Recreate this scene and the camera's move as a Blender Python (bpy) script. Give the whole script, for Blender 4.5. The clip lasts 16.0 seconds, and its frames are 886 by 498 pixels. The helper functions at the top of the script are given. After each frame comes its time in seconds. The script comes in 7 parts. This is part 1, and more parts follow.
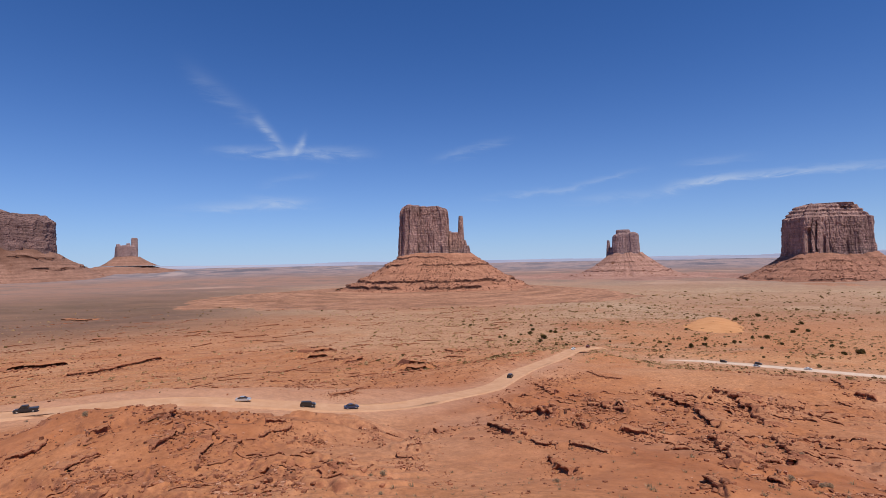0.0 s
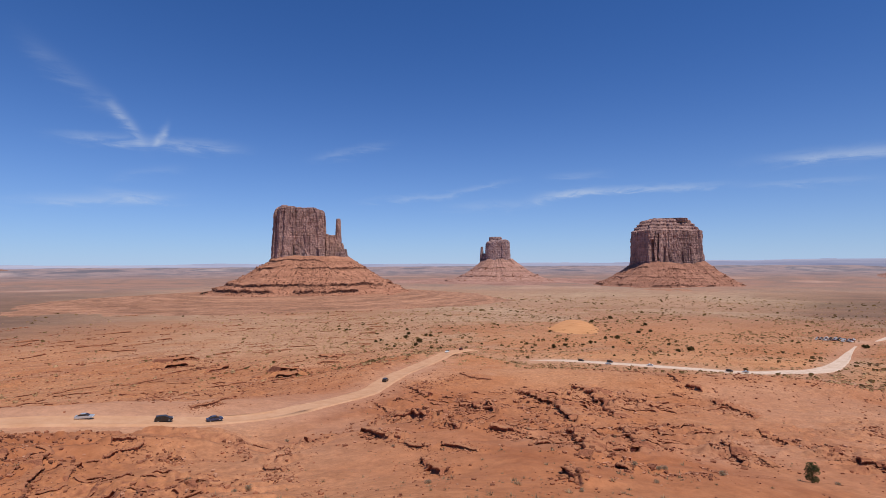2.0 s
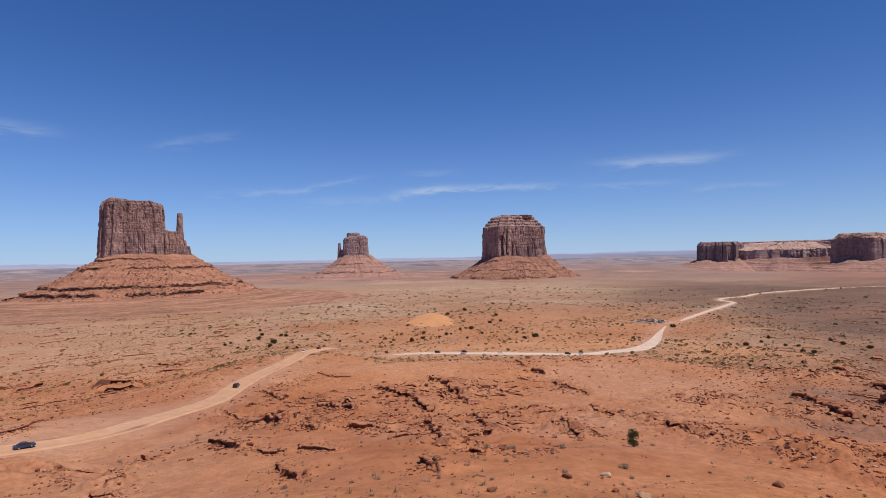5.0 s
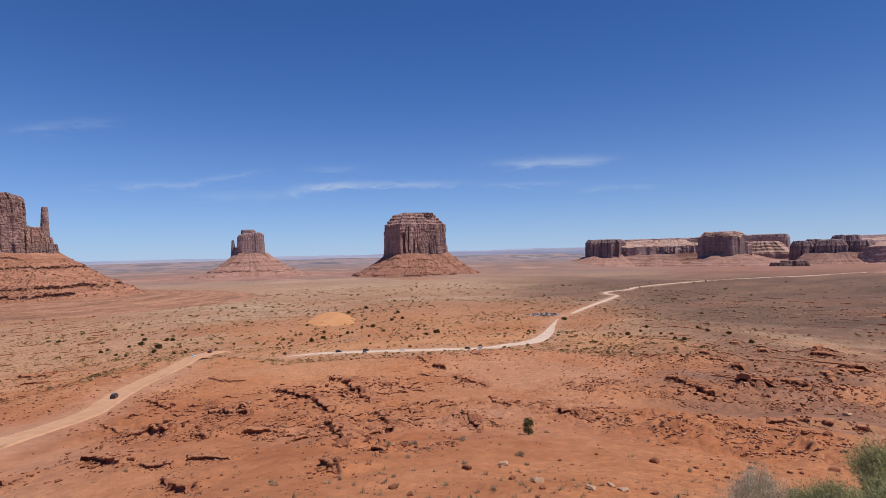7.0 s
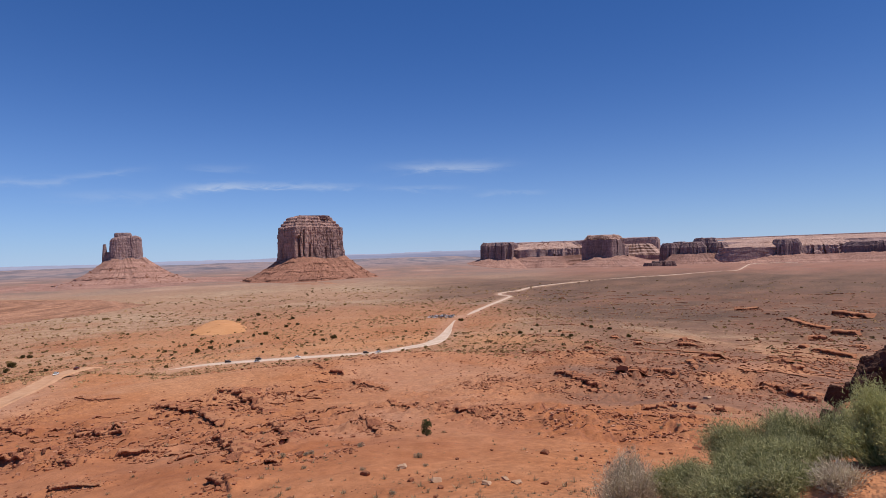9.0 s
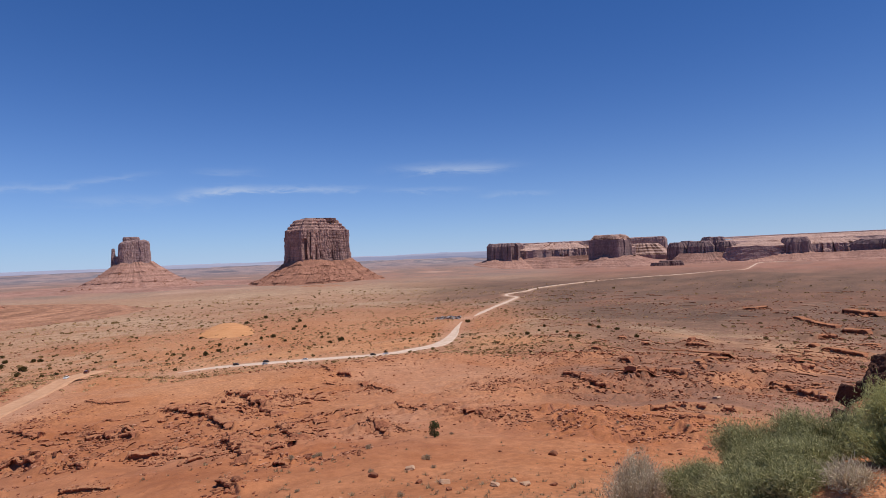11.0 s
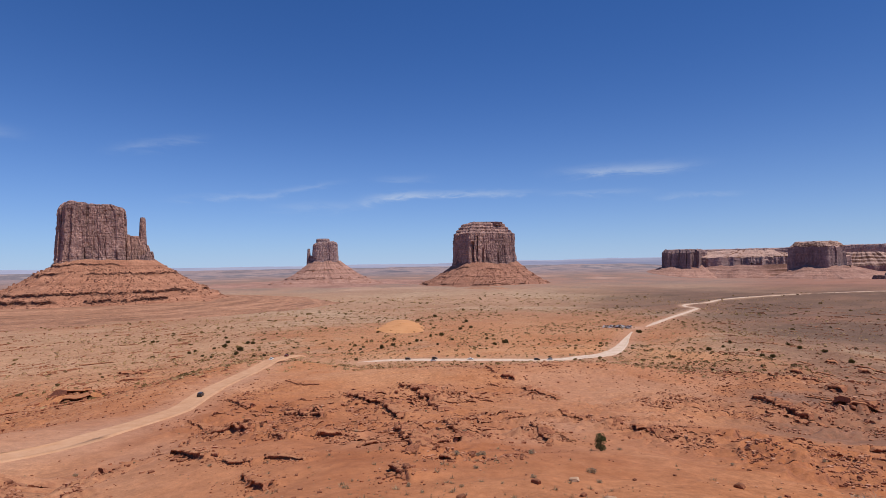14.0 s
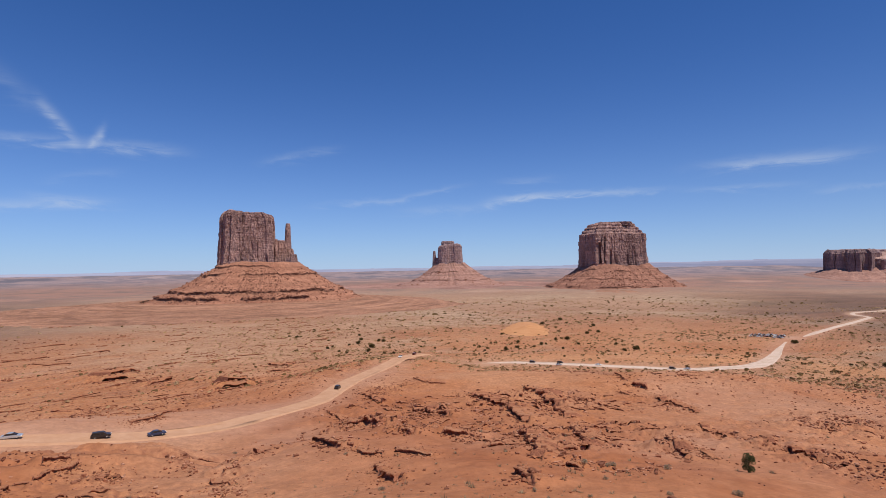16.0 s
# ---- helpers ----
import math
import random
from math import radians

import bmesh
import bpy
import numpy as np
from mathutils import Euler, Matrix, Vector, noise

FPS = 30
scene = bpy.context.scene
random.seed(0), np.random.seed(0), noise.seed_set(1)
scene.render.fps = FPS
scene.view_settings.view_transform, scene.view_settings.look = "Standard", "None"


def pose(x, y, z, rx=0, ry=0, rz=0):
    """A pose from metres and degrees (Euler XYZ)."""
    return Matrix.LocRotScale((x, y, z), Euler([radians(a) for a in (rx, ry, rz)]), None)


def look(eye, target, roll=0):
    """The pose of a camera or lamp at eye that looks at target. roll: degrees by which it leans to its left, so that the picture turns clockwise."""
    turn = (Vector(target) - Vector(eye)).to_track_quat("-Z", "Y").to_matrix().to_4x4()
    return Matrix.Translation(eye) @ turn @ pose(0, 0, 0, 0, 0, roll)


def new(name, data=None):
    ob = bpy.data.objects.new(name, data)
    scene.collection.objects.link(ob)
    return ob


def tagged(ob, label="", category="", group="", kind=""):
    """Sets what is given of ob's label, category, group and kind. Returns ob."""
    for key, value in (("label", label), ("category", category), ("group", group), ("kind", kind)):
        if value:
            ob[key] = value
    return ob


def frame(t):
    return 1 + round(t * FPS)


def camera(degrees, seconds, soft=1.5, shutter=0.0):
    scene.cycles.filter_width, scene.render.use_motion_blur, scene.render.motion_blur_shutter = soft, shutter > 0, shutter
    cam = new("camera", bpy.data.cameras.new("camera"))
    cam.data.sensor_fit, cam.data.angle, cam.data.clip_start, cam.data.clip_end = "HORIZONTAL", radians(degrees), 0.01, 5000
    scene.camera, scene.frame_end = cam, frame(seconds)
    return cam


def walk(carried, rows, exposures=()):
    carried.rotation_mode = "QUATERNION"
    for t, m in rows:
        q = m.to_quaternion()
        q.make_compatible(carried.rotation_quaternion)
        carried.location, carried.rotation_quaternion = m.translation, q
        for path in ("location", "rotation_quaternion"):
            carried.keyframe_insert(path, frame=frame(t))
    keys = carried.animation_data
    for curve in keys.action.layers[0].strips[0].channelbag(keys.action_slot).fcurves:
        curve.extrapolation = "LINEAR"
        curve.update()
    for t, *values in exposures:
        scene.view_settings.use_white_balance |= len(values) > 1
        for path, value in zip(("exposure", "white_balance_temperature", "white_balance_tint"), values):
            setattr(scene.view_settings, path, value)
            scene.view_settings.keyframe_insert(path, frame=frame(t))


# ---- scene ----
# ---- the camera: held at arm's length, it turns on a lookout ----
EYE = 100.0
cam = camera(79.1, 16.0, soft=0.8)
ROWS = [
    (0.00, -0.00, 1.29, 1.14),
    (0.50, -3.84, 1.36, 0.67),
    (1.00, -7.70, 1.61, 0.14),
    (1.50, -10.50, 1.62, 0.20),
    (2.00, -12.99, 1.57, 0.28),
    (2.50, -15.55, 1.52, 0.36),
    (3.00, -19.37, 1.50, 0.04),
    (3.50, -22.93, 1.54, 0.49),
    (4.00, -25.41, 1.36, 0.62),
    (6.30, -33.46, 0.64, 1.61),
    (6.50, -35.02, 0.62, 1.53),
    (7.00, -38.50, 0.45, 1.36),
    (7.50, -41.79, 0.50, 1.61),
    (8.00, -44.47, 0.44, 1.46),
    (8.50, -47.15, 0.49, 1.34),
    (8.70, -48.12, 0.50, 1.57),
    (9.25, -50.42, 0.50, 1.85),
    (9.75, -51.85, 0.52, 2.15),
    (10.27, -51.80, 0.56, 2.45),
    (10.80, -49.90, 0.60, 2.62),
    (11.00, -48.71, 0.67, 2.26),
    (11.50, -43.81, 0.88, 2.04),
    (12.00, -41.12, 1.11, 1.54),
    (12.50, -38.79, 1.31, 1.50),
    (13.00, -36.61, 1.38, 1.13),
    (13.50, -33.37, 1.49, 0.93),
    (14.00, -31.19, 1.57, 0.97),
    (14.50, -27.80, 1.62, 1.08),
    (15.00, -24.19, 1.74, 1.03),
    (15.50, -21.79, 1.79, 1.03),
    (16.00, -18.07, 1.98, 0.91),
]


def held(yaw, pitch, lean):
    a = radians(yaw)
    return (pose(-0.35 * math.sin(a), 0.35 * math.cos(a) - 0.35, EYE, 0, 0, yaw)
            @ pose(0, 0, 0, 90 + pitch) @ pose(0, 0, 0, 0, 0, -lean))


walk(cam, [(t, held(yaw, pitch, lean)) for t, yaw, pitch, lean in ROWS], exposures=[(0.0, 0.0), (16.0, 0.0)])

# ---- sky and sun ----
SUN_AZ, SUN_EL = 143.0, 65.0        # degrees to the right of +y, above the horizon
SKY_TINT = (0.385, 0.73, 1.20)         # the camera's deep blue


def way_to(az, el):
    a, e = radians(az), radians(el)
    return Vector((math.sin(a) * math.cos(e), math.cos(a) * math.cos(e), math.sin(e)))


world = bpy.data.worlds.new("desert_sky")
scene.world = world
world.use_nodes = True
wt = world.node_tree
wt.nodes.clear()
sky = wt.nodes.new("ShaderNodeTexSky")
sky.sky_type = "NISHITA"
sky.sun_disc = False
sky.sun_elevation, sky.sun_rotation = radians(SUN_EL), radians(SUN_AZ)
sky.altitude, sky.air_density, sky.dust_density, sky.ozone_density = 1700, 1.0, 0.0, 5.0


def wnode(op, a, b=None, c=None):
    m = wt.nodes.new("ShaderNodeMath")
    m.operation = op
    for sock, v in zip(m.inputs, (a, b, c)):
        if isinstance(v, (int, float)):
            sock.default_value = v
        elif v is not None:
            wt.links.new(v, sock)
    return m.outputs[0]


# thin cirrus: (bearing, height) of the middle, half length, half thickness, slope, whiteness; all in degrees of sky
WISPS = [
    (-22.10, 16.30, 2.97, 1.05, -0.657, 0.10),
    (-17.71, 13.00, 1.30, 0.72, -1.078, 0.42),
    (-19.58, 11.33, 3.08, 0.41, 0.004, 0.28),
    (-12.75, 11.48, 4.31, 0.49, 0.011, 0.30),
    (-14.83, 12.10, 0.60, 0.56, 1.198, 0.34),
    (-19.76, 5.94, 5.72, 0.48, 0.075, 0.26),
    (-16.93, 6.44, 2.89, 0.35, -0.105, 0.18),
    (-15.66, 8.67, 2.52, 0.42, 0.191, 0.10),
    (3.28, 11.73, 3.33, 0.43, 0.213, 0.17),
    (9.69, 6.98, 4.40, 0.29, 0.079, 0.22),
    (16.85, 7.97, 3.34, 0.28, 0.185, 0.20),
    (18.40, 6.15, 4.34, 0.48, 0.022, 0.16),
    (25.71, 7.09, 2.95, 0.38, 0.101, 0.42),
    (32.74, 7.40, 6.95, 0.29, 0.004, 0.34),
    (47.21, 7.00, 4.42, 0.27, -0.016, 0.18),
    (56.82, 6.19, 3.29, 0.24, -0.024, 0.20),
    (50.18, 9.18, 5.71, 0.52, -0.010, 0.34),
    (27.22, 9.11, 2.87, 0.31, 0.016, 0.10),
]
wgeo = wt.nodes.new("ShaderNodeTexCoord")
wsep = wt.nodes.new("ShaderNodeSeparateXYZ")
wt.links.new(wgeo.outputs["Generated"], wsep.inputs[0])
w_az = wnode("MULTIPLY", wnode("ARCTAN2", wsep.outputs[0], wsep.outputs[1]), 57.2958)
w_el = wnode("MULTIPLY", wnode("ARCSINE", wsep.outputs[2]), 57.2958)
wvec = wt.nodes.new("ShaderNodeCombineXYZ")
wt.links.new(wnode("MULTIPLY", w_az, 0.22), wvec.inputs[0])
wt.links.new(w_el, wvec.inputs[1])
wn = wt.nodes.new("ShaderNodeTexNoise")
wn.inputs["Scale"].default_value, wn.inputs["Detail"].default_value, wn.inputs["Roughness"].default_value, wn.inputs["Distortion"].default_value = 1.1, 7, 0.62, 0.8
wt.links.new(wvec.outputs[0], wn.inputs["Vector"])
w_el2 = wnode("ADD", w_el, wnode("MULTIPLY", wnode("SUBTRACT", wn.outputs["Fac"], 0.5), 1.7))
cover = None
for az0, el0, half, thick, slope, white in WISPS:
    da = wnode("SUBTRACT", w_az, az0)
    u = wnode("DIVIDE", da, half)
    v = wnode("DIVIDE", wnode("SUBTRACT", wnode("SUBTRACT", w_el2, el0), wnode("MULTIPLY", da, slope)), thick)
    q = wnode("ADD", wnode("POWER", wnode("ABSOLUTE", u), 3.0), wnode("MULTIPLY", v, v))
    g = wnode("MULTIPLY", wnode("EXPONENT", wnode("MULTIPLY", q, -1.0)), white)
    cover = g if cover is None else wnode("ADD", cover, g)
wr = wt.nodes.new("ShaderNodeMapRange")
wr.inputs[1].default_value, wr.inputs[2].default_value, wr.inputs[3].default_value, wr.inputs[4].default_value = 0.32, 0.68, 0.15, 1.35
wt.links.new(wn.outputs["Fac"], wr.inputs[0])
cover = wnode("MINIMUM", wnode("MULTIPLY", cover, wr.outputs[0]), 0.85)
wtint = wt.nodes.new("ShaderNodeMix")
wtint.data_type, wtint.blend_type = "RGBA", "MULTIPLY"
wtint.inputs[0].default_value = 1.0
wtint.inputs[7].default_value = (*SKY_TINT, 1)
# clear dry air: the sky hardly brightens towards the sun's side
wclear = wt.nodes.new("ShaderNodeMapRange")
wclear.interpolation_type = "SMOOTHSTEP"
wclear.inputs[1].default_value, wclear.inputs[2].default_value, wclear.inputs[3].default_value, wclear.inputs[4].default_value = 25.0, 100.0, 1.0, 0.80
wt.links.new(w_az, wclear.inputs[0])
wdim = wt.nodes.new("ShaderNodeMix")
wdim.data_type, wdim.blend_type = "RGBA", "MULTIPLY"
wdim.inputs[0].default_value = 1.0
wt.links.new(sky.outputs[0], wdim.inputs[6])
wt.links.new(wclear.outputs[0], wdim.inputs[7])
wt.links.new(wdim.outputs[2], wtint.inputs[6])
wmix = wt.nodes.new("ShaderNodeMix")
wmix.data_type = "RGBA"
wt.links.new(cover, wmix.inputs[0])
wt.links.new(wtint.outputs[2], wmix.inputs[6])
wmix.inputs[7].default_value = (6.6, 7.4, 8.6, 1)
whaze = wt.nodes.new("ShaderNodeMix")
whaze.data_type = "RGBA"
wt.links.new(wnode("MULTIPLY", wnode("EXPONENT", wnode("DIVIDE", wnode("MAXIMUM", w_el, 0.0), -6.0)), 0.77), whaze.inputs[0])
wt.links.new(wmix.outputs[2], whaze.inputs[6])
whaze.inputs[7].default_value = (5.3, 6.6, 9.0, 1)
wbg = wt.nodes.new("ShaderNodeBackground")
wbg.inputs["Strength"].default_value = 0.088
wout = wt.nodes.new("ShaderNodeOutputWorld")
wt.links.new(whaze.outputs[2], wbg.inputs["Color"])
wt.links.new(wbg.outputs[0], wout.inputs["Surface"])

sun = new("sun", bpy.data.lights.new("sun", "SUN"))
sun.data.energy, sun.data.angle, sun.data.color = 4.3, radians(0.53), (1.0, 0.95, 0.87)
sun.matrix_world = look(way_to(SUN_AZ, SUN_EL) * 50, (0, 0, 0))


# ---- materials ----
def nodes(name, rough=0.95):
    m = bpy.data.materials.new(name)
    m.use_nodes = True
    nt = m.node_tree
    b = nt.nodes["Principled BSDF"]
    b.inputs["Roughness"].default_value = rough
    b.inputs["Specular IOR Level"].default_value = 0.15
    return m, nt, b


def coords(nt, scale=(1, 1, 1), space="Object"):
    tc = nt.nodes.new("ShaderNodeTexCoord")
    mp = nt.nodes.new("ShaderNodeMapping")
    mp.inputs["Scale"].default_value = scale
    nt.links.new(tc.outputs[space], mp.inputs["Vector"])
    return mp.outputs[0]


def noise_node(nt, vec, scale, detail=6.0, rough=0.6, dist=0.0):
    n = nt.nodes.new("ShaderNodeTexNoise")
    n.inputs["Scale"].default_value, n.inputs["Detail"].default_value = scale, detail
    n.inputs["Roughness"].default_value, n.inputs["Distortion"].default_value = rough, dist
    nt.links.new(vec, n.inputs["Vector"])
    return n.outputs["Fac"]


def ramp(nt, fac, stops):
    r = nt.nodes.new("ShaderNodeValToRGB")
    e = r.color_ramp.elements
    while len(e) < len(stops):
        e.new(0.5)
    for k, (p, c) in enumerate(stops):
        e[k].position = p
        e[k].color = (*c, 1) if len(c) == 3 else (c[0], c[0], c[0], 1)
    nt.links.new(fac, r.inputs[0])
    return r.outputs[0]


def mix(nt, fac, a, b, mode="MIX"):
    m = nt.nodes.new("ShaderNodeMix")
    m.data_type, m.blend_type = "RGBA", mode
    for sock, v in ((m.inputs[0], fac), (m.inputs[6], a), (m.inputs[7], b)):
        if isinstance(v, (int, float)):
            sock.default_value = v
        elif isinstance(v, tuple):
            sock.default_value = (*v, 1)
        else:
            nt.links.new(v, sock)
    return m.outputs[2]


def math_node(nt, op, a, b=0.0):
    m = nt.nodes.new("ShaderNodeMath")
    m.operation = op
    for sock, v in ((m.inputs[0], a), (m.inputs[1], b)):
        if isinstance(v, (int, float)):
            sock.default_value = v
        else:
            nt.links.new(v, sock)
    return m.outputs[0]


def bump(nt, b, fac, strength, dist):
    n = nt.nodes.new("ShaderNodeBump")
    n.inputs["Strength"].default_value, n.inputs["Distance"].default_value = strength, dist
    nt.links.new(fac, n.inputs["Height"])
    nt.links.new(n.outputs[0], b.inputs["Normal"])


def attr(nt, name):
    a = nt.nodes.new("ShaderNodeAttribute")
    a.attribute_name = name
    return a.outputs["Fac"]


def soil_colour(nt, v):
    """Red sand: orange to pink, stained and speckled; returns colour and fine grain."""
    broad = noise_node(nt, v, 0.012, 8, 0.62)
    mid = noise_node(nt, v, 0.09, 8, 0.65)
    fine = noise_node(nt, v, 0.9, 6, 0.7)
    soil = ramp(nt, broad, [(0.30, (0.36, 0.126, 0.050)), (0.5, (0.435, 0.179, 0.079)), (0.70, (0.49, 0.242, 0.128))])
    soil = mix(nt, math_node(nt, "MULTIPLY", ramp(nt, mid, [(0.42, (0.0,)), (0.68, (1.0,))]), 0.5), soil, (0.49, 0.235, 0.122))
    soil = mix(nt, 0.7, soil, ramp(nt, fine, [(0.28, (0.26, 0.24, 0.23)), (0.64, (0.64, 0.64, 0.64))]), "OVERLAY")
    return soil, mid, fine


def steepness(nt, lo, hi):
    geo = nt.nodes.new("ShaderNodeNewGeometry")
    sep = nt.nodes.new("ShaderNodeSeparateXYZ")
    nt.links.new(geo.outputs["Normal"], sep.inputs[0])
    return ramp(nt, sep.outputs[2], [(lo, (1.0,)), (hi, (0.0,))])


def strike(nt, az, long, short):
    """Coordinates stretched along the strike of tilted beds that cross the view at a bearing."""
    tc = nt.nodes.new("ShaderNodeTexCoord")
    turn = nt.nodes.new("ShaderNodeMapping")
    turn.inputs["Rotation"].default_value = (0, 0, radians(az))
    nt.links.new(tc.outputs["Object"], turn.inputs["Vector"])
    mp = nt.nodes.new("ShaderNodeMapping")
    mp.inputs["Scale"].default_value = (1.0 / long, 1.0 / short, 0.02)
    nt.links.new(turn.outputs[0], mp.inputs["Vector"])
    return mp.outputs[0]


def mat_ground():
    m, nt, b = nodes("red_desert_soil")
    v = coords(nt)
    soil, mid, fine = soil_colour(nt, v)
    red = ramp(nt, mid, [(0.35, (0.30, 0.100, 0.042)), (0.66, (0.43, 0.165, 0.074))])
    soil = mix(nt, attr(nt, "red"), soil, red)
    # plain soil slightly greyed and blued: thin haze put into its colour
    plain = ramp(nt, noise_node(nt, v, 0.004, 9, 0.6), [(0.35, (0.30, 0.164, 0.100)), (0.62, (0.40, 0.210, 0.126))])
    soil = mix(nt, attr(nt, "plain"), soil, plain)
    scrub = ramp(nt, noise_node(nt, v, 0.05, 9, 0.75), [(0.35, (0.29, 0.182, 0.110)), (0.62, (0.53, 0.345, 0.225))])
    soil = mix(nt, attr(nt, "scrub"), soil, scrub)
    shale = ramp(nt, noise_node(nt, v, 0.12, 9, 0.78), [(0.36, (0.150, 0.076, 0.051)), (0.5, (0.235, 0.118, 0.076)), (0.66, (0.335, 0.172, 0.112))])
    soil = mix(nt, attr(nt, "shale"), soil, shale)
    soil = mix(nt, attr(nt, "blown"), soil, ramp(nt, mid, [(0.35, (0.46, 0.20, 0.088)), (0.66, (0.55, 0.265, 0.128))]))
    heath = ramp(nt, noise_node(nt, coords(nt, (0.004, 0.012, 0.01)), 1.0, 9, 0.68), [(0.34, (0.108, 0.066, 0.046)), (0.5, (0.160, 0.092, 0.064)), (0.66, (0.220, 0.119, 0.079))])
    rust = ramp(nt, noise_node(nt, coords(nt, (0.003, 0.009, 0.01)), 1.0, 8, 0.65), [(0.35, (0.29, 0.125, 0.083)), (0.52, (0.38, 0.17, 0.115)), (0.66, (0.30, 0.16, 0.12))])
    soil = mix(nt, attr(nt, "rust"), soil, rust)
    soil = mix(nt, attr(nt, "heath"), soil, heath)
    pale = mix(nt, mid, (0.44, 0.25, 0.165), (0.54, 0.32, 0.22))
    soil = mix(nt, attr(nt, "pale"), soil, pale)
    # distant ground in mauve and grey bands, haze mixed into the soil colour
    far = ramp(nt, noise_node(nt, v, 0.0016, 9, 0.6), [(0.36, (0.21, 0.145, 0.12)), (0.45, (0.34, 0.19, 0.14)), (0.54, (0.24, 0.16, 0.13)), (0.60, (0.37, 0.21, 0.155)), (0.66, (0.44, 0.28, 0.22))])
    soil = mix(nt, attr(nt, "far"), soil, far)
    # outermost ground greyer still, with the bluish haze painted in
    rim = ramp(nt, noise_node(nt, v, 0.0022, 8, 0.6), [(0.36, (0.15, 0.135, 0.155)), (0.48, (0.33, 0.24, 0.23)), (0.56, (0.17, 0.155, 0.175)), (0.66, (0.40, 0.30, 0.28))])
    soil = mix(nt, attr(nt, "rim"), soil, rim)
    soil = mix(nt, 0.35, soil, ramp(nt, noise_node(nt, v, 0.28, 8, 0.8), [(0.36, (0.25, 0.24, 0.24)), (0.62, (0.62, 0.62, 0.62))]), "OVERLAY")
    for name, az, long, short in (("beds_left", -22, 48, 5.0), ("beds_right", 74, 45, 6.0)):
        n = noise_node(nt, strike(nt, az, long, short), 1.0, 7, 0.72, 0.4)
        soil = mix(nt, math_node(nt, "MULTIPLY", ramp(nt, n, [(0.56, (0.0,)), (0.61, (1.0,))]), math_node(nt, "MULTIPLY", attr(nt, name), 0.6)), soil, (0.21, 0.095, 0.06))
        soil = mix(nt, math_node(nt, "MULTIPLY", ramp(nt, n, [(0.37, (1.0,)), (0.43, (0.0,))]), math_node(nt, "MULTIPLY", attr(nt, name), 0.5)), soil, (0.50, 0.29, 0.185))
    speck = noise_node(nt, v, 0.42, 5, 0.85)
    tufts = math_node(nt, "MULTIPLY", ramp(nt, speck, [(0.55, (0.0,)), (0.63, (1.0,))]), math_node(nt, "MULTIPLY", attr(nt, "tufts"), 0.9))
    soil = mix(nt, tufts, soil, mix(nt, mid, (0.15, 0.095, 0.045), (0.25, 0.16, 0.08)))
    straw = math_node(nt, "MULTIPLY", ramp(nt, speck, [(0.36, (1.0,)), (0.44, (0.0,))]), math_node(nt, "MULTIPLY", attr(nt, "tufts"), 0.6))
    soil = mix(nt, straw, soil, (0.54, 0.36, 0.21))
    rock = ramp(nt, fine, [(0.3, (0.17, 0.064, 0.037)), (0.7, (0.39, 0.155, 0.083))])
    soil = mix(nt, math_node(nt, "MULTIPLY", steepness(nt, 0.70, 0.92), attr(nt, "bare")), soil, rock)
    stony_ = math_node(nt, "MULTIPLY", attr(nt, "rock"), ramp(nt, noise_node(nt, v, 0.55, 8, 0.75), [(0.47, (0.0,)), (0.60, (1.0,))]))
    soil = mix(nt, math_node(nt, "MULTIPLY", stony_, 0.7), soil, rock)
    nt.links.new(soil, b.inputs["Base Color"])
    bump(nt, b, math_node(nt, "ADD", fine, math_node(nt, "MULTIPLY", noise_node(nt, v, 4.0, 4, 0.7), 0.3)), 0.45, 0.6)
    return m


def mat_ledge():
    """Dark rock face whose top is covered with the same sand as the slope."""
    m, nt, b = nodes("ledge_rock")
    v = coords(nt)
    soil, mid, fine = soil_colour(nt, v)
    rock = ramp(nt, noise_node(nt, v, 1.6, 7, 0.75), [(0.3, (0.18, 0.070, 0.042)), (0.7, (0.46, 0.185, 0.102))])
    top = mix(nt, 0.55, soil, (0.36, 0.15, 0.08))
    nt.links.new(mix(nt, steepness(nt, 0.62, 0.90), top, rock), b.inputs["Base Color"])
    bump(nt, b, fine, 0.9, 0.5)
    return m


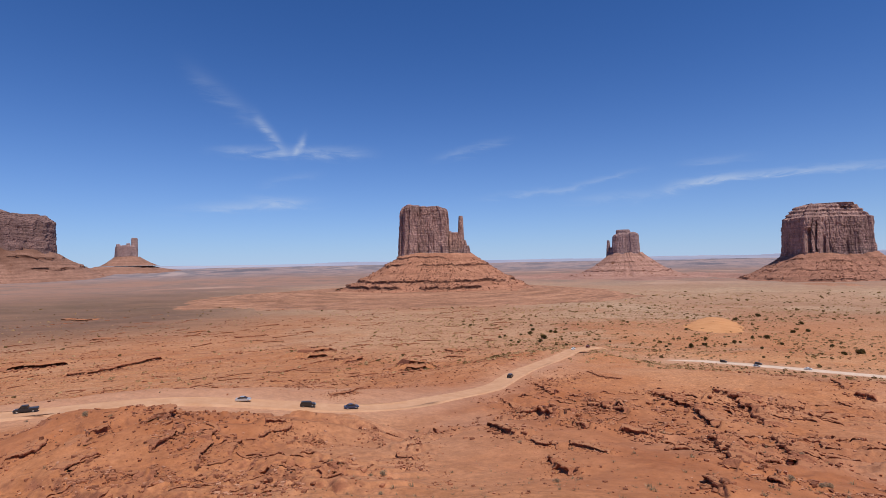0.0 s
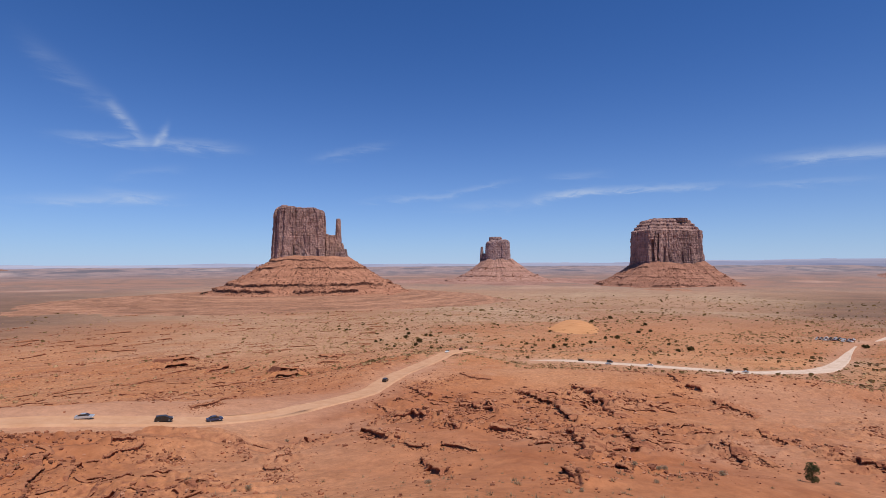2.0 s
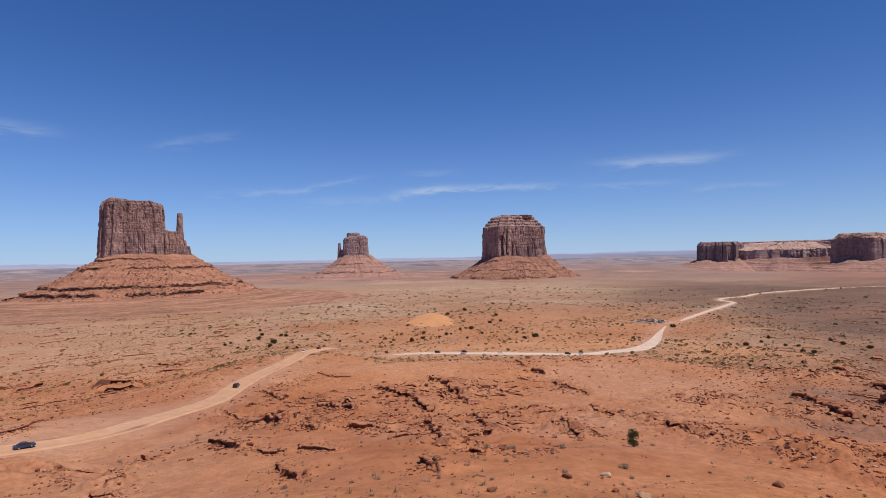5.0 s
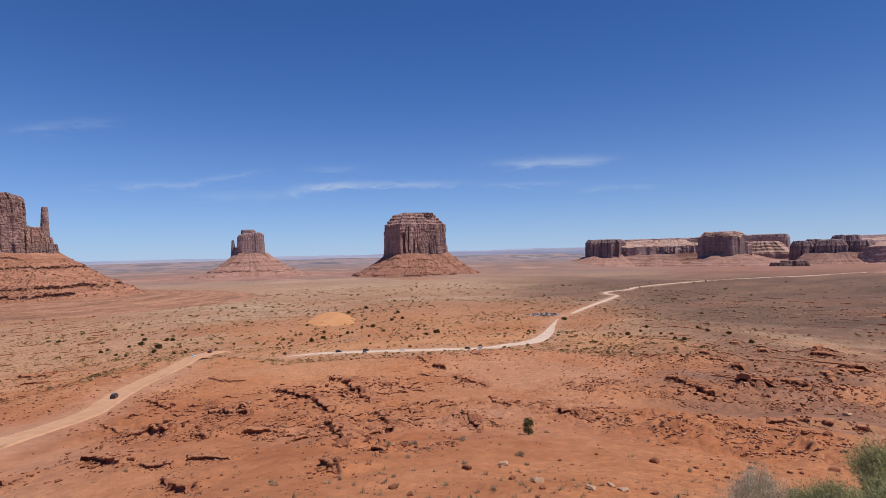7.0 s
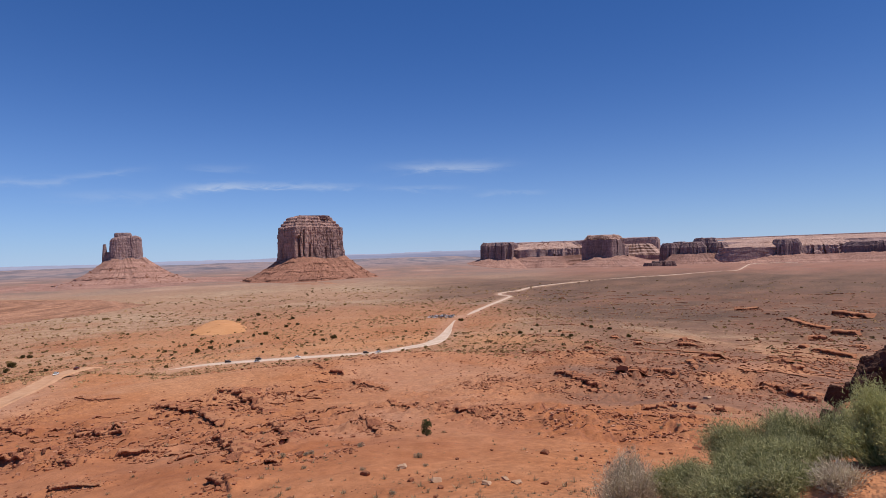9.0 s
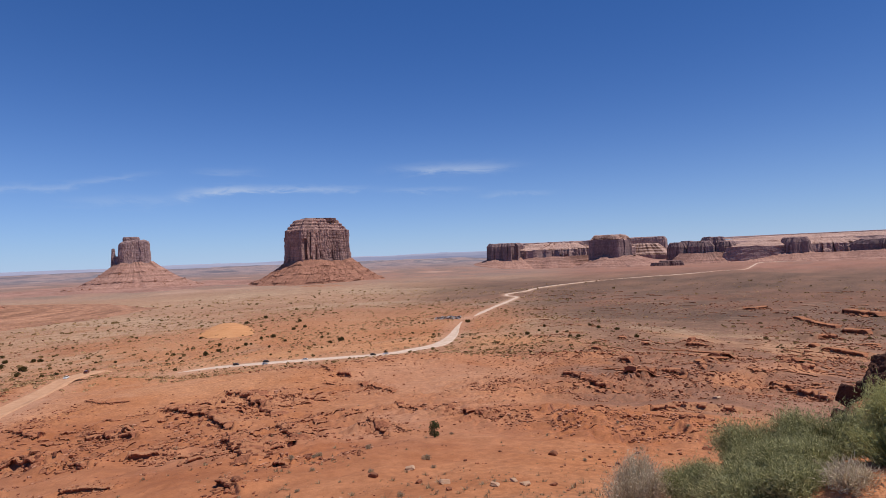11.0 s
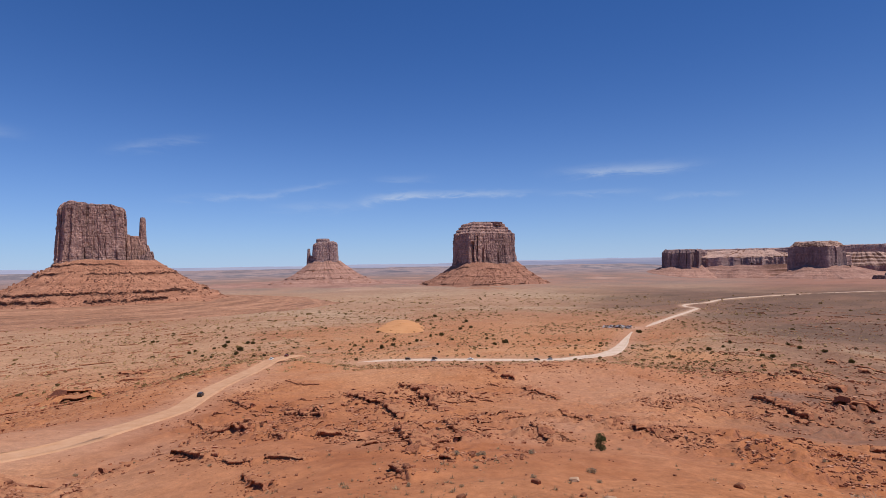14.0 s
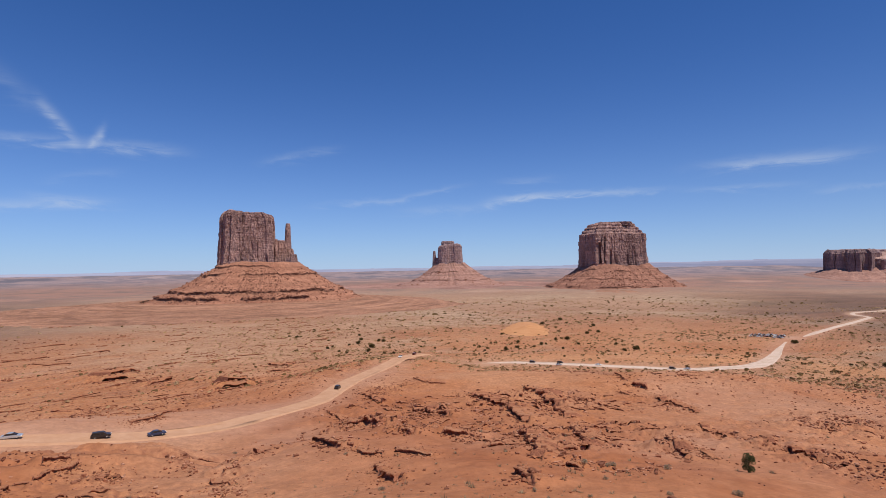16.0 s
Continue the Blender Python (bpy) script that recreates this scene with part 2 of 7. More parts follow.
def mat_cliff(name, dark, light, streak=0.6, size=1.0, relief=1.0):
    m, nt, b = nodes(name)
    v = coords(nt)
    tall = coords(nt, (0.085 / size, 0.085 / size, 0.026 / size))
    flat = coords(nt, (0.006 / size, 0.006 / size, 0.17 / size))
    st = noise_node(nt, tall, 1.0, 9, 0.7, 0.6)
    be = noise_node(nt, flat, 1.0, 7, 0.65)
    col = ramp(nt, st, [(0.33, dark), (0.5, tuple((a + c) / 2 for a, c in zip(dark, light))), (0.68, light)])
    # desert varnish runs down in broad dark patches, fresh breaks show paler
    varnish = noise_node(nt, coords(nt, (0.022 / size, 0.022 / size, 0.009 / size)), 1.0, 7, 0.62, 0.8)
    col = mix(nt, ramp(nt, varnish, [(0.46, (0.0,)), (0.60, (0.9 * streak,))]), col, tuple(0.62 * a for a in dark))
    col = mix(nt, ramp(nt, varnish, [(0.30, (0.45,)), (0.42, (0.0,))]), col, (light[0] * 1.12, light[1] * 1.05, light[2] * 0.95))
    col = mix(nt, 0.35, col, ramp(nt, be, [(0.36, (0.24, 0.24, 0.24)), (0.62, (0.68, 0.68, 0.68))]), "OVERLAY")
    col = mix(nt, streak * 0.6, col, ramp(nt, noise_node(nt, v, 0.06 / size, 7, 0.72), [(0.35, (0.26, 0.24, 0.24)), (0.65, (0.68, 0.68, 0.68))]), "OVERLAY")
    col = mix(nt, 0.6, col, ramp(nt, noise_node(nt, v, 0.32 / size, 7, 0.78), [(0.35, (0.22, 0.21, 0.21)), (0.63, (0.68, 0.67, 0.66))]), "OVERLAY")
    crackle = nt.nodes.new("ShaderNodeTexVoronoi")
    crackle.feature = "DISTANCE_TO_EDGE"
    warp = nt.nodes.new("ShaderNodeVectorMath")
    warp.operation = "ADD"
    wob = nt.nodes.new("ShaderNodeTexNoise")
    wob.inputs["Scale"].default_value, wob.inputs["Detail"].default_value = 0.9, 5
    cv = coords(nt, (0.075 / size, 0.075 / size, 0.018 / size))
    nt.links.new(cv, wob.inputs["Vector"])
    nt.links.new(cv, warp.inputs[0])
    nt.links.new(wob.outputs["Color"], warp.inputs[1])
    nt.links.new(warp.outputs[0], crackle.inputs["Vector"])
    crackle.inputs["Scale"].default_value = 1.0
    lines = ramp(nt, crackle.outputs["Distance"], [(0.0, (0.45 * streak,)), (0.045, (0.0,))])
    col = mix(nt, lines, col, tuple(0.35 * a for a in dark))
    nt.links.new(col, b.inputs["Base Color"])
    rise = math_node(nt, "ADD", st, noise_node(nt, v, 0.25 / size, 7, 0.72))
    bump(nt, b, math_node(nt, "SUBTRACT", rise, lines), relief, 4.0 * size)
    return m


def mat_talus(name, a, c, size=1.0, band=0.22, stripes=0.45):
    m, nt, b = nodes(name)
    v = coords(nt)
    flat = coords(nt, (0.006 / size, 0.006 / size, band / size))
    n1 = noise_node(nt, v, 0.03 / size, 9, 0.7)
    n2 = noise_node(nt, v, 0.35 / size, 7, 0.75)
    col = ramp(nt, n1, [(0.33, a), (0.66, c)])
    col = mix(nt, stripes, col, ramp(nt, noise_node(nt, flat, 1.0, 7, 0.7), [(0.38, (0.24, 0.23, 0.23)), (0.60, (0.62, 0.62, 0.62))]), "OVERLAY")
    col = mix(nt, 0.4, col, ramp(nt, noise_node(nt, v, 0.11 / size, 7, 0.75), [(0.36, (0.27, 0.26, 0.26)), (0.62, (0.64, 0.64, 0.64))]), "OVERLAY")
    col = mix(nt, 0.55, col, ramp(nt, n2, [(0.34, (0.27, 0.26, 0.26)), (0.62, (0.62, 0.62, 0.62))]), "OVERLAY")
    col = mix(nt, steepness(nt, 0.45, 0.72), col, mix(nt, n2, (0.085, 0.040, 0.028), (0.22, 0.105, 0.07)))
    nt.links.new(col, b.inputs["Base Color"])
    bump(nt, b, n2, 0.9, 1.8 * size)
    return m


def mat_plain(name, a, c, scale=1.0, rough=0.95, bumps=0.3, spec=0.15, random_mix=0.0):
    m, nt, b = nodes(name, rough)
    v = coords(nt)
    col = ramp(nt, noise_node(nt, v, scale, 6, 0.65), [(0.32, a), (0.68, c)])
    if random_mix:
        oi = nt.nodes.new("ShaderNodeObjectInfo")
        col = mix(nt, random_mix, col, ramp(nt, oi.outputs["Random"], [(0.0, (0.25, 0.25, 0.25)), (1.0, (0.72, 0.70, 0.68))]), "OVERLAY")
    nt.links.new(col, b.inputs["Base Color"])
    b.inputs["Specular IOR Level"].default_value = spec
    if bumps:
        bump(nt, b, noise_node(nt, v, scale * 5, 5, 0.7), bumps, 0.15 / scale)
    return m


M_GROUND = mat_ground()
M_CLIFF = mat_cliff("varnished_red_sandstone", (0.315, 0.182, 0.164), (0.58, 0.366, 0.308))
# sandstone of the distant buttes, haze put in as a paler, bluer colour
M_CLIFF_HAZED = mat_cliff("hazed_red_sandstone", (0.33, 0.215, 0.212), (0.49, 0.33, 0.30), streak=0.25, size=1.6)
M_CLIFF_MESA = mat_cliff("pink_mesa_sandstone", (0.29, 0.182, 0.172), (0.46, 0.305, 0.27), streak=0.3, size=3.0, relief=0.35)
# darker copy of the mesa rock: shade painted in for ends, towers, buttresses
M_MESA_SHADED = mat_cliff("shaded_varnished_mesa", (0.200, 0.130, 0.130), (0.35, 0.232, 0.215), streak=0.3, size=3.0, relief=0.35)
M_CLIFF_DARK = mat_cliff("dark_varnished_sandstone", (0.165, 0.100, 0.094), (0.33, 0.200, 0.175), streak=0.3, size=2.2, relief=0.6)
M_TALUS = mat_talus("red_talus", (0.33, 0.142, 0.086), (0.46, 0.222, 0.138))
M_APRON = mat_talus("banded_red_shale", (0.34, 0.164, 0.098), (0.43, 0.225, 0.140), 1.0, 0.75, 0.7)
# shoulder rock with the sun's orange light put into its colour
M_CLIFF_SUNLIT = mat_cliff("sunlit_orange_sandstone", (0.33, 0.180, 0.145), (0.57, 0.350, 0.280))
M_TALUS_BROAD = mat_talus("brown_red_talus", (0.27, 0.125, 0.085), (0.40, 0.195, 0.13))
M_TALUS_DULL = mat_talus("dull_brown_talus", (0.25, 0.128, 0.092), (0.36, 0.195, 0.14), 1.4)
# distant rubble slopes, greyed and pinked to hold the haze
M_TALUS_HAZED = mat_talus("hazed_red_talus", (0.32, 0.165, 0.125), (0.43, 0.245, 0.19), 1.6)
# mesa slopes painted paler than their walls, as the sun lights them
M_BENCH = mat_talus("sunlit_pink_bench", (0.42, 0.255, 0.205), (0.53, 0.35, 0.285), 1.6)
M_ROAD = mat_plain("packed_sand_road", (0.47, 0.245, 0.135), (0.56, 0.32, 0.195), 0.25)
M_ROAD_PALE = mat_plain("pale_gravel_road", (0.52, 0.36, 0.265), (0.66, 0.50, 0.395), 0.2)
M_ROCK = mat_plain("broken_red_rock", (0.15, 0.058, 0.033), (0.36, 0.145, 0.078), 0.9, bumps=0.7, random_mix=0.5)
M_TALUS_ROCK = mat_plain("fallen_talus_rock", (0.23, 0.105, 0.066), (0.42, 0.205, 0.13), 0.2)
M_BED = mat_plain("dark_bed_rock", (0.20, 0.088, 0.058), (0.36, 0.165, 0.105), 0.25)
# near-black colour stands for the shaded, overhanging side of the outcrop
M_ROCK_SHADED = mat_plain("shaded_outcrop_rock", (0.045, 0.024, 0.019), (0.13, 0.060, 0.040), 1.6, bumps=0.9)
M_LEDGE = mat_ledge()


# ---- helpers of this scene ----
def lattice(ix, iy, seed):
    h = (ix * 374761393 + iy * 668265263 + seed * 1274126177) & 0xFFFFFFFF
    h = ((h ^ (h >> 13)) * 1103515245 + 12345) & 0xFFFFFFFF
    h = ((h ^ (h >> 15)) * 668265263) & 0xFFFFFFFF
    return ((h ^ (h >> 16)) & 0xFFFFFF) / 8388607.5 - 1.0


def vnoise(x, y, seed=0):
    x, y = np.asarray(x, float), np.asarray(y, float)
    fx, fy = np.floor(x), np.floor(y)
    ix, iy = fx.astype(np.int64), fy.astype(np.int64)
    u, v = x - fx, y - fy
    u, v = u * u * u * (u * (u * 6 - 15) + 10), v * v * v * (v * (v * 6 - 15) + 10)
    a = lattice(ix, iy, seed) * (1 - u) + lattice(ix + 1, iy, seed) * u
    b = lattice(ix, iy + 1, seed) * (1 - u) + lattice(ix + 1, iy + 1, seed) * u
    return a * (1 - v) + b * v


def fbm(x, y, octaves=4, seed=0, gain=0.5):
    total, amp, size = 0.0, 1.0, 0.0
    for k in range(octaves):
        total = total + amp * vnoise(x * 2.03 ** k + 17.3 * k, y * 2.03 ** k - 9.1 * k, seed + k)
        size += amp
        amp *= gain
    return total / size


def smooth(a, b, x):
    t = np.clip((np.asarray(x, float) - a) / (b - a), 0, 1)
    return t * t * (3 - 2 * t)


def at(az, r):
    """Plan place: degrees to the right of +y from the lookout, metres out."""
    return r * math.sin(radians(az)), r * math.cos(radians(az))


def grid_mesh(name, verts, rows, cols, closed=False):
    """A mesh from rows x cols points; closed joins the last column to the first."""
    me = bpy.data.meshes.new(name)
    n = cols if closed else cols - 1
    i = np.arange(rows - 1)[:, None] * cols
    j = np.arange(n)[None, :]
    k = (j + 1) % cols
    quads = np.stack([i + j, i + k, i + cols + k, i + cols + j], -1).reshape(-1, 4)
    me.vertices.add(len(verts))
    me.vertices.foreach_set("co", np.asarray(verts, np.float32).ravel())
    me.loops.add(quads.size)
    me.loops.foreach_set("vertex_index", quads.astype(np.int32).ravel())
    me.polygons.add(len(quads))
    me.polygons.foreach_set("loop_start", (np.arange(len(quads)) * 4).astype(np.int32))
    me.update(calc_edges=True)
    return me


def tri_mesh(name, verts, tris):
    me = bpy.data.meshes.new(name)
    tris = np.asarray(tris, np.int32)
    me.vertices.add(len(verts))
    me.vertices.foreach_set("co", np.asarray(verts, np.float32).ravel())
    me.loops.add(tris.size)
    me.loops.foreach_set("vertex_index", tris.ravel())
    me.polygons.add(len(tris))
    me.polygons.foreach_set("loop_start", (np.arange(len(tris)) * 3).astype(np.int32))
    me.update(calc_edges=True)
    me.polygons.foreach_set("use_smooth", np.zeros(len(tris), bool))
    me.update()
    return me


def thing(name, me, material, parent=None, label=""):
    ob = new(name, me)
    if material:
        me.materials.clear()
        me.materials.append(material)
    if parent:
        ob.parent = parent
    if label:
        ob["label"] = label
    return ob


def shade_smooth(me, on=True):
    me.polygons.foreach_set("use_smooth", np.full(len(me.polygons), on))
    me.update()


# ---- roads: course in plan and height ----
def course(stations, step=3.0):
    """A smooth line through (azimuth, distance, height over the eye) stations."""
    p = np.array([(*at(a, r), EYE + z) for a, r, z in stations])
    p = np.vstack([2 * p[0] - p[1], p, 2 * p[-1] - p[-2]])
    out = []
    for k in range(1, len(p) - 2):
        n = max(4, int(np.linalg.norm(p[k + 1] - p[k]) / step))
        t = (np.arange(n) / n)[:, None]
        out.append(0.5 * (2 * p[k] + (p[k + 1] - p[k - 1]) * t + (2 * p[k - 1] - 5 * p[k] + 4 * p[k + 1] - p[k + 2]) * t ** 2
                          + (3 * p[k] - p[k - 1] - 3 * p[k + 1] + p[k + 2]) * t ** 3))
    out.append(p[-2][None])
    return np.vstack(out)


NEAR_ROAD = course([(-58, 205, -37), (-47, 188, -36.8), (-38, 175, -36.8), (-27, 174, -38.5), (-16, 167, -41.9), (-11, 167, -43.9), (-4.9, 172, -45.5), (-1.5, 180, -46.1), (2.0, 196, -48.3), (4.3, 208, -49.4), (5.6, 222, -50.8),
                    (7.0, 242, -51.7), (8.8, 269, -53.5), (11.5, 314, -56.8), (13.2, 350, -58.2), (15.0, 382, -61.1), (15.9, 396, -62.9), (16.7, 402, -64.5)])
FAR_ROAD = course([(22, 426, -75.4), (24.6, 428, -75.4), (27.3, 428, -75.4), (33.2, 423, -75.3), (38, 421, -75.2), (42.2, 423, -75.3), (45.2, 439, -75.6), (47.9, 461, -76.1), (49.2, 505, -77), (50.0, 590, -78.8),
                   (50.6, 650, -79.6), (51.6, 690, -80.2), (53.2, 780, -81.4), (54.2, 845, -82.3), (55.3, 925, -83.5), (56.25, 1020, -85.2), (56.3, 1052, -85.7), (55.4, 1085, -86.2), (55.3, 1135, -87.1),
                   (56.0, 1180, -87.9), (57.3, 1235, -88.9), (58.5, 1350, -90.2), (60.8, 1460, -90.5), (64.7, 1604, -90.9), (68.6, 1765, -91.3), (72.2, 1898, -91.7), (76.6, 2130, -91.4), (78.0, 2180, -91.2),
                   (78.6, 2441, -89.8), (79.2, 2770, -88.1), (80.7, 2869, -87.7), (82.8, 2880, -87.7)], 5.0)

# ---- lie of the land ----
PROFILE = [(0, -1.75), (0.9, -1.8), (2, -2.6), (5, -4.6), (10, -7.2), (20, -11.5), (45, -20.8), (60, -24.8), (90, -30.5), (130, -38.2), (185, -49),
           (260, -60), (330, -68), (410, -75), (600, -79), (900, -85), (1300, -95), (2000, -98), (3000, -93), (3800, -78), (4400, -52), (4900, -15)]
PR = np.log1p(np.array([p[0] for p in PROFILE], float))
PZ = np.array([p[1] for p in PROFILE], float)


def profile(r):
    q = np.log1p(r)
    return (np.interp(q - 0.05, PR, PZ) + 2 * np.interp(q, PR, PZ) + np.interp(q + 0.05, PR, PZ)) / 4


def ridge(x, y, a, b, lift, wide):
    """A rounded ridge from a to b."""
    ax, ay = at(*a)
    bx, by = at(*b)
    dx, dy = bx - ax, by - ay
    t = np.clip(((x - ax) * dx + (y - ay) * dy) / (dx * dx + dy * dy), 0, 1)
    d2 = (x - ax - t * dx) ** 2 + (y - ay - t * dy) ** 2
    return lift * np.exp(-d2 / wide ** 2)


def near_line(x, y, line):
    """Distance to a line of points and the height of its nearest point."""
    d = np.full(x.shape, 1e9)
    z = np.zeros(x.shape)
    for s in range(0, x.size, 40000):
        xx, yy = x[s:s + 40000, None], y[s:s + 40000, None]
        q = (xx - line[None, :, 0]) ** 2 + (yy - line[None, :, 1]) ** 2
        least = q.min(1)
        d[s:s + 40000] = np.sqrt(least)
        w = np.exp(-(np.sqrt(q) - np.sqrt(least)[:, None]) / 5.0)
        z[s:s + 40000] = (w * line[None, :, 2]).sum(1) / w.sum(1)
    return d, z


def scarps(x, y, long, seed, turn):
    """Tilted beds: gentle backs that fall away from the lookout and short broken faces towards it."""
    c, s = math.cos(radians(turn)), math.sin(radians(turn))
    u = (x * s + y * c) / long + 0.9 * fbm(x / (long * 2.2), y / (long * 2.2), 4, seed) + 0.10 * fbm(x / 4.0, y / 4.0, 3, seed + 9)
    t = u - np.floor(u)
    return np.where(t < 0.10, t / 0.10, 1 - (t - 0.10) / 0.90) - 0.5


RIDGE_A, RIDGE_B = 9.6, 5.2
LEDGES = []


def bed_line(points, h):
    """A hard bed breaks out of the slope along this line, its face towards the lookout, about h high."""
    LEDGES.append((np.array(points, float), h))


bed_line([(-34.1, 97.4), (-31.8, 98.6), (-30.0, 101.1), (-29.4, 102.9)], 0.8)
bed_line([(-34.4, 102.1), (-32.5, 103.2), (-30.5, 103.6)], 0.8)
bed_line([(-25.4, 95.9), (-24.2, 99.0), (-22.5, 99.1)], 1.0)
bed_line([(37.0, 222.8), (38.6, 212.0), (39.9, 201.7)], 1.6)
bed_line([(150.7, 184.1), (151.7, 173.7), (149.4, 160.5)], 1.6)
bed_line([(-338.0, 409.9), (-331.5, 423.5), (-319.6, 428.4), (-309.1, 440.2)], 5.2)
bed_line([(-272.9, 387.4), (-253.3, 391.5), (-249.7, 416.5), (-237.1, 450.4)], 3.8)
bed_line([(-705.4, 994.6), (-618.4, 953.8)], 4.8)
bed_line([(-405.0, 616.4), (-378.5, 617.5)], 3.0)
bed_line([(-317.2, 662.6), (-297.6, 673.3)], 2.4)
bed_line([(-72.2, 87.5), (-70.2, 88.4), (-68.4, 89.7), (-69.2, 94.0)], 1.2)
bed_line([(-59.8, 89.3), (-62.1, 93.2), (-60.8, 94.7), (-59.4, 96.1)], 1.2)
bed_line([(-57.2, 79.9), (-56.9, 81.9), (-56.0, 83.7), (-55.6, 86.1)], 1.4)
bed_line([(-51.0, 96.7), (-50.1, 97.8), (-56.2, 111.2)], 1.9)
bed_line([(-47.6, 86.4), (-46.6, 89.2), (-46.1, 92.0), (-46.4, 95.7)], 1.2)
bed_line([(-37.6, 82.2), (-39.6, 88.6), (-40.0, 93.4)], 1.2)
bed_line([(-40.8, 74.8), (-42.5, 79.5)], 1.0)
bed_line([(-34.7, 86.3), (-35.2, 92.8)], 0.7)
bed_line([(-45.9, 76.4), (-43.8, 77.3)], 0.7)
bed_line([(-113.5, 437.7), (-107.7, 451.6), (-101.0, 469.1)], 6.0)
bed_line([(-74.1, 398.1), (-65.3, 422.0)], 3.6)
bed_line([(-26.8, 350.1), (-19.8, 355.6), (-12.0, 369.4)], 4.3)
bed_line([(0.2, 459.6), (15.8, 440.1)], 2.6)
bed_line([(0.1, 418.4), (15.2, 412.3)], 2.6)
bed_line([(-37.4, 175.2), (-32.1, 181.6), (-31.9, 228.3)], 1.0)
bed_line([(8.6, 106.4), (10.4, 100.6), (11.3, 96.2), (14.7, 95.4)], 1.4)
bed_line([(14.4, 93.8), (15.1, 90.2), (17.7, 87.4)], 0.7)
bed_line([(19.8, 188.7), (21.3, 169.4)], 0.7)
bed_line([(20.5, 154.9), (25.4, 151.7), (29.7, 144.3)], 2.3)
bed_line([(21.3, 105.0), (24.1, 105.1), (26.6, 101.2)], 1.5)
bed_line([(15.3, 82.1), (15.6, 79.5)], 1.0)
bed_line([(15.6, 77.2), (17.1, 73.8)], 1.2)
bed_line([(-15.2, 72.4), (-14.3, 77.6)], 0.9)
bed_line([(-8.4, 88.7), (-5.0, 84.9)], 0.5)
bed_line([(67.2, 255.4), (68.5, 239.7), (76.9, 234.9)], 1.0)
bed_line([(79.6, 208.1), (78.0, 191.1), (76.7, 178.1), (80.8, 175.1), (71.1, 147.6), (69.2, 138.4)], 2.7)
bed_line([(47.4, 99.0), (48.4, 96.9), (45.3, 87.2), (39.2, 73.9)], 1.5)
bed_line([(103.1, 210.5), (107.5, 205.5), (105.9, 194.9), (95.9, 169.2)], 3.0)
bed_line([(76.9, 127.3), (64.6, 104.4), (61.4, 97.5), (53.3, 83.6)], 1.8)
bed_line([(89.1, 156.5), (84.0, 140.8)], 2.2)
bed_line([(48.0, 183.4), (50.7, 171.9), (51.4, 155.8)], 2.2)
bed_line([(32.1, 101.0), (34.9, 99.9), (37.2, 98.8)], 1.3)
bed_line([(31.6, 66.4), (31.1, 62.6), (30.5, 60.2)], 1.3)
bed_line([(40.9, 68.7), (40.5, 66.3), (41.3, 65.8)], 1.3)
bed_line([(162.1, 226.0), (158.8, 215.0)], 1.9)
bed_line([(155.8, 206.3), (157.4, 202.2), (159.8, 199.6)], 2.6)
bed_line([(143.8, 198.0), (144.2, 192.6)], 1.2)
bed_line([(19.7, 87.8), (22.0, 86.1), (24.4, 81.7)], 0.8)
bed_line([(87.3, 103.2), (76.0, 86.8), (71.2, 78.8)], 1.3)
bed_line([(79.1, 85.0), (74.6, 77.2)], 0.8)
bed_line([(112.5, 121.9), (103.2, 105.2), (100.3, 97.1)], 0.7)
bed_line([(96.8, 81.2), (94.9, 75.7), (94.6, 72.9)], 1.0)
bed_line([(102.0, 95.8), (96.3, 84.6)], 0.7)
bed_line([(222.8, 125.2), (219.6, 119.1), (211.1, 109.7), (198.9, 98.0), (193.3, 88.9)], 2.6)
bed_line([(189.6, 101.8), (187.7, 90.6), (184.5, 79.5)], 0.9)
bed_line([(240.6, 101.5), (224.8, 90.6), (235.0, 86.4), (240.0, 81.1), (230.4, 72.9)], 3.5)
bed_line([(269.9, 117.6), (267.9, 109.9)], 3.0)
bed_line([(370.7, 182.8), (371.4, 175.4)], 3.5)
bed_line([(428.8, 188.4), (431.1, 180.7)], 3.0)
bed_line([(408.7, 159.3), (413.3, 154.9)], 3.9)
bed_line([(432.6, 135.1), (431.4, 126.4), (438.5, 121.3)], 4.2)
bed_line([(324.7, 88.1), (301.9, 77.6), (312.7, 74.4)], 3.5)
bed_line([(283.7, 85.5), (270.5, 75.9)], 3.2)
bed_line([(108.2, 47.2), (116.1, 46.8)], 1.0)
bed_line([(747.5, 162.2), (769.9, 136.9)], 5.8)
bed_line([(750.0, 63.5), (733.0, 48.9), (712.2, 28.2)], 8.1)
bed_line([(666.2, 98.8), (608.3, 70.3), (589.1, 54.9)], 3.9)
bed_line([(563.7, 49.5), (554.8, 29.6)], 5.7)
bed_line([(503.0, 55.7), (523.7, 46.9)], 5.7)
bed_line([(445.7, 50.6), (441.3, 39.3), (430.7, 24.9)], 4.6)
bed_line([(459.5, 60.4), (457.5, 53.5)], 3.9)
bed_line([(398.4, 67.7), (326.7, 46.4)], 2.6)
bed_line([(289.9, 39.6), (296.5, 34.7)], 3.2)
bed_line([(243.2, 45.1), (236.3, 37.9), (228.8, 29.1), (213.4, 23.1)], 2.6)
bed_line([(254.9, 32.2), (252.6, 28.7)], 1.9)
bed_line([(423.6, 133.0), (427.9, 118.7)], 4.2)
bed_line([(286.8, 79.1), (302.2, 73.4)], 3.2)
bed_line([(266.3, 77.7), (262.4, 73.2)], 2.6)
bed_line([(271.8, 59.6), (265.5, 47.1)], 1.2)
bed_line([(481.9, 30.4), (479.4, 20.4)], 4.1)
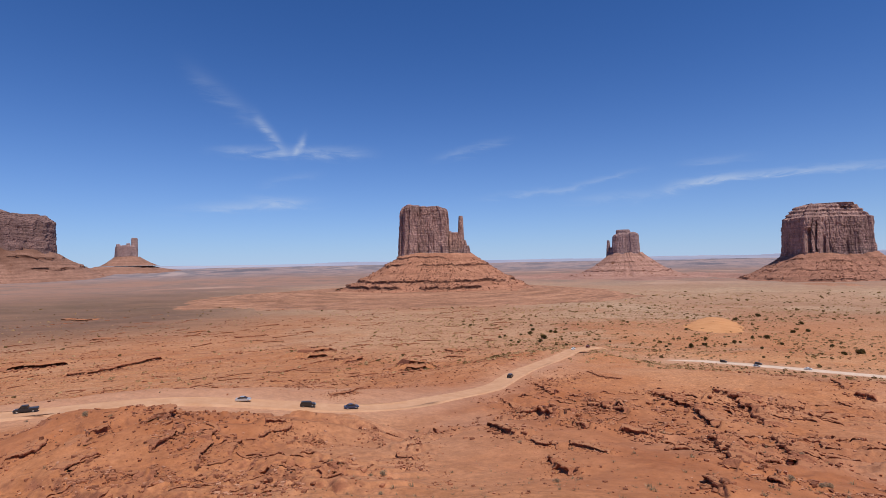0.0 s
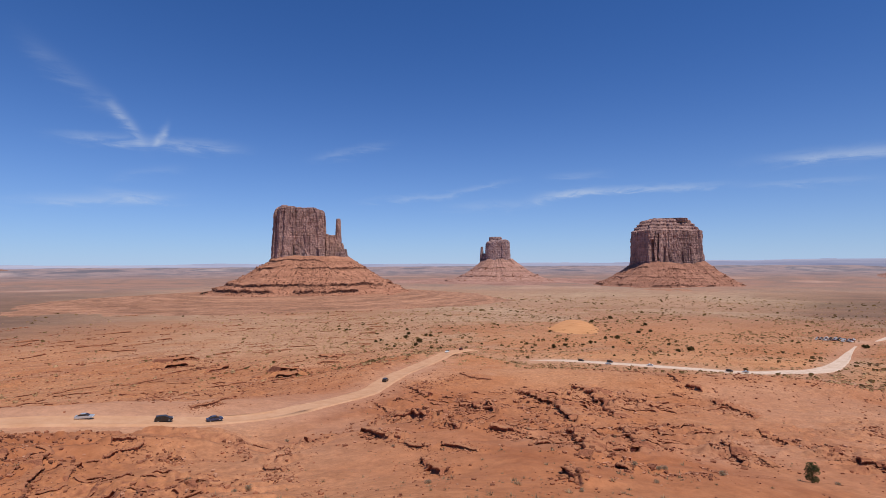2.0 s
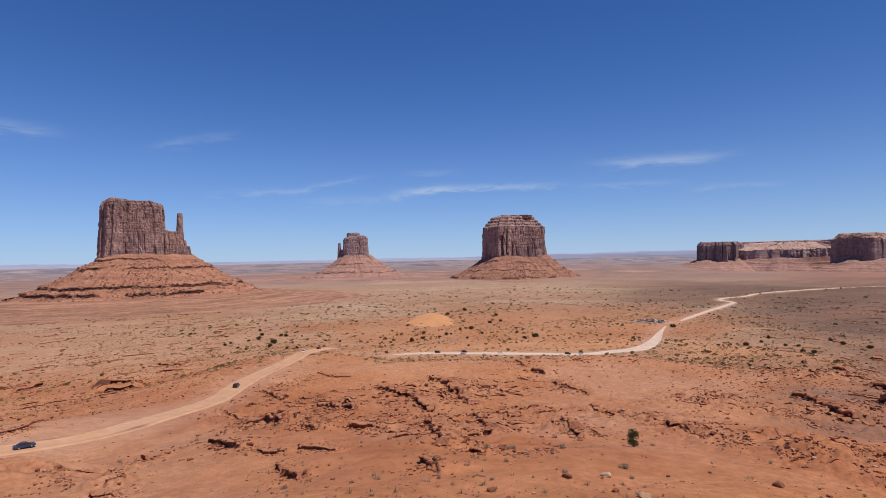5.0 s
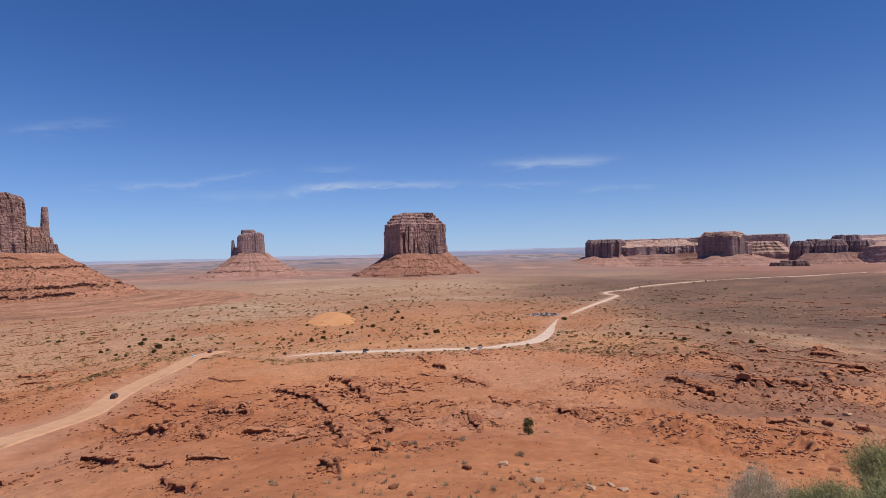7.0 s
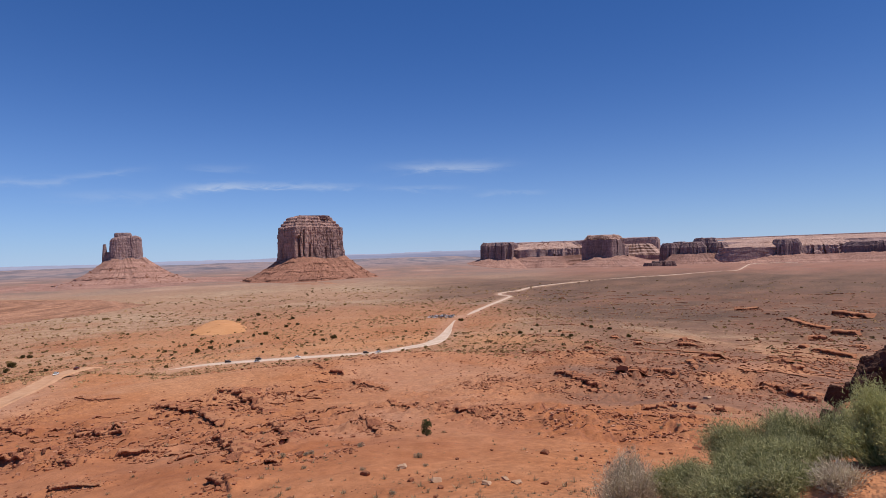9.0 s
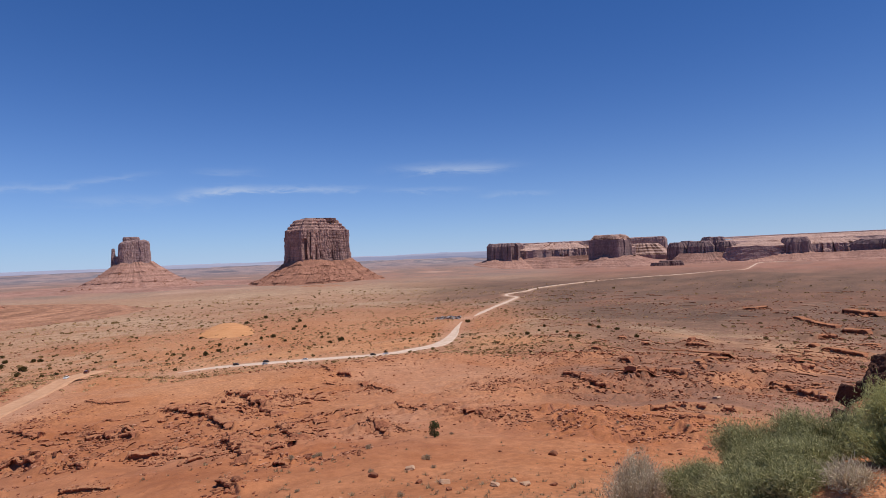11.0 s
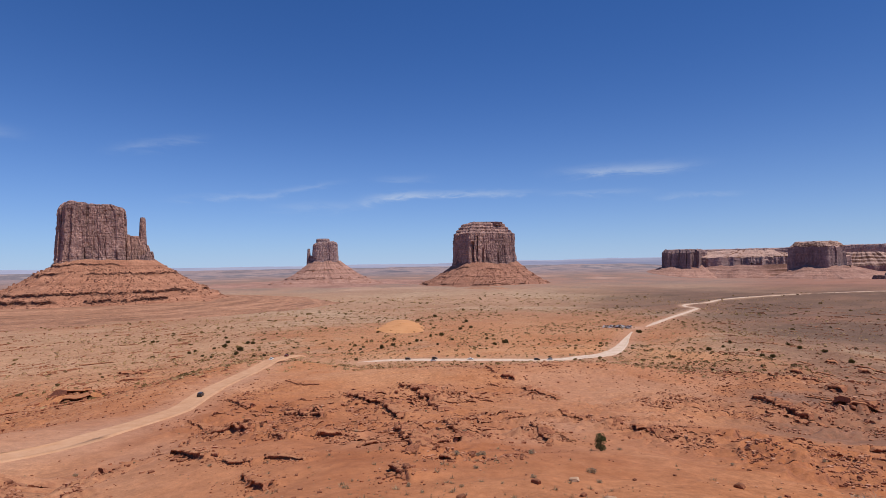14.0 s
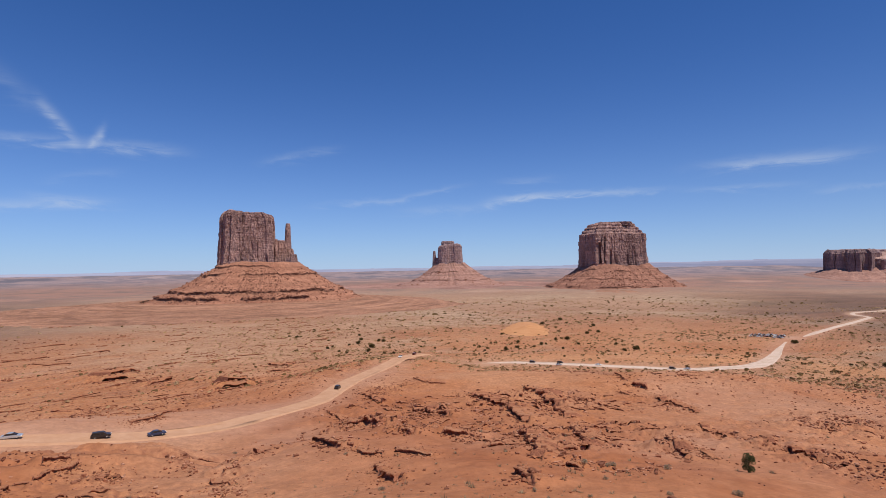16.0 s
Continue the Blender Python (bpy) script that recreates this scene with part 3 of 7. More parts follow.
bed_line([(-110.7, 433.8), (-103.5, 434.2), (-95.1, 437.4)], 6.0)
bed_line([(-26.0, 344.5), (-18.5, 343.8), (-11.0, 345.3)], 4.6)
bed_line([(150.0, 50.5), (153.0, 46.0), (154.0, 42.0)], 2.4)
bed_line([(155.5, 40.0), (156.5, 36.5)], 2.6)
bed_line([(137.0, 52.0), (139.5, 49.0), (140.5, 46.0)], 1.8)


def set_back(r):
    return min(5.0, 2.6 * (r / 440.0) ** 2)


def bed_steps(x, y):
    """How far the ground behind each hard bed stands over the ground before it; the rise begins behind the bed's lip."""
    out = np.zeros(x.shape)
    for p, h in LEDGES:
        lo, hi = p.min(0) - 12 * h - 4, p.max(0) + 12 * h + 4
        m = np.nonzero((x > lo[0]) & (x < hi[0]) & (y > lo[1]) & (y < hi[1]))[0]
        if not len(m):
            continue
        px, py = x[m], y[m]
        wob = 0.35 * h * fbm(px / (1.3 * h), py / (1.3 * h), 3, 17)
        best, val = np.full(len(m), 1e9), np.zeros(len(m))
        n = len(p) - 1
        for k in range(n):
            a, b = p[k], p[k + 1]
            t = b - a
            ln = np.hypot(*t)
            t = t / ln
            o = np.array((t[1], -t[0]))
            if o @ (a + b) < 0:
                o = -o
            u = (px - a[0]) * t[0] + (py - a[1]) * t[1]
            w = (px - a[0]) * o[0] + (py - a[1]) * o[1] + wob
            past = np.where(u < 0, -u, np.where(u > ln, u - ln, 0))
            dist = np.hypot(past, w)
            back = set_back(np.hypot(*p.mean(0)))
            f = smooth(back, back + 0.25 * h + 0.15, w) * np.exp(-np.maximum(w, 0) / (4.5 * h)) * np.exp(-(past / (1.2 * h)) ** 2)
            take = dist < best
            best = np.where(take, dist, best)
            val = np.where(take, f, val)
        out[m] = np.maximum(out[m], 0.85 * h * val)
    return out


def stony(x, y):
    """Where rock breaks through the sand: 0 to about 1."""
    s = ridge(x, y, (-48, 140), (-20, 122), 0.62, 24)
    for a, b, lift, wide in (((-26, 102), (-13, 99), 0.72, 9), ((-8, 112), (-4, 92), 0.6, 8), ((-5, 112), (3, 116), 0.85, 8), ((-3, 110), (2, 120), 0.7, 10), ((10, 150), (33, 120), 1.0, 24), ((16, 190), (36, 215), 1.0, 34),
                             ((8, 190), (14, 240), 0.7, 22), ((34, 230), (52, 190), 0.7, 22), ((38, 330), (60, 320), 0.7, 30), ((56, 210), (80, 240), 1.0, 38), ((62, 330), (90, 380), 1.0, 60),
                             ((64, 110), (84, 120), 0.8, 14), ((-40, 330), (5, 300), 0.7, 45), ((-42, 88), (-13, 78), 1.0, 17), ((22, 100), (33, 92), 0.75, 18), ((30, 300), (44, 290), 0.7, 26), ((50, 128), (70, 116), 0.95, 15), ((36, 150), (50, 140), 0.8, 22)):
        s = np.maximum(s, ridge(x, y, a, b, lift, wide))
    return s


def ground(x, y, zones=False):
    x, y = np.atleast_1d(np.asarray(x, float)).ravel(), np.atleast_1d(np.asarray(y, float)).ravel()
    r = np.hypot(x, y)
    az = np.degrees(np.arctan2(x, y))
    z = profile(r)
    z -= 42 * smooth(50, 58, az) * smooth(2500, 4000, r)
    z += ridge(x, y, (13, 285), (44, 300), 8.5, 45)
    z += ridge(x, y, (56, 330), (78, 300), 6.0, 60)
    z += ridge(x, y, (0, 150), (12, 120), 2.5, 22)
    z += ridge(x, y, (-6, 110), (-3, 165), -3.0, 14)
    z += ridge(x, y, (52, 600), (62, 560), 5.0, 70)
    z += ridge(x, y, (50, 505), (61, 440), 5.0, 26)
    flat = smooth(300, 600, r)
    d = np.full(r.shape, 1e9)
    for line in (NEAR_ROAD, FAR_ROAD):
        m = (r > 110) & (r < 3100)
        dd, zz = near_line(x[m], y[m], line)
        broad = np.exp(-(dd / 55.0) ** 2)
        z[m] += broad * (zz - EYE - z[m])
        d[m] = np.minimum(d[m], dd)
    off = smooth(5.0, 16.0, d)
    z += np.maximum(np.maximum(ridge(x, y, (-33.6, 126), (-28.6, 121), RIDGE_A, 20), ridge(x, y, (-55, 150), (-36, 130), RIDGE_B, 26)), ridge(x, y, (-27, 119), (-12, 121), 7.6, 16)) * smooth(8, 28, d)
    near = smooth(14, 60, r)
    # swells, gullies, beds, pebbly roughness
    rough = fbm(x / 38, y / 38, 5, 3) * 2.2 * near * (1 - 0.55 * flat)
    rough += fbm(x / 9, y / 9, 2, 5) * 0.40 * near * (1 - flat * 0.6)
    rough += fbm(x / 210, y / 210, 4, 8) * 5.0 * smooth(500, 1300, r)
    rocky = stony(x, y)
    bed = smooth(0.15, 0.8, rocky + 0.5 * fbm(x / 30, y / 30, 3, 11)) * near
    rough += bed * (1.1 * scarps(x, y, 15.0, 21, 25) + 0.7 * scarps(x, y, 6.0, 31, -12) + 0.5 * fbm(x / 3.2, y / 3.2, 2, 33) + 0.9 * smooth(0.02, 0.30, fbm(x / 5.0, y / 5.0, 3, 35)) * (0.6 + 0.6 * fbm(x / 1.3, y / 1.3, 2, 36)))
    far_bed = smooth(0.0, 0.25, fbm(x / 160, y / 90, 3, 15)) * smooth(330, 500, r) * (1 - smooth(1000, 1400, r))
    rough += far_bed * 1.2 * scarps(x, y, 30.0, 41, -30)
    z += rough * off - 0.35 * (1 - off)
    z += bed_steps(x, y) * off
    # the lookout's own shoulder: a sandy knoll a few steps away, an outcrop beyond it
    for at_r, drop, azs, els in ((5.0, 0.15, (46, 58, 66, 70, 74.5, 85, 95, 130, 175, 240), (-50, -36, -28, -24, -22, -17.2, -13.5, -9, -20, -52)),
                                 (22.0, 0.03, (76, 82, 84, 86, 90, 100, 130, 175, 230), (-34, -20, -16, -13, -11, -9, -8, -20, -40))):
        e = np.tan(np.radians(np.interp(az % 360, azs, els, left=-60, right=-60)))
        k = e * r - drop * (r - at_r) ** 2 + 0.10 * at_r ** 0.5 * fbm(x / (at_r * 0.25), y / (at_r * 0.25), 4, 77) * (np.abs(r - at_r) < at_r)
        s = 0.03 * at_r
        z = np.where(k > z, k, z) + s * np.log1p(np.exp(-np.minimum(np.abs(k - z) / s, 30)))
    if not zones:
        return z + EYE
    plain = smooth(420, 1300, r)
    scrub = smooth(-0.2, 0.35, fbm(x / 260, y / 260, 4, 51) + 0.3 * fbm(x / 20, y / 20, 4, 61)) * smooth(320, 560, r)
    scrub = np.clip(scrub * 0.9 + 0.45 * smooth(700, 1500, r) + 0.7 * smooth(52, 66, az) * smooth(450, 900, r), 0, 1) * (1 - 0.3 * smooth(2400, 3600, r))
    scrub = scrub * (1 - 0.45 * (1 - smooth(4, 22, az)) * (1 - smooth(900, 1500, r)))
    scrub = scrub * (1 - ridge(x, y, (30, 452), (44, 470), 0.95, 26))
    shale = 0.9 * smooth(-0.12, 0.25, fbm(x / 55, y / 55, 4, 55) + 0.25 * smooth(60, 75, az)) * smooth(54, 66, az + 7 * fbm(x / 40, y / 40, 3, 59)) * smooth(120, 185, r + 30 * fbm(x / 20, y / 20, 3, 58)) * (1 - 0.7 * smooth(600, 900, r))
    shale = np.clip(shale + 0.6 * smooth(0.0, 0.3, fbm(x / 40, y / 40, 3, 57)) * smooth(28, 36, az) * smooth(230, 300, r) * (1 - smooth(380, 430, r)), 0, 1) * off
    pale = smooth(0.12, 0.4, fbm(x / 60, y / 45, 4, 81)) * 0.18 * (1 - smooth(300, 600, r)) + np.exp(-((d - 5) / 9.0) ** 2) * 0.35 * (d < 60)
    pale = pale + ridge(x, y, (47.4, 683), (50.4, 683), 0.9, 12) + ridge(x, y, (-2, 80), (3, 150), 0.16, 22) + ridge(x, y, (-42, 212), (-8, 200), 0.42, 30) + 0.16 * smooth(33, 42, az) * (1 - smooth(54, 62, az)) * smooth(60, 110, r) * (1 - smooth(320, 460, r)) + ridge(x, y, (41, 408), (50, 412), 0.5, 10)
    blown = np.clip(ridge(x, y, (26, 448), (45, 478), 0.95, 24) + ridge(x, y, (48, 500), (60, 440), 0.7, 30), 0, 1) * smooth(-0.5, 0.1, fbm(x / 22, y / 22, 3, 103)) * smooth(3, 9, d)
    heath = smooth(45, 67, az - 7 * (1 - smooth(520, 760, r)) + 9 * smooth(760, 1100, r) + 5 * fbm(x / 150, y / 150, 3, 91)) * smooth(380, 640, r + 120 * fbm(x / 70, y / 70, 4, 93)) * (1 - 0.75 * smooth(1700, 2500, r + 500 * fbm(x / 300, y / 300, 3, 95))) * smooth(4, 14, d)
    heath = np.clip(heath + 0.9 * (1 - smooth(-26, -10, az + 6 * fbm(x / 200, y / 200, 3, 92))) * smooth(550, 1000, r) * (1 - smooth(2400, 3400, r)), 0, 1)
    heath = heath * (1 - blown)
    tufts = smooth(230, 420, r) * (1 - smooth(1500, 2400, r)) * (0.25 + 0.75 * smooth(-0.3, 0.2, fbm(x / 120, y / 120, 3, 97))) * smooth(5, 12, d) * (1 - 0.5 * heath)
    # far and rim grow with distance: where haze tints the soil colour
    return z + EYE, {"blown": blown, "heath": heath, "tufts": tufts, "red": np.clip(ridge(x, y, (8, 185), (35, 100), 0.95, 48) + ridge(x, y, (-46, 130), (-26, 118), 0.7, 26) + 0.5 * fbm(x / 25, y / 25, 4, 99), 0, 0.85) * (1 - smooth(250, 350, r)), "beds_left": (1 - smooth(-2, 14, az)) * smooth(190, 300, r) * (1 - 0.6 * smooth(900, 1500, r)) * smooth(4, 12, d),
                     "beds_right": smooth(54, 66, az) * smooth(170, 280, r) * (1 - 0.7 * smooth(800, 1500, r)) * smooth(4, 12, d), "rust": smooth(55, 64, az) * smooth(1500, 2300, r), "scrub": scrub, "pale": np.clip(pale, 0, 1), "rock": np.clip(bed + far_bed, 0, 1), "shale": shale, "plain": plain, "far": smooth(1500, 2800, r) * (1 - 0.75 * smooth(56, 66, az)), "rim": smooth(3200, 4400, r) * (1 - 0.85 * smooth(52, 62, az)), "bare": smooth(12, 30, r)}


def build_ground():
    fine = np.linspace(-43.0, 96.0, 871)
    azs = np.radians(np.concatenate([fine, np.linspace(98.0, 315.0, 100)]))
    probe = np.geomspace(30, 4880, 4000)
    el = np.degrees(np.arctan2(profile(probe), probe))
    el = np.maximum.accumulate(el)
    el += np.arange(len(el)) * 1e-7
    outer = np.interp(np.linspace(el[0], el[-1], 530), el, probe)
    rs = np.concatenate([[0.01], np.geomspace(0.5, 29, 75), outer])
    x = (rs[:, None] * np.sin(azs)[None]).ravel()
    y = (rs[:, None] * np.cos(azs)[None]).ravel()
    z, zone = ground(x, y, True)
    me = grid_mesh("ground", np.stack([x, y, z], -1), len(rs), len(azs), closed=True)
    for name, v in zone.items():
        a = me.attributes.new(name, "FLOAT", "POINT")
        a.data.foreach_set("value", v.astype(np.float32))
    me.flip_normals()
    shade_smooth(me)
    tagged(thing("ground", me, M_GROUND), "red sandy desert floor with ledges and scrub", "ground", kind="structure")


build_ground()


def build_road(name, line, half, material, label, drift=None):
    """A worn roadway with wheel ruts, windrows and ends that sink into the sand; half gives its half breadth along the way."""
    p = line.copy()
    p[-6:, 2] -= np.linspace(0, 0.35, 6)
    p[:6, 2] -= np.linspace(0.35, 0, 6)
    if drift:
        far = np.hypot(p[:, 0], p[:, 1])
        p[:, 2] -= 1.6 * smooth(drift[0] - 12, drift[0], far) * (1 - smooth(drift[1], drift[1] + 12, far))
    t = np.gradient(p[:, :2], axis=0)
    t /= np.linalg.norm(t, axis=1)[:, None]
    side = np.stack([t[:, 1], -t[:, 0]], -1)
    s = np.cumsum(np.r_[0, np.linalg.norm(np.diff(p[:, :2], axis=0), axis=1)])
    wide = np.interp(np.hypot(p[:, 0], p[:, 1]), *half) if isinstance(half, tuple) else np.full(len(p), half)
    wide = wide * np.minimum(1, 0.15 + np.minimum(np.arange(len(p)), np.arange(len(p))[::-1]) / 8.0)
    if drift:
        wide = wide * (1 - 0.75 * smooth(drift[0] - 115, drift[0] - 10, far) * (1 - smooth(drift[1], drift[1] + 60, far)))
    rows = []
    for k, (o, dz) in enumerate(((-1.25, -0.75), (-1.0, 0.1), (-0.9, 0.02), (-0.45, -0.06), (0, 0.03), (0.45, -0.06), (0.9, 0.02), (1.0, 0.1), (1.25, -0.75))):
        w = wide * o * (1 + 0.22 * fbm(s / 18, s * 0 + k * 3.1, 4, 91))
        xy = p[:, :2] + side * w[:, None]
        rows.append(np.c_[xy, p[:, 2] + dz])
    v = np.stack(rows, 1).reshape(-1, 3)
    me = grid_mesh(name, v, len(p), len(rows))
    shade_smooth(me)
    tagged(thing(name, me, material), label, "road", kind="structure")


build_road("road_near", NEAR_ROAD, 4.0, M_ROAD, "sandy dirt road winding below the lookout")
build_road("road_far", FAR_ROAD, ((418, 440, 465, 510, 570, 900, 1300, 2200), (3.4, 4.6, 6.0, 4.2, 3.2, 3.2, 3.0, 2.4)), M_ROAD_PALE, "pale dusty dirt road across the valley floor", drift=(648, 688))


# ---- buttes and mesas ----
def frame_of(az, r):
    """Centre, the way to the right across the view and the way outwards, at a bearing."""
    a = radians(az)
    return np.array(at(az, r)), np.array((math.cos(a), -math.sin(a))), np.array((math.sin(a), math.cos(a)))


def oval(th, a, b, n):
    return (np.abs(np.cos(th) / a) ** n + np.abs(np.sin(th) / b) ** n) ** (-1.0 / n)


def cliff(name, parent, az, r, half_w, half_d, z0, z1, seed, material, square=3.2, lean=0.05, flute=5.0, lobes=0.06, shift=0.0, top=None, cap=0.10,
          cols=420, rows=70, turn=0.0, label="", ridged=9.0, inset=0.10, bench=None, slope=0.0, fine=1.0, alcoves=()):
    """A sheer fluted rock wall all round, with a stepped rim and a rough top."""
    if r > 3000:
        cols, rows, fine = int(cols * 0.8), max(26, int(rows * 0.75)), 0.45 * fine
    c, e, f = frame_of(az, r)
    e2, f2 = math.cos(radians(turn)) * e + math.sin(radians(turn)) * f, math.cos(radians(turn)) * f - math.sin(radians(turn)) * e
    u = np.linspace(0, 2 * math.pi, cols, endpoint=False)
    th = math.pi / 2 + u + 0.6 * np.sin(u)
    R0 = oval(th, half_w, half_d, square)
    R0 = R0 * (1 + lobes * fbm(np.cos(th) * 3.1 + seed, np.sin(th) * 3.1, 3, seed))
    px, py = np.cos(th) * R0, np.sin(th) * R0
    s = np.concatenate([np.linspace(0, 1 - cap, rows - 14), np.linspace(1 - cap, 1, 15)[1:]])
    S = s[:, None]
    X, Y = np.broadcast_to(px, (len(s), cols)), np.broadcast_to(py, (len(s), cols))
    arc = np.cumsum(np.r_[0, np.hypot(np.diff(px), np.diff(py))])[None, :]
    Z = S * (z1 - z0)
    # rock panels of uneven breadth, set back or forward, split by upright cracks and broken at a few beds
    d = 0.0
    for k, (w, amp) in enumerate(((ridged * 4.6, 1.25), (ridged * 1.6, 0.45), (ridged * 0.55, 0.20))):
        q = arc / w + 2.4 * vnoise(arc / (w * 3.1), Z * 0 + k, seed + 11 + k) + 0.34 * fbm(arc / w * 0.6, Z / w * 0.45, 3, seed + 21 + k)
        tier = np.floor(S * (1.3 + 2.0 * k) + 1.1 * vnoise(arc / (w * 1.1), Z * 0 + 5, seed + 31 + k) + 0.3)
        cell = np.floor(q)
        t = q - cell
        weight = (0.75, 0.45, 0.3)[k]
        shape = weight * lattice(cell.astype(np.int64), tier.astype(np.int64) * 0, seed + 41 + k) + (1 - weight) * lattice(cell.astype(np.int64), tier.astype(np.int64), seed + 41 + k)
        shape = shape + 0.5 * (t - 0.5) * lattice(cell.astype(np.int64), cell.astype(np.int64) * 0 + 7, seed + 61 + k)
        # cracks run up a part of the wall only
        part_way = smooth(-0.15, 0.2, fbm(arc / (w * 0.9), Z / (w * 2.2), 2, seed + 71 + k) + 0.05)
        crack = -1.3 * np.exp(-(np.minimum(t, 1 - t) / (0.03 + 0.03 * k)) ** 2) * smooth(0.1, 0.6, lattice(cell.astype(np.int64), cell.astype(np.int64) * 0 + 3, seed + 51 + k)) * part_way
        d = d + amp * (shape + crack) * (fine if k else 1)
    d = flute * 0.8 * d + fine * flute * 0.42 * fbm((X - Y) / (ridged * 0.9), Z / (ridged * 2.2), 5, seed + 3, 0.6)
    d = d + fine * flute * 0.30 * fbm(arc / (ridged * 0.5), Z / (ridged * 1.0), 4, seed + 13, 0.65)
    # thin beds at the foot and under the rim
    beds = 0.55 * (1 - smooth(0.04, 0.16, S + 0.03 * fbm(arc / (ridged * 3), Z * 0, 2, seed + 16)))
    d = d + fine * flute * (0.10 + beds) * np.sign(fbm(arc / (ridged * 9), Z / (ridged * 0.42), 2, seed + 8)) * np.abs(fbm(arc / (ridged * 6), Z / (ridged * 0.3), 2, seed + 9)) ** 0.5
    # hollows where slabs have fallen out of the wall: place along it, half breadth, depth, height up to which they reach
    for place, half, deep, reach in alcoves:
        d = d - deep * np.exp(-((X - place + 4 * fbm(Z / 30, Z * 0 + place, 2, seed)) / half) ** 4) * (Y < 0) * (1 - smooth(reach - 0.06, reach, S + 0.03 * fbm(X / 9, Z / 40, 2, seed + 2)))
    d = d * (1 - min(1.0, 1.25 * slope) * np.clip((S - (1 - cap)) / (0.25 * cap), 0, 1))
    foot = 1 + lean * (1 - S) + 0.05 * np.exp(-S / 0.07)
    over = np.clip((S - (1 - cap)) / cap, 0, 1)
    steps = np.floor(over * 3.999) / 4 + 0.25 * smooth(0.6, 1.0, over * 4 - np.floor(over * 3.999))
    steps = steps * (1 - slope) + over * slope
    rim = steps * inset * (1 + (0.15 if slope else 0.5) * fbm(X / (ridged * 2), Y / (ridged * 2), 3, seed + 6)) * np.hypot(X, Y)
    R = np.hypot(X, Y) * foot + d - rim
    ux, uy = np.cos(th) * R, np.sin(th) * R
    hi = np.full(ux.shape, float(z1)) if top is None else np.interp(ux, [p[0] for p in top], [p[1] for p in top])
    hi = hi + (0.05 if r > 3000 else 0.02) * (z1 - z0) * fbm(ux / (ridged * 2), uy / (ridged * 2), 4, seed + 5)
    z = z0 + (hi - z0) * S
    rings_x, rings_y, rings_z = [ux], [uy], [z]
    for q in (0.93, 0.8, 0.6, 0.35, 0.08):
        tx, ty = ux[-1] * q, uy[-1] * q
        th_z = np.full(cols, float(z1)) if top is None else np.interp(tx, [p[0] for p in top], [p[1] for p in top])
        rings_x.append(tx[None]), rings_y.append(ty[None])
        rings_z.append((th_z + 0.025 * (z1 - z0) * fbm(tx / 14, ty / 14, 3, seed + 7) + 0.01 * (z1 - z0))[None])
    ux, uy, z = np.vstack(rings_x), np.vstack(rings_y), np.vstack(rings_z)
    ux = ux + shift
    P = np.stack([c[0] + ux * e2[0] + uy * f2[0], c[1] + ux * e2[1] + uy * f2[1], z + EYE], -1)
    me = grid_mesh(name, P.reshape(-1, 3), P.shape[0], cols, closed=True)
    shade_smooth(me, False)
    ob = thing(name, me, material, parent, label)
    if bench:
        me.materials.append(bench)
        me.polygons.foreach_set("material_index", (np.arange(len(me.polygons)) // cols >= rows - 15).astype(np.int32))
    return ob


BOX = np.array([(i, j, k) for i in (-1, 1) for j in (-1, 1) for k in (-1, 1)], float) * 0.5
BOX_FACES = np.array([(0, 1, 3), (0, 3, 2), (4, 6, 7), (4, 7, 5), (0, 4, 5), (0, 5, 1), (2, 3, 7), (2, 7, 6), (0, 2, 6), (0, 6, 4), (1, 5, 7), (1, 7, 3)])


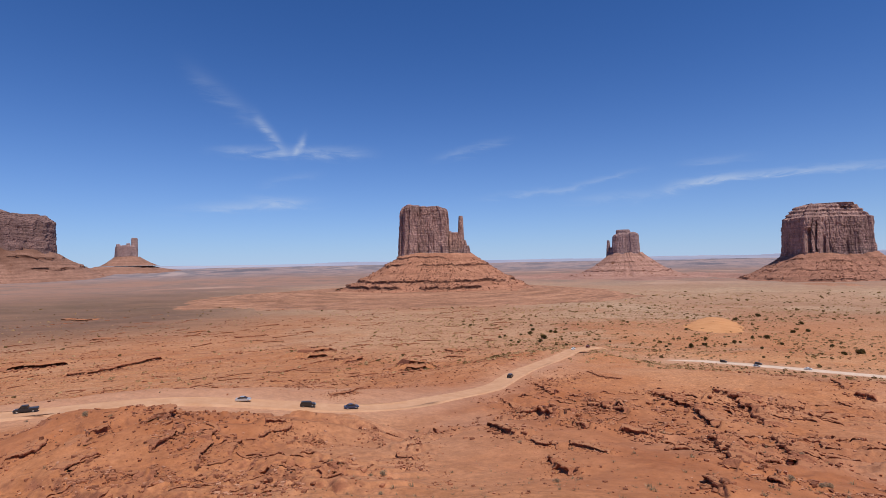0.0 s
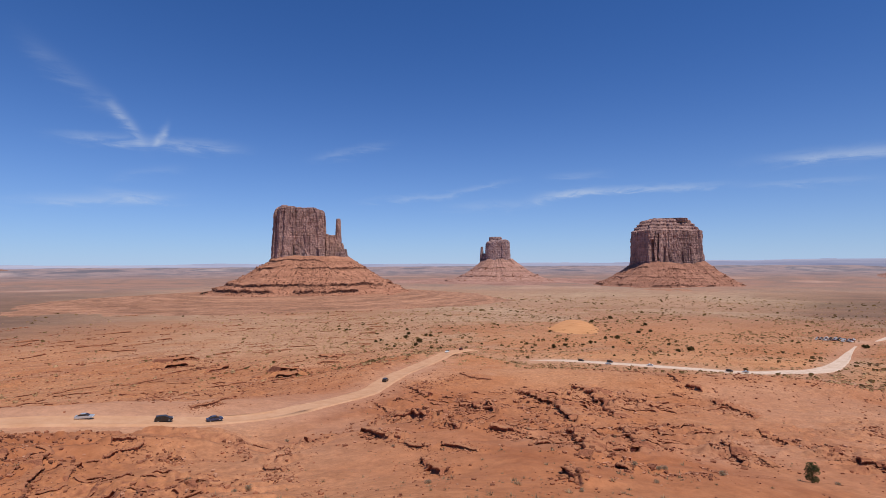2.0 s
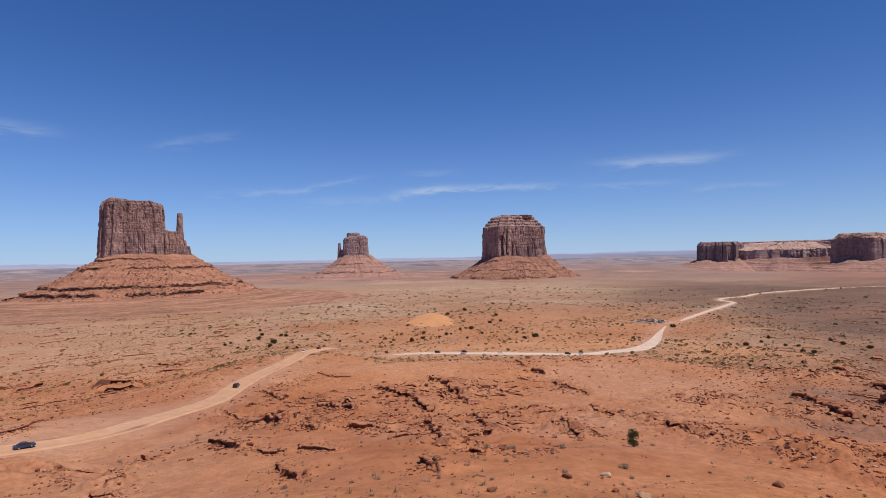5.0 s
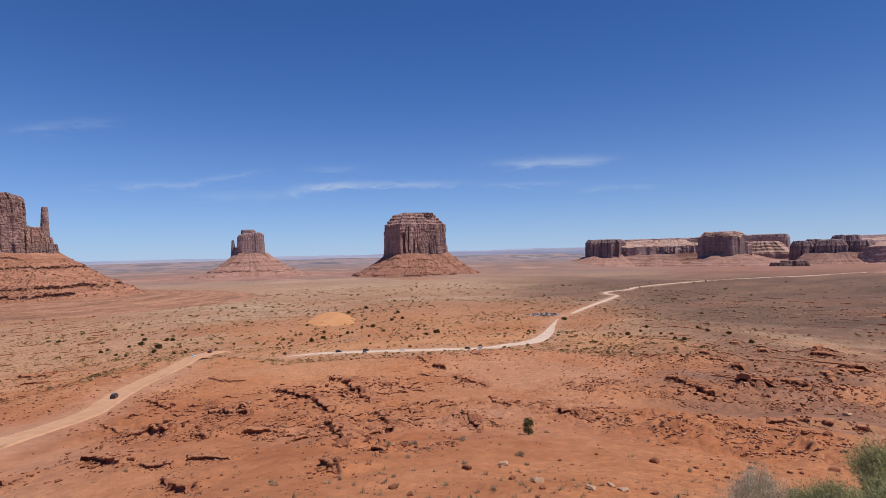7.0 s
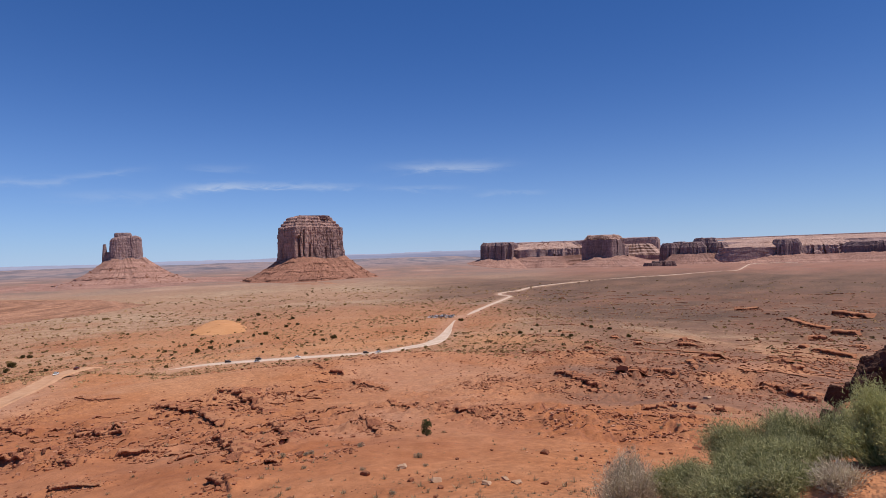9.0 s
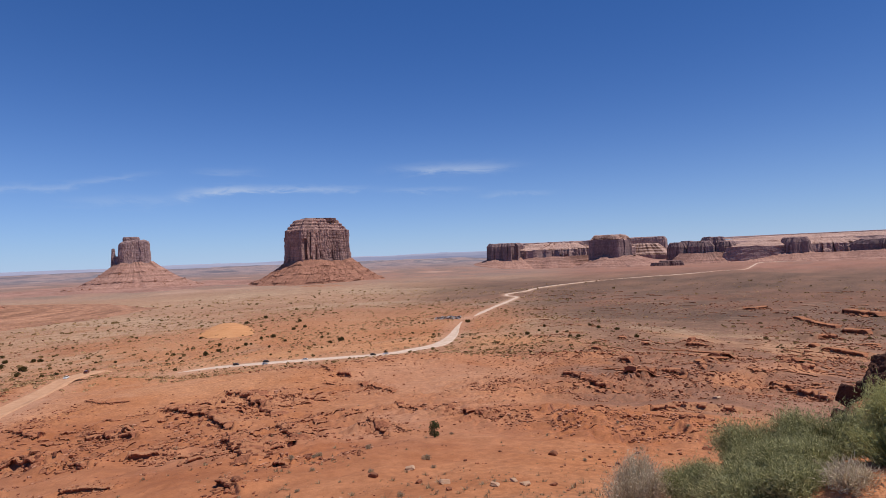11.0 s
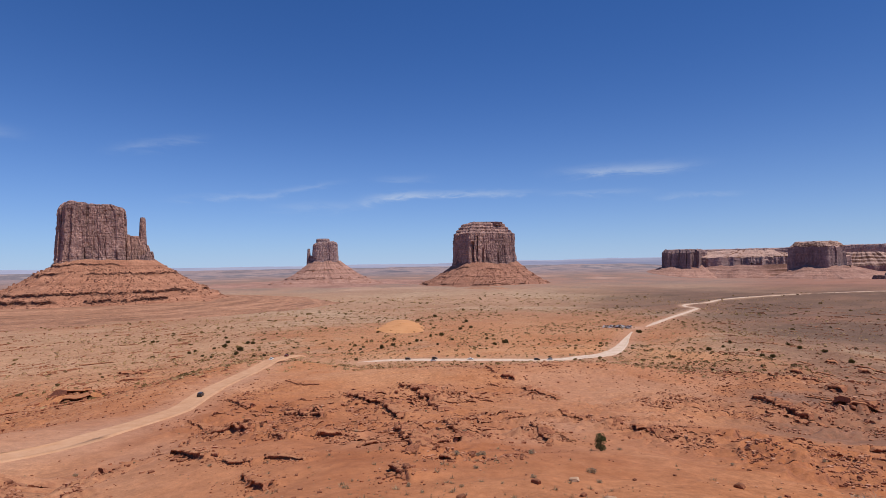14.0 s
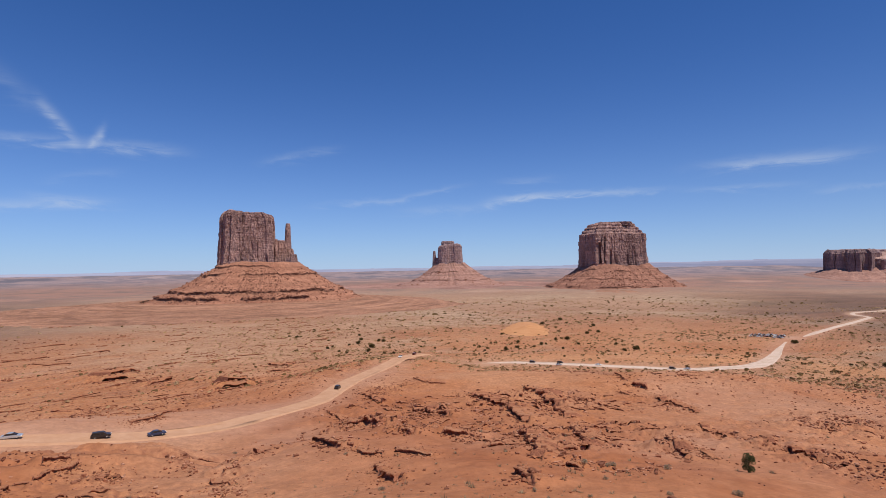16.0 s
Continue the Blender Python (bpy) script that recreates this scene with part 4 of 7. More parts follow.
def talus(name, parent, az, r, inner, outer, z0, z1, seed, material, shift=(0, 0), beds=((0.35, 0.05), (0.62, 0.05), (0.85, 0.06)), cols=420, rows=90, turn=0.0,
          bow=1.25, rough=1.0, label="", blocks=0, square=4.5, climb=0.07):
    """A skirt of rubble from a cliff's foot down to the plain, broken by a few hard beds."""
    if r > 3000:
        cols, rows = int(cols * 0.7), max(30, int(rows * 0.75))
    c, e, f = frame_of(az, r)
    e, f = math.cos(radians(turn)) * e + math.sin(radians(turn)) * f, math.cos(radians(turn)) * f - math.sin(radians(turn)) * e
    u = np.linspace(0, 2 * math.pi, cols, endpoint=False)
    th = math.pi / 2 + u + 0.6 * np.sin(u)
    T = np.linspace(0, 1, rows)[:, None]
    Ri, Ro = oval(th, *inner, square), oval(th, *outer, 2.3)
    Ro = Ro * (1 + 0.07 * fbm(np.cos(th) * 4 + seed, np.sin(th) * 4, 4, seed))
    R = Ri * 0.94 + (Ro - Ri * 0.94) * T
    ux, uy = np.cos(th) * R + shift[0] * T, np.sin(th) * R + shift[1] * T
    drop = 1 - (1 - T) ** bow
    for k, (p, h) in enumerate(beds):
        wander = p + 0.02 * fbm(ux / 12, uy / 12, 2, seed + 60 + k) + 0.03 * fbm(ux / 90, uy / 90, 3, seed + 20 + k)
        show = smooth(-0.25, 0.1, fbm(ux / 70 + 9 * k, uy / 70, 2, seed + 30 + k) + 0.12)
        drop = drop + show * h * (smooth(-0.003, 0.005, T - wander) - smooth(-0.13, -0.004, T - wander)) * smooth(0, 0.1, T)
    gully = fbm(np.cos(th) * 13 + 0.6 * T, np.sin(th) * 13, 4, seed + 40) * np.sin(math.pi * np.clip(T, 0, 1))
    foot_z = ground(c[0] + ux[-1] * e[0] + uy[-1] * f[0], c[1] + ux[-1] * e[1] + uy[-1] * f[1]) - EYE - 2.0 if z1 is None else np.full(cols, float(z1))
    head = z0 + climb * abs(z0 - float(foot_z.mean())) * (fbm(np.cos(th) * 3.3 + seed, np.sin(th) * 3.3, 3, seed + 50) * 1.8 + 0.2 * np.sin(5 * th))[None, :]
    z = head + (foot_z[None, :] - head) * drop + rough * (3.2 * gully + 1.3 * fbm(ux / 9, uy / 9, 4, seed + 41) * smooth(0, 0.1, T) * (1 - 0.6 * T))
    P = np.stack([c[0] + ux * e[0] + uy * f[0], c[1] + ux * e[1] + uy * f[1], z + EYE], -1)
    me = grid_mesh(name, P[::-1].reshape(-1, 3), rows, cols, closed=True)
    ob = thing(name, me, material, parent, label)
    if blocks:
        # the hard beds stand out as rows of broken blocks
        rng = np.random.default_rng(seed + 88)
        spots, sizes, turns = [], [], []
        for k, (p, h) in enumerate(beds):
            high = h * abs(z0 - float(foot_z.mean()))
            for j in range(cols):
                i = int(np.abs(T[:, 0] - (p + 0.02 * fbm(ux[int(p * (rows - 1)), j] / 12, uy[int(p * (rows - 1)), j] / 12, 2, seed + 60 + k) + 0.03 * fbm(ux[int(p * (rows - 1)), j] / 90, uy[int(p * (rows - 1)), j] / 90, 3, seed + 20 + k))).argmin())
                here = fbm(ux[i, j] / 70 + 9 * k, uy[i, j] / 70, 2, seed + 30 + k) + 0.12
                if here < 0.0 or rng.uniform() > 0.7:
                    continue
                step = np.hypot(ux[i, j] - ux[i, j - 1], uy[i, j] - uy[i, j - 1])
                wide = step * rng.uniform(1.6, 5.0)
                spots.append(P[i, j] + (0, 0, high * rng.uniform(0.12, 0.34)))
                sizes.append((wide, high * rng.uniform(0.5, 0.9), high * rng.uniform(0.10, 0.22)))
                turns.append(math.atan2(*(P[i, j] - P[i, j - 1])[1::-1]) + rng.normal() * 0.25)
        if spots:
            n = len(spots)
            v = BOX[None] * (1 + rng.uniform(-0.4, 0.25, (n, 8, 3))) * np.array(sizes)[:, None]
            ca, sa = np.cos(turns)[:, None], np.sin(turns)[:, None]
            v = np.stack([v[..., 0] * ca - v[..., 1] * sa, v[..., 0] * sa + v[..., 1] * ca, v[..., 2]], -1) + np.array(spots)[:, None]
            tris = (BOX_FACES[None] + 8 * np.arange(n)[:, None, None]).reshape(-1, 3)
            tagged(thing("hard_bed", tri_mesh("hard_bed", v.reshape(-1, 3), tris), M_BED, parent), kind="stuff")
        rng = np.random.default_rng(seed + 99)
        c = P[(rows * rng.uniform(0.08, 0.98, blocks) ** 0.8).astype(int).clip(0, rows - 1), rng.integers(0, cols, blocks)]
        size = np.exp(rng.normal(0.35, 0.55, blocks)).clip(0.6, 5) * (r / 1560) ** 0.4
        v = BOX[None] * (1 + rng.uniform(-0.45, 0.25, (blocks, 8, 3))) * size[:, None, None] + c[:, None] + size[:, None, None] * (0, 0, 0.15)
        tris = (BOX_FACES[None] + 8 * np.arange(blocks)[:, None, None]).reshape(-1, 3)
        tagged(thing("fallen_rock", tri_mesh("fallen_rock", v.reshape(-1, 3), tris), M_TALUS_ROCK, parent), kind="stuff")
    return ob


def base(name, az, r, label, category="butte"):
    ob = new(name)
    x, y = at(az, r)
    ob.location = (0, 0, 0)
    return tagged(ob, label, category)


def up(r, el):
    return r * math.tan(radians(el))


# west butte with a thumb: the nearest, straight ahead at first
b = base("mitten_butte", -1.0, 1560, "red sandstone butte with slender thumb spire on stepped talus")
W = 1560
cliff("cliff", b, -1.92, W, 66, 60, up(W, 0.2), up(W, 5.63), 101, M_CLIFF, square=4.6, lean=0.10, flute=4.6, lobes=0.05, cols=420, rows=120, inset=0.05, ridged=8,
      top=[(-70, up(W, 5.57)), (-62, up(W, 5.66)), (-48, up(W, 5.85)), (-38, up(W, 5.83)), (-30, up(W, 5.61)), (0, up(W, 5.63)), (30, up(W, 5.59)), (55, up(W, 5.45)), (70, up(W, 5.39))], cap=0.05)
cliff("cap_rock", b, -3.0, W, 17, 22, up(W, 5.68), up(W, 5.93), 105, M_CLIFF, square=3.0, lean=-0.05, flute=2.0, lobes=0.1, cols=90, rows=22, ridged=5, cap=0.2)
for k, (az, half, hgt, lean) in enumerate(((0.55, 13, 3.1, 0.3), (0.95, 11, 2.75, 0.35), (1.28, 12, 2.95, 0.3), (1.62, 11, 2.45, 0.35), (2.0, 13, 2.15, 0.4), (2.42, 10, 1.55, 0.5), (1.0, 26, 1.9, 0.3), (1.75, 28, 1.5, 0.3))):
    cliff("shoulder", b, az, W - 18 - 5 * (k % 3), half, 16 + 3 * (k % 2), up(W, 0.0), up(W, hgt), 111 + k, M_CLIFF_SUNLIT if hgt > 1.6 else M_CLIFF, square=2.5, lean=lean, flute=2.6, lobes=0.16, cols=110, rows=44, ridged=4.5, cap=0.3, inset=0.22)
cliff("thumb_spire", b, 1.98, W, 5.8, 8.0, up(W, 1.6), up(W, 4.74), 121, M_CLIFF, square=2.4, lean=0.75, flute=1.4, lobes=0.05, cols=90, rows=60, ridged=4.0, cap=0.05)
talus("talus", b, -0.62, W, (103, 82), (286, 268), up(W, 0.78), -80, 131, M_TALUS, shift=(-6, 0), beds=((0.10, 0.03), (0.27, 0.035), (0.66, 0.05), (0.82, 0.055)), cols=460, rows=160, bow=1.28, blocks=3600, climb=0.025)
talus("apron", b, -1.5, W, (284, 260), (640, 540), -75, None, 141, M_APRON, shift=(-60, 0), beds=((0.1, 0.05), (0.28, 0.04), (0.5, 0.05), (0.72, 0.05)), cols=320, rows=140, bow=1.1, rough=0.5, square=2.3, climb=0.0)

# round-shouldered butte, the broadest
Q = 2550
b = base("broad_butte", 35.5, Q, "broad red sandstone butte with a stepped cap on a talus cone")
cliff("cliff", b, 35.5, Q, 124, 92, up(Q, -0.6), up(Q, 4.18), 201, M_CLIFF, square=8.0, lean=0.05, flute=7.0, lobes=0.05, cols=480, rows=130, cap=0.27, inset=0.36, ridged=12, turn=30, alcoves=((-108, 7, 24, 0.60), (-84, 4, 14, 0.72), (-58, 5, 12, 0.45), (20, 4, 7, 0.35), (62, 5, 8, 0.5)))
cliff("cap_rock", b, 35.75, Q, 76, 62, up(Q, 3.95), up(Q, 4.3), 205, M_CLIFF, square=3.4, lean=-0.08, flute=5.0, lobes=0.10, cols=220, rows=26, cap=0.12, ridged=6)
talus("talus", b, 35.8, Q, (148, 122), (330, 300), up(Q, 0.0), -106, 231, M_TALUS_BROAD, shift=(-14, 0), beds=((0.20, 0.03), (0.48, 0.02), (0.80, 0.04)), cols=400, rows=120, bow=1.3, blocks=2400, turn=10)
talus("apron", b, 35.8, Q, (318, 290), (540, 560), -100, None, 241, M_APRON, beds=((0.12, 0.12),), cols=300, rows=50, bow=1.1, rough=0.5, square=2.3, climb=0.0)

# east butte with its thumb on the other side
E_ = 2870
b = base("far_mitten_butte", 18.6, E_, "distant red butte with a thin thumb spire on a talus cone")
cliff("cliff", b, 18.78, E_, 62, 55, up(E_, -0.3), up(E_, 2.42), 301, M_CLIFF_HAZED, square=5.0, lean=0.07, flute=3.8, inset=0.08, lobes=0.04, cols=260, rows=80, cap=0.06, ridged=8,
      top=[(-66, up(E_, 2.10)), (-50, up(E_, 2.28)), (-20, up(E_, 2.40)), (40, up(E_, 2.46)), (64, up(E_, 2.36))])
cliff("cap_rock", b, 18.6, E_, 33, 30, up(E_, 2.30), up(E_, 2.80), 305, M_CLIFF_HAZED, square=3.2, lean=0.05, flute=3.0, cols=120, rows=30, ridged=6, cap=0.3)
cliff("thumb_spire", b, 17.15, E_, 7, 9, up(E_, -0.1), up(E_, 1.75), 311, M_CLIFF_HAZED, square=2.4, lean=0.9, flute=1.8, cols=80, rows=50, ridged=4, cap=0.06)
cliff("saddle", b, 17.62, E_, 16, 22, up(E_, -0.1), up(E_, 1.05), 315, M_CLIFF_HAZED, square=2.4, lean=0.4, flute=3, lobes=0.12, cols=90, rows=40, ridged=6, cap=0.3)
talus("talus", b, 18.8, E_, (80, 68), (310, 290), up(E_, 0.38), -94, 331, M_TALUS_HAZED, shift=(14, 0), beds=((0.25, 0.02), (0.55, 0.025)), cols=280, rows=100, bow=1.8, blocks=600)
talus("apron", b, 18.8, E_, (302, 284), (640, 640), -90, None, 341, M_TALUS_HAZED, cols=320, rows=40, bow=1.2, rough=0.5, square=2.3, climb=0.0)

# mesa that closes the view on one side, and the castle-shaped butte beyond it
S_ = 4250
b = base("long_mesa", -43, S_, "long red sandstone mesa with fluted cliffs above rubble slopes", "mesa")
cliff("cliff", b, -45.6, S_, 708, 290, up(S_, -0.2), up(S_, 4.45), 401, M_CLIFF_DARK, square=4.8, lean=0.02, flute=17.0, lobes=0.04, cols=560, rows=84, cap=0.14, inset=0.08, ridged=20, fine=1.8)
cliff("upper_tier", b, -47.4, S_ + 60, 610, 220, up(S_, 4.3), up(S_, 4.95), 407, M_CLIFF_DARK, square=4.5, lean=0.05, flute=8.0, lobes=0.05, cols=360, rows=30, cap=0.4, inset=0.05, ridged=14)
talus("talus", b, -45.4, S_, (722, 310), (1010, 520), up(S_, 1.62), None, 431, M_TALUS_DULL, shift=(20, 0), beds=((0.2, 0.03), (0.5, 0.04)), cols=460, rows=90, bow=1.5, rough=2.6, blocks=600)
C_ = 4700
b = base("castle_butte", -30.5, C_, "far castle-shaped butte with one square tower", "butte")
cliff("cliff", b, -30.6, C_, 66, 52, up(C_, 0.6), up(C_, 1.98), 501, M_CLIFF_HAZED, square=4, flute=6, cols=260, rows=40, cap=0.08, turn=4)
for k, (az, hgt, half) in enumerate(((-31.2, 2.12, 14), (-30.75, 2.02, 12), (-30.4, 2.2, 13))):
    cliff("tower", b, az, C_, half, 24, up(C_, 1.4), up(C_, hgt), 541 + k, M_CLIFF_HAZED, square=3, flute=2.5, cols=60, rows=30, cap=0.1, ridged=6)
cliff("tower", b, -29.9, C_, 20, 26, up(C_, 0.8), up(C_, 2.68), 511, M_CLIFF_HAZED, square=4, flute=2.5, cols=90, rows=40, cap=0.05, ridged=6)
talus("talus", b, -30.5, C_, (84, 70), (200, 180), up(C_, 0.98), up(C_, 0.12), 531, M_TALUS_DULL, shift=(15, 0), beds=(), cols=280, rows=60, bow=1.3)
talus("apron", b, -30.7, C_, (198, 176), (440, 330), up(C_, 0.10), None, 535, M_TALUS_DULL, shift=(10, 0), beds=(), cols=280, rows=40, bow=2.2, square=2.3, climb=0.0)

# mesas beyond the valley floor
b = base("table_mesa", 59, 3950, "long flat-topped red mesa with a shaded end cliff", "mesa")
cliff("end_cliff", b, 55.35, 3900, 116, 150, up(3900, -2.1), up(3900, 0.93), 601, M_MESA_SHADED, square=4.5, lean=0.04, flute=12, lobes=0.20, cols=320, rows=60, cap=0.10, inset=0.10, ridged=16, turn=-10)
cliff("cliff", b, 61.4, 4150, 450, 240, up(4120, -2.1), up(4120, 0.74), 607, M_CLIFF_MESA, square=4, lean=0.03, flute=18, lobes=0.24, cols=380, rows=60, cap=0.22, inset=0.40, ridged=17, turn=36, bench=M_BENCH, slope=0.75)
cliff("rim", b, 60.6, 4250, 440, 170, up(4250, -1.6), up(4250, 0.86), 613, M_CLIFF_MESA, square=5, lean=0.03, flute=8, lobes=0.08, cols=320, rows=30, cap=0.2, inset=0.08, ridged=18, turn=-4)
talus("talus", b, 59.6, 3980, (420, 230), (540, 330), up(3950, -0.55), None, 631, M_TALUS_HAZED, cols=320, rows=40, turn=-8)
talus("talus", b, 55.4, 3900, (124, 160), (250, 330), up(3900, -0.62), None, 635, M_TALUS_HAZED, cols=300, rows=40)
b = base("square_butte", 66.3, 3500, "square butte with shaded sides on a low rubble slope", "butte")
cliff("cliff", b, 66.0, 3500, 104, 95, up(3500, -2.1), up(3500, 1.34), 701, M_MESA_SHADED, square=5.5, lean=0.08, flute=9, lobes=0.07, cols=300, rows=70, cap=0.12, inset=0.22, ridged=13, turn=-24, bench=M_BENCH, slope=0.6)
talus("talus", b, 66.6, 3500, (118, 105), (340, 290), up(3500, -0.75), None, 731, M_TALUS_HAZED, shift=(60, 0), cols=320, rows=60)
b = base("back_mesa", 69, 4550, "pale far mesa behind the square butte", "mesa")
cliff("cliff", b, 69.1, 4550, 205, 150, up(4550, -2.1), up(4550, 0.35), 751, M_CLIFF_MESA, square=4.5, flute=14, lobes=0.10, cols=360, rows=40, cap=0.45, inset=0.45, ridged=20, bench=M_BENCH, slope=0.7)
cliff("rim", b, 69.3, 4640, 165, 90, up(4640, -1.6), up(4640, 0.98), 757, M_CLIFF_MESA, square=5, flute=9, lobes=0.05, cols=260, rows=40, cap=0.12, inset=0.08, ridged=14)
b = base("knobbly_butte", 74.5, 4000, "row of shaded knobbly rock towers", "butte")
for k, (a, w, hgt) in enumerate(((72.3, 55, 0.30), (73.2, 45, 0.40), (74.2, 85, 0.36), (75.4, 72, 0.70), (76.5, 62, 0.26))):
    cliff("tower", b, a, 3950 + 40 * (k % 2), w, 70, up(3950, -2.1), up(3950, hgt), 801 + 10 * k, M_MESA_SHADED, square=2.6, lean=0.2, lobes=0.22, flute=7, cols=160, rows=40, cap=0.2, inset=0.2, slope=0.3, ridged=14)
talus("talus", b, 74.6, 3960, (170, 110), (260, 200), up(3950, -0.7), None, 841, M_TALUS_HAZED, cols=300, rows=40)
b = base("stepped_mesa", 84, 4300, "long stepped mesa with sunlit slopes over shaded cliffs", "mesa")
cliff("cliff", b, 84.0, 4300, 650, 230, up(4300, -2.1), up(4300, 0.27), 901, M_CLIFF_MESA, square=4, lean=0.08, flute=26, lobes=0.26, cols=320, rows=60, cap=0.22, inset=0.42, ridged=20, turn=30, bench=M_BENCH, slope=0.8)
cliff("upper_step", b, 83.8, 4480, 640, 240, up(4480, 0.0), up(4480, 0.57), 911, M_CLIFF_MESA, square=4, lean=0.2, flute=18, lobes=0.10, cols=320, rows=36, cap=0.6, inset=0.45, ridged=20, turn=4, bench=M_BENCH, slope=0.8)
cliff("rim", b, 84.2, 4640, 660, 150, up(4640, 0.45), up(4640, 0.67), 915, M_CLIFF_MESA, square=5, lean=0.1, flute=10, lobes=0.08, cols=320, rows=30, cap=0.2, inset=0.06, ridged=24, turn=3)
cliff("buttress", b, 82.0, 4000, 74, 80, up(4000, -2.1), up(4000, 0.36), 921, M_MESA_SHADED, square=2.8, lean=0.22, lobes=0.22, flute=9, cols=200, rows=40, cap=0.18, inset=0.16, slope=0.3, ridged=18)
cliff("buttress", b, 79.0, 4060, 180, 80, up(4000, -2.1), up(4000, -0.02), 925, M_MESA_SHADED, square=3.0, lean=0.1, flute=9, lobes=0.20, cols=260, rows=40, cap=0.18, inset=0.16, slope=0.3, ridged=18)
cliff("buttress", b, 88.6, 4060, 175, 80, up(4000, -2.1), up(4000, -0.05), 927, M_MESA_SHADED, square=3.0, lean=0.1, flute=9, lobes=0.20, cols=260, rows=40, cap=0.18, inset=0.16, slope=0.3, ridged=18)
for k, (a, half) in enumerate(((82.0, 84), (79.0, 190), (88.6, 185))):
    talus("talus", b, a, 4010, (half, 95), (half + 150, 260), up(4000, -0.9 - 0.1 * (k % 2)), None, 941 + k, M_TALUS_HAZED, cols=240, rows=36)
talus("talus", b, 84.5, 4250, (600, 290), (720, 470), up(4250, -0.95), None, 931, M_TALUS_HAZED, cols=340, rows=40, turn=6)


b = base("low_outcrop", 71.6, 3250, "low dark rock outcrop on the plain", "outcrop")
cliff("cliff", b, 71.6, 3250, 62, 40, -130, up(3250, -1.4), 951, M_CLIFF_DARK, square=3, lean=0.15, flute=5, lobes=0.2, cols=160, rows=30, cap=0.3, ridged=9)
cliff("step", b, 70.6, 3200, 40, 30, -130, up(3200, -1.58), 955, M_CLIFF_DARK, square=3, lean=0.2, flute=4, lobes=0.2, cols=120, rows=30, cap=0.3, ridged=9)


def build_distance():
    """The far rim of the desert: low tables and ridges, blue haze painted into their colour."""
    m, nt, bs = nodes("haze_blue_distance")
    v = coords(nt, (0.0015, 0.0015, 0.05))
    # rock tinted blue-grey in place of hazy air
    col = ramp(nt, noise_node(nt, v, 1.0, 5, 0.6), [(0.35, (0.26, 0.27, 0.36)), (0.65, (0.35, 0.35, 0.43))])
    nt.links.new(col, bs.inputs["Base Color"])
    azs = np.linspace(-60, 110, 1200)
    t = fbm(azs / 9, azs * 0, 4, 961)
    t = np.floor(t * 5) / 5 * 0.6 + t * 0.4
    el = 0.03 + 0.22 * t + 0.10 * smooth(8, 30, azs)
    rows = []
    for q, rr in ((-1.0, 4780), (0.5, 4830), (1.0, 4860), (0.9, 4880)):
        zz = up(1, 1.0) * 0 + rr * np.tan(np.radians(el)) * q if q > 0 else np.full(len(azs), -120.0)
        rows.append(np.stack([rr * np.sin(np.radians(azs)), rr * np.cos(np.radians(azs)), EYE + zz], -1))
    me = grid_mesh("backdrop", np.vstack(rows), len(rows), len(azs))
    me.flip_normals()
    tagged(thing("backdrop", me, m), "low tablelands along the horizon, coloured blue as by haze", "backdrop", kind="structure")


build_distance()


# ---- loose rock ----
def rock_mesh(name, seed, flat=0.7, level=2):
    """An angular broken boulder, about one metre across."""
    rng = np.random.default_rng(seed)
    bm = bmesh.new()
    bmesh.ops.create_icosphere(bm, subdivisions=level, radius=0.5)
    planes = [(Vector(n) + Vector(rng.normal(size=3)) * 0.16, rng.uniform(0.24, 0.36)) for n in ((1, 0, 0), (-1, 0, 0), (0, 1, 0), (0, -1, 0), (0, 0, 1), (0, 0, -1))]
    planes += [(Vector(rng.normal(size=3)), rng.uniform(0.30, 0.42)) for _ in range(4)]
    planes = [(n.normalized(), d) for n, d in planes]
    for v in bm.verts:
        for n, d in planes:
            over = v.co.dot(n) - d
            if over > 0:
                v.co -= n * over
        v.co += Vector(rng.normal(size=3)) * 0.008
        v.co.z *= flat
    me = bpy.data.meshes.new(name)
    bm.to_mesh(me)
    bm.free()
    me.materials.append(M_ROCK)
    return me


ROCKS = [rock_mesh("boulder", 900 + k, 0.55 + 0.06 * (k % 5)) for k in range(7)]
PEBBLES = [rock_mesh("boulder", 930 + k, 0.6 + 0.06 * (k % 5), 1) for k in range(7)]
M_PALE_ROCK = mat_plain("pale_sandstone", (0.36, 0.20, 0.12), (0.52, 0.34, 0.23), 1.2, bumps=0.6)


def block_mesh(name, seed):
    """A squared, chipped block, about one metre each way."""
    rng = np.random.default_rng(seed)
    bm = bmesh.new()
    bmesh.ops.create_cube(bm, size=1.0)
    bmesh.ops.bevel(bm, geom=list(bm.edges), offset=0.11, segments=1, affect="EDGES")
    for v in bm.verts:
        v.co += Vector(rng.normal(size=3)) * 0.09
    me = bpy.data.meshes.new(name)
    bm.to_mesh(me)
    bm.free()
    me.materials.append(M_LEDGE)
    return me


BLOCKS = [block_mesh("block", 950 + k) for k in range(8)]


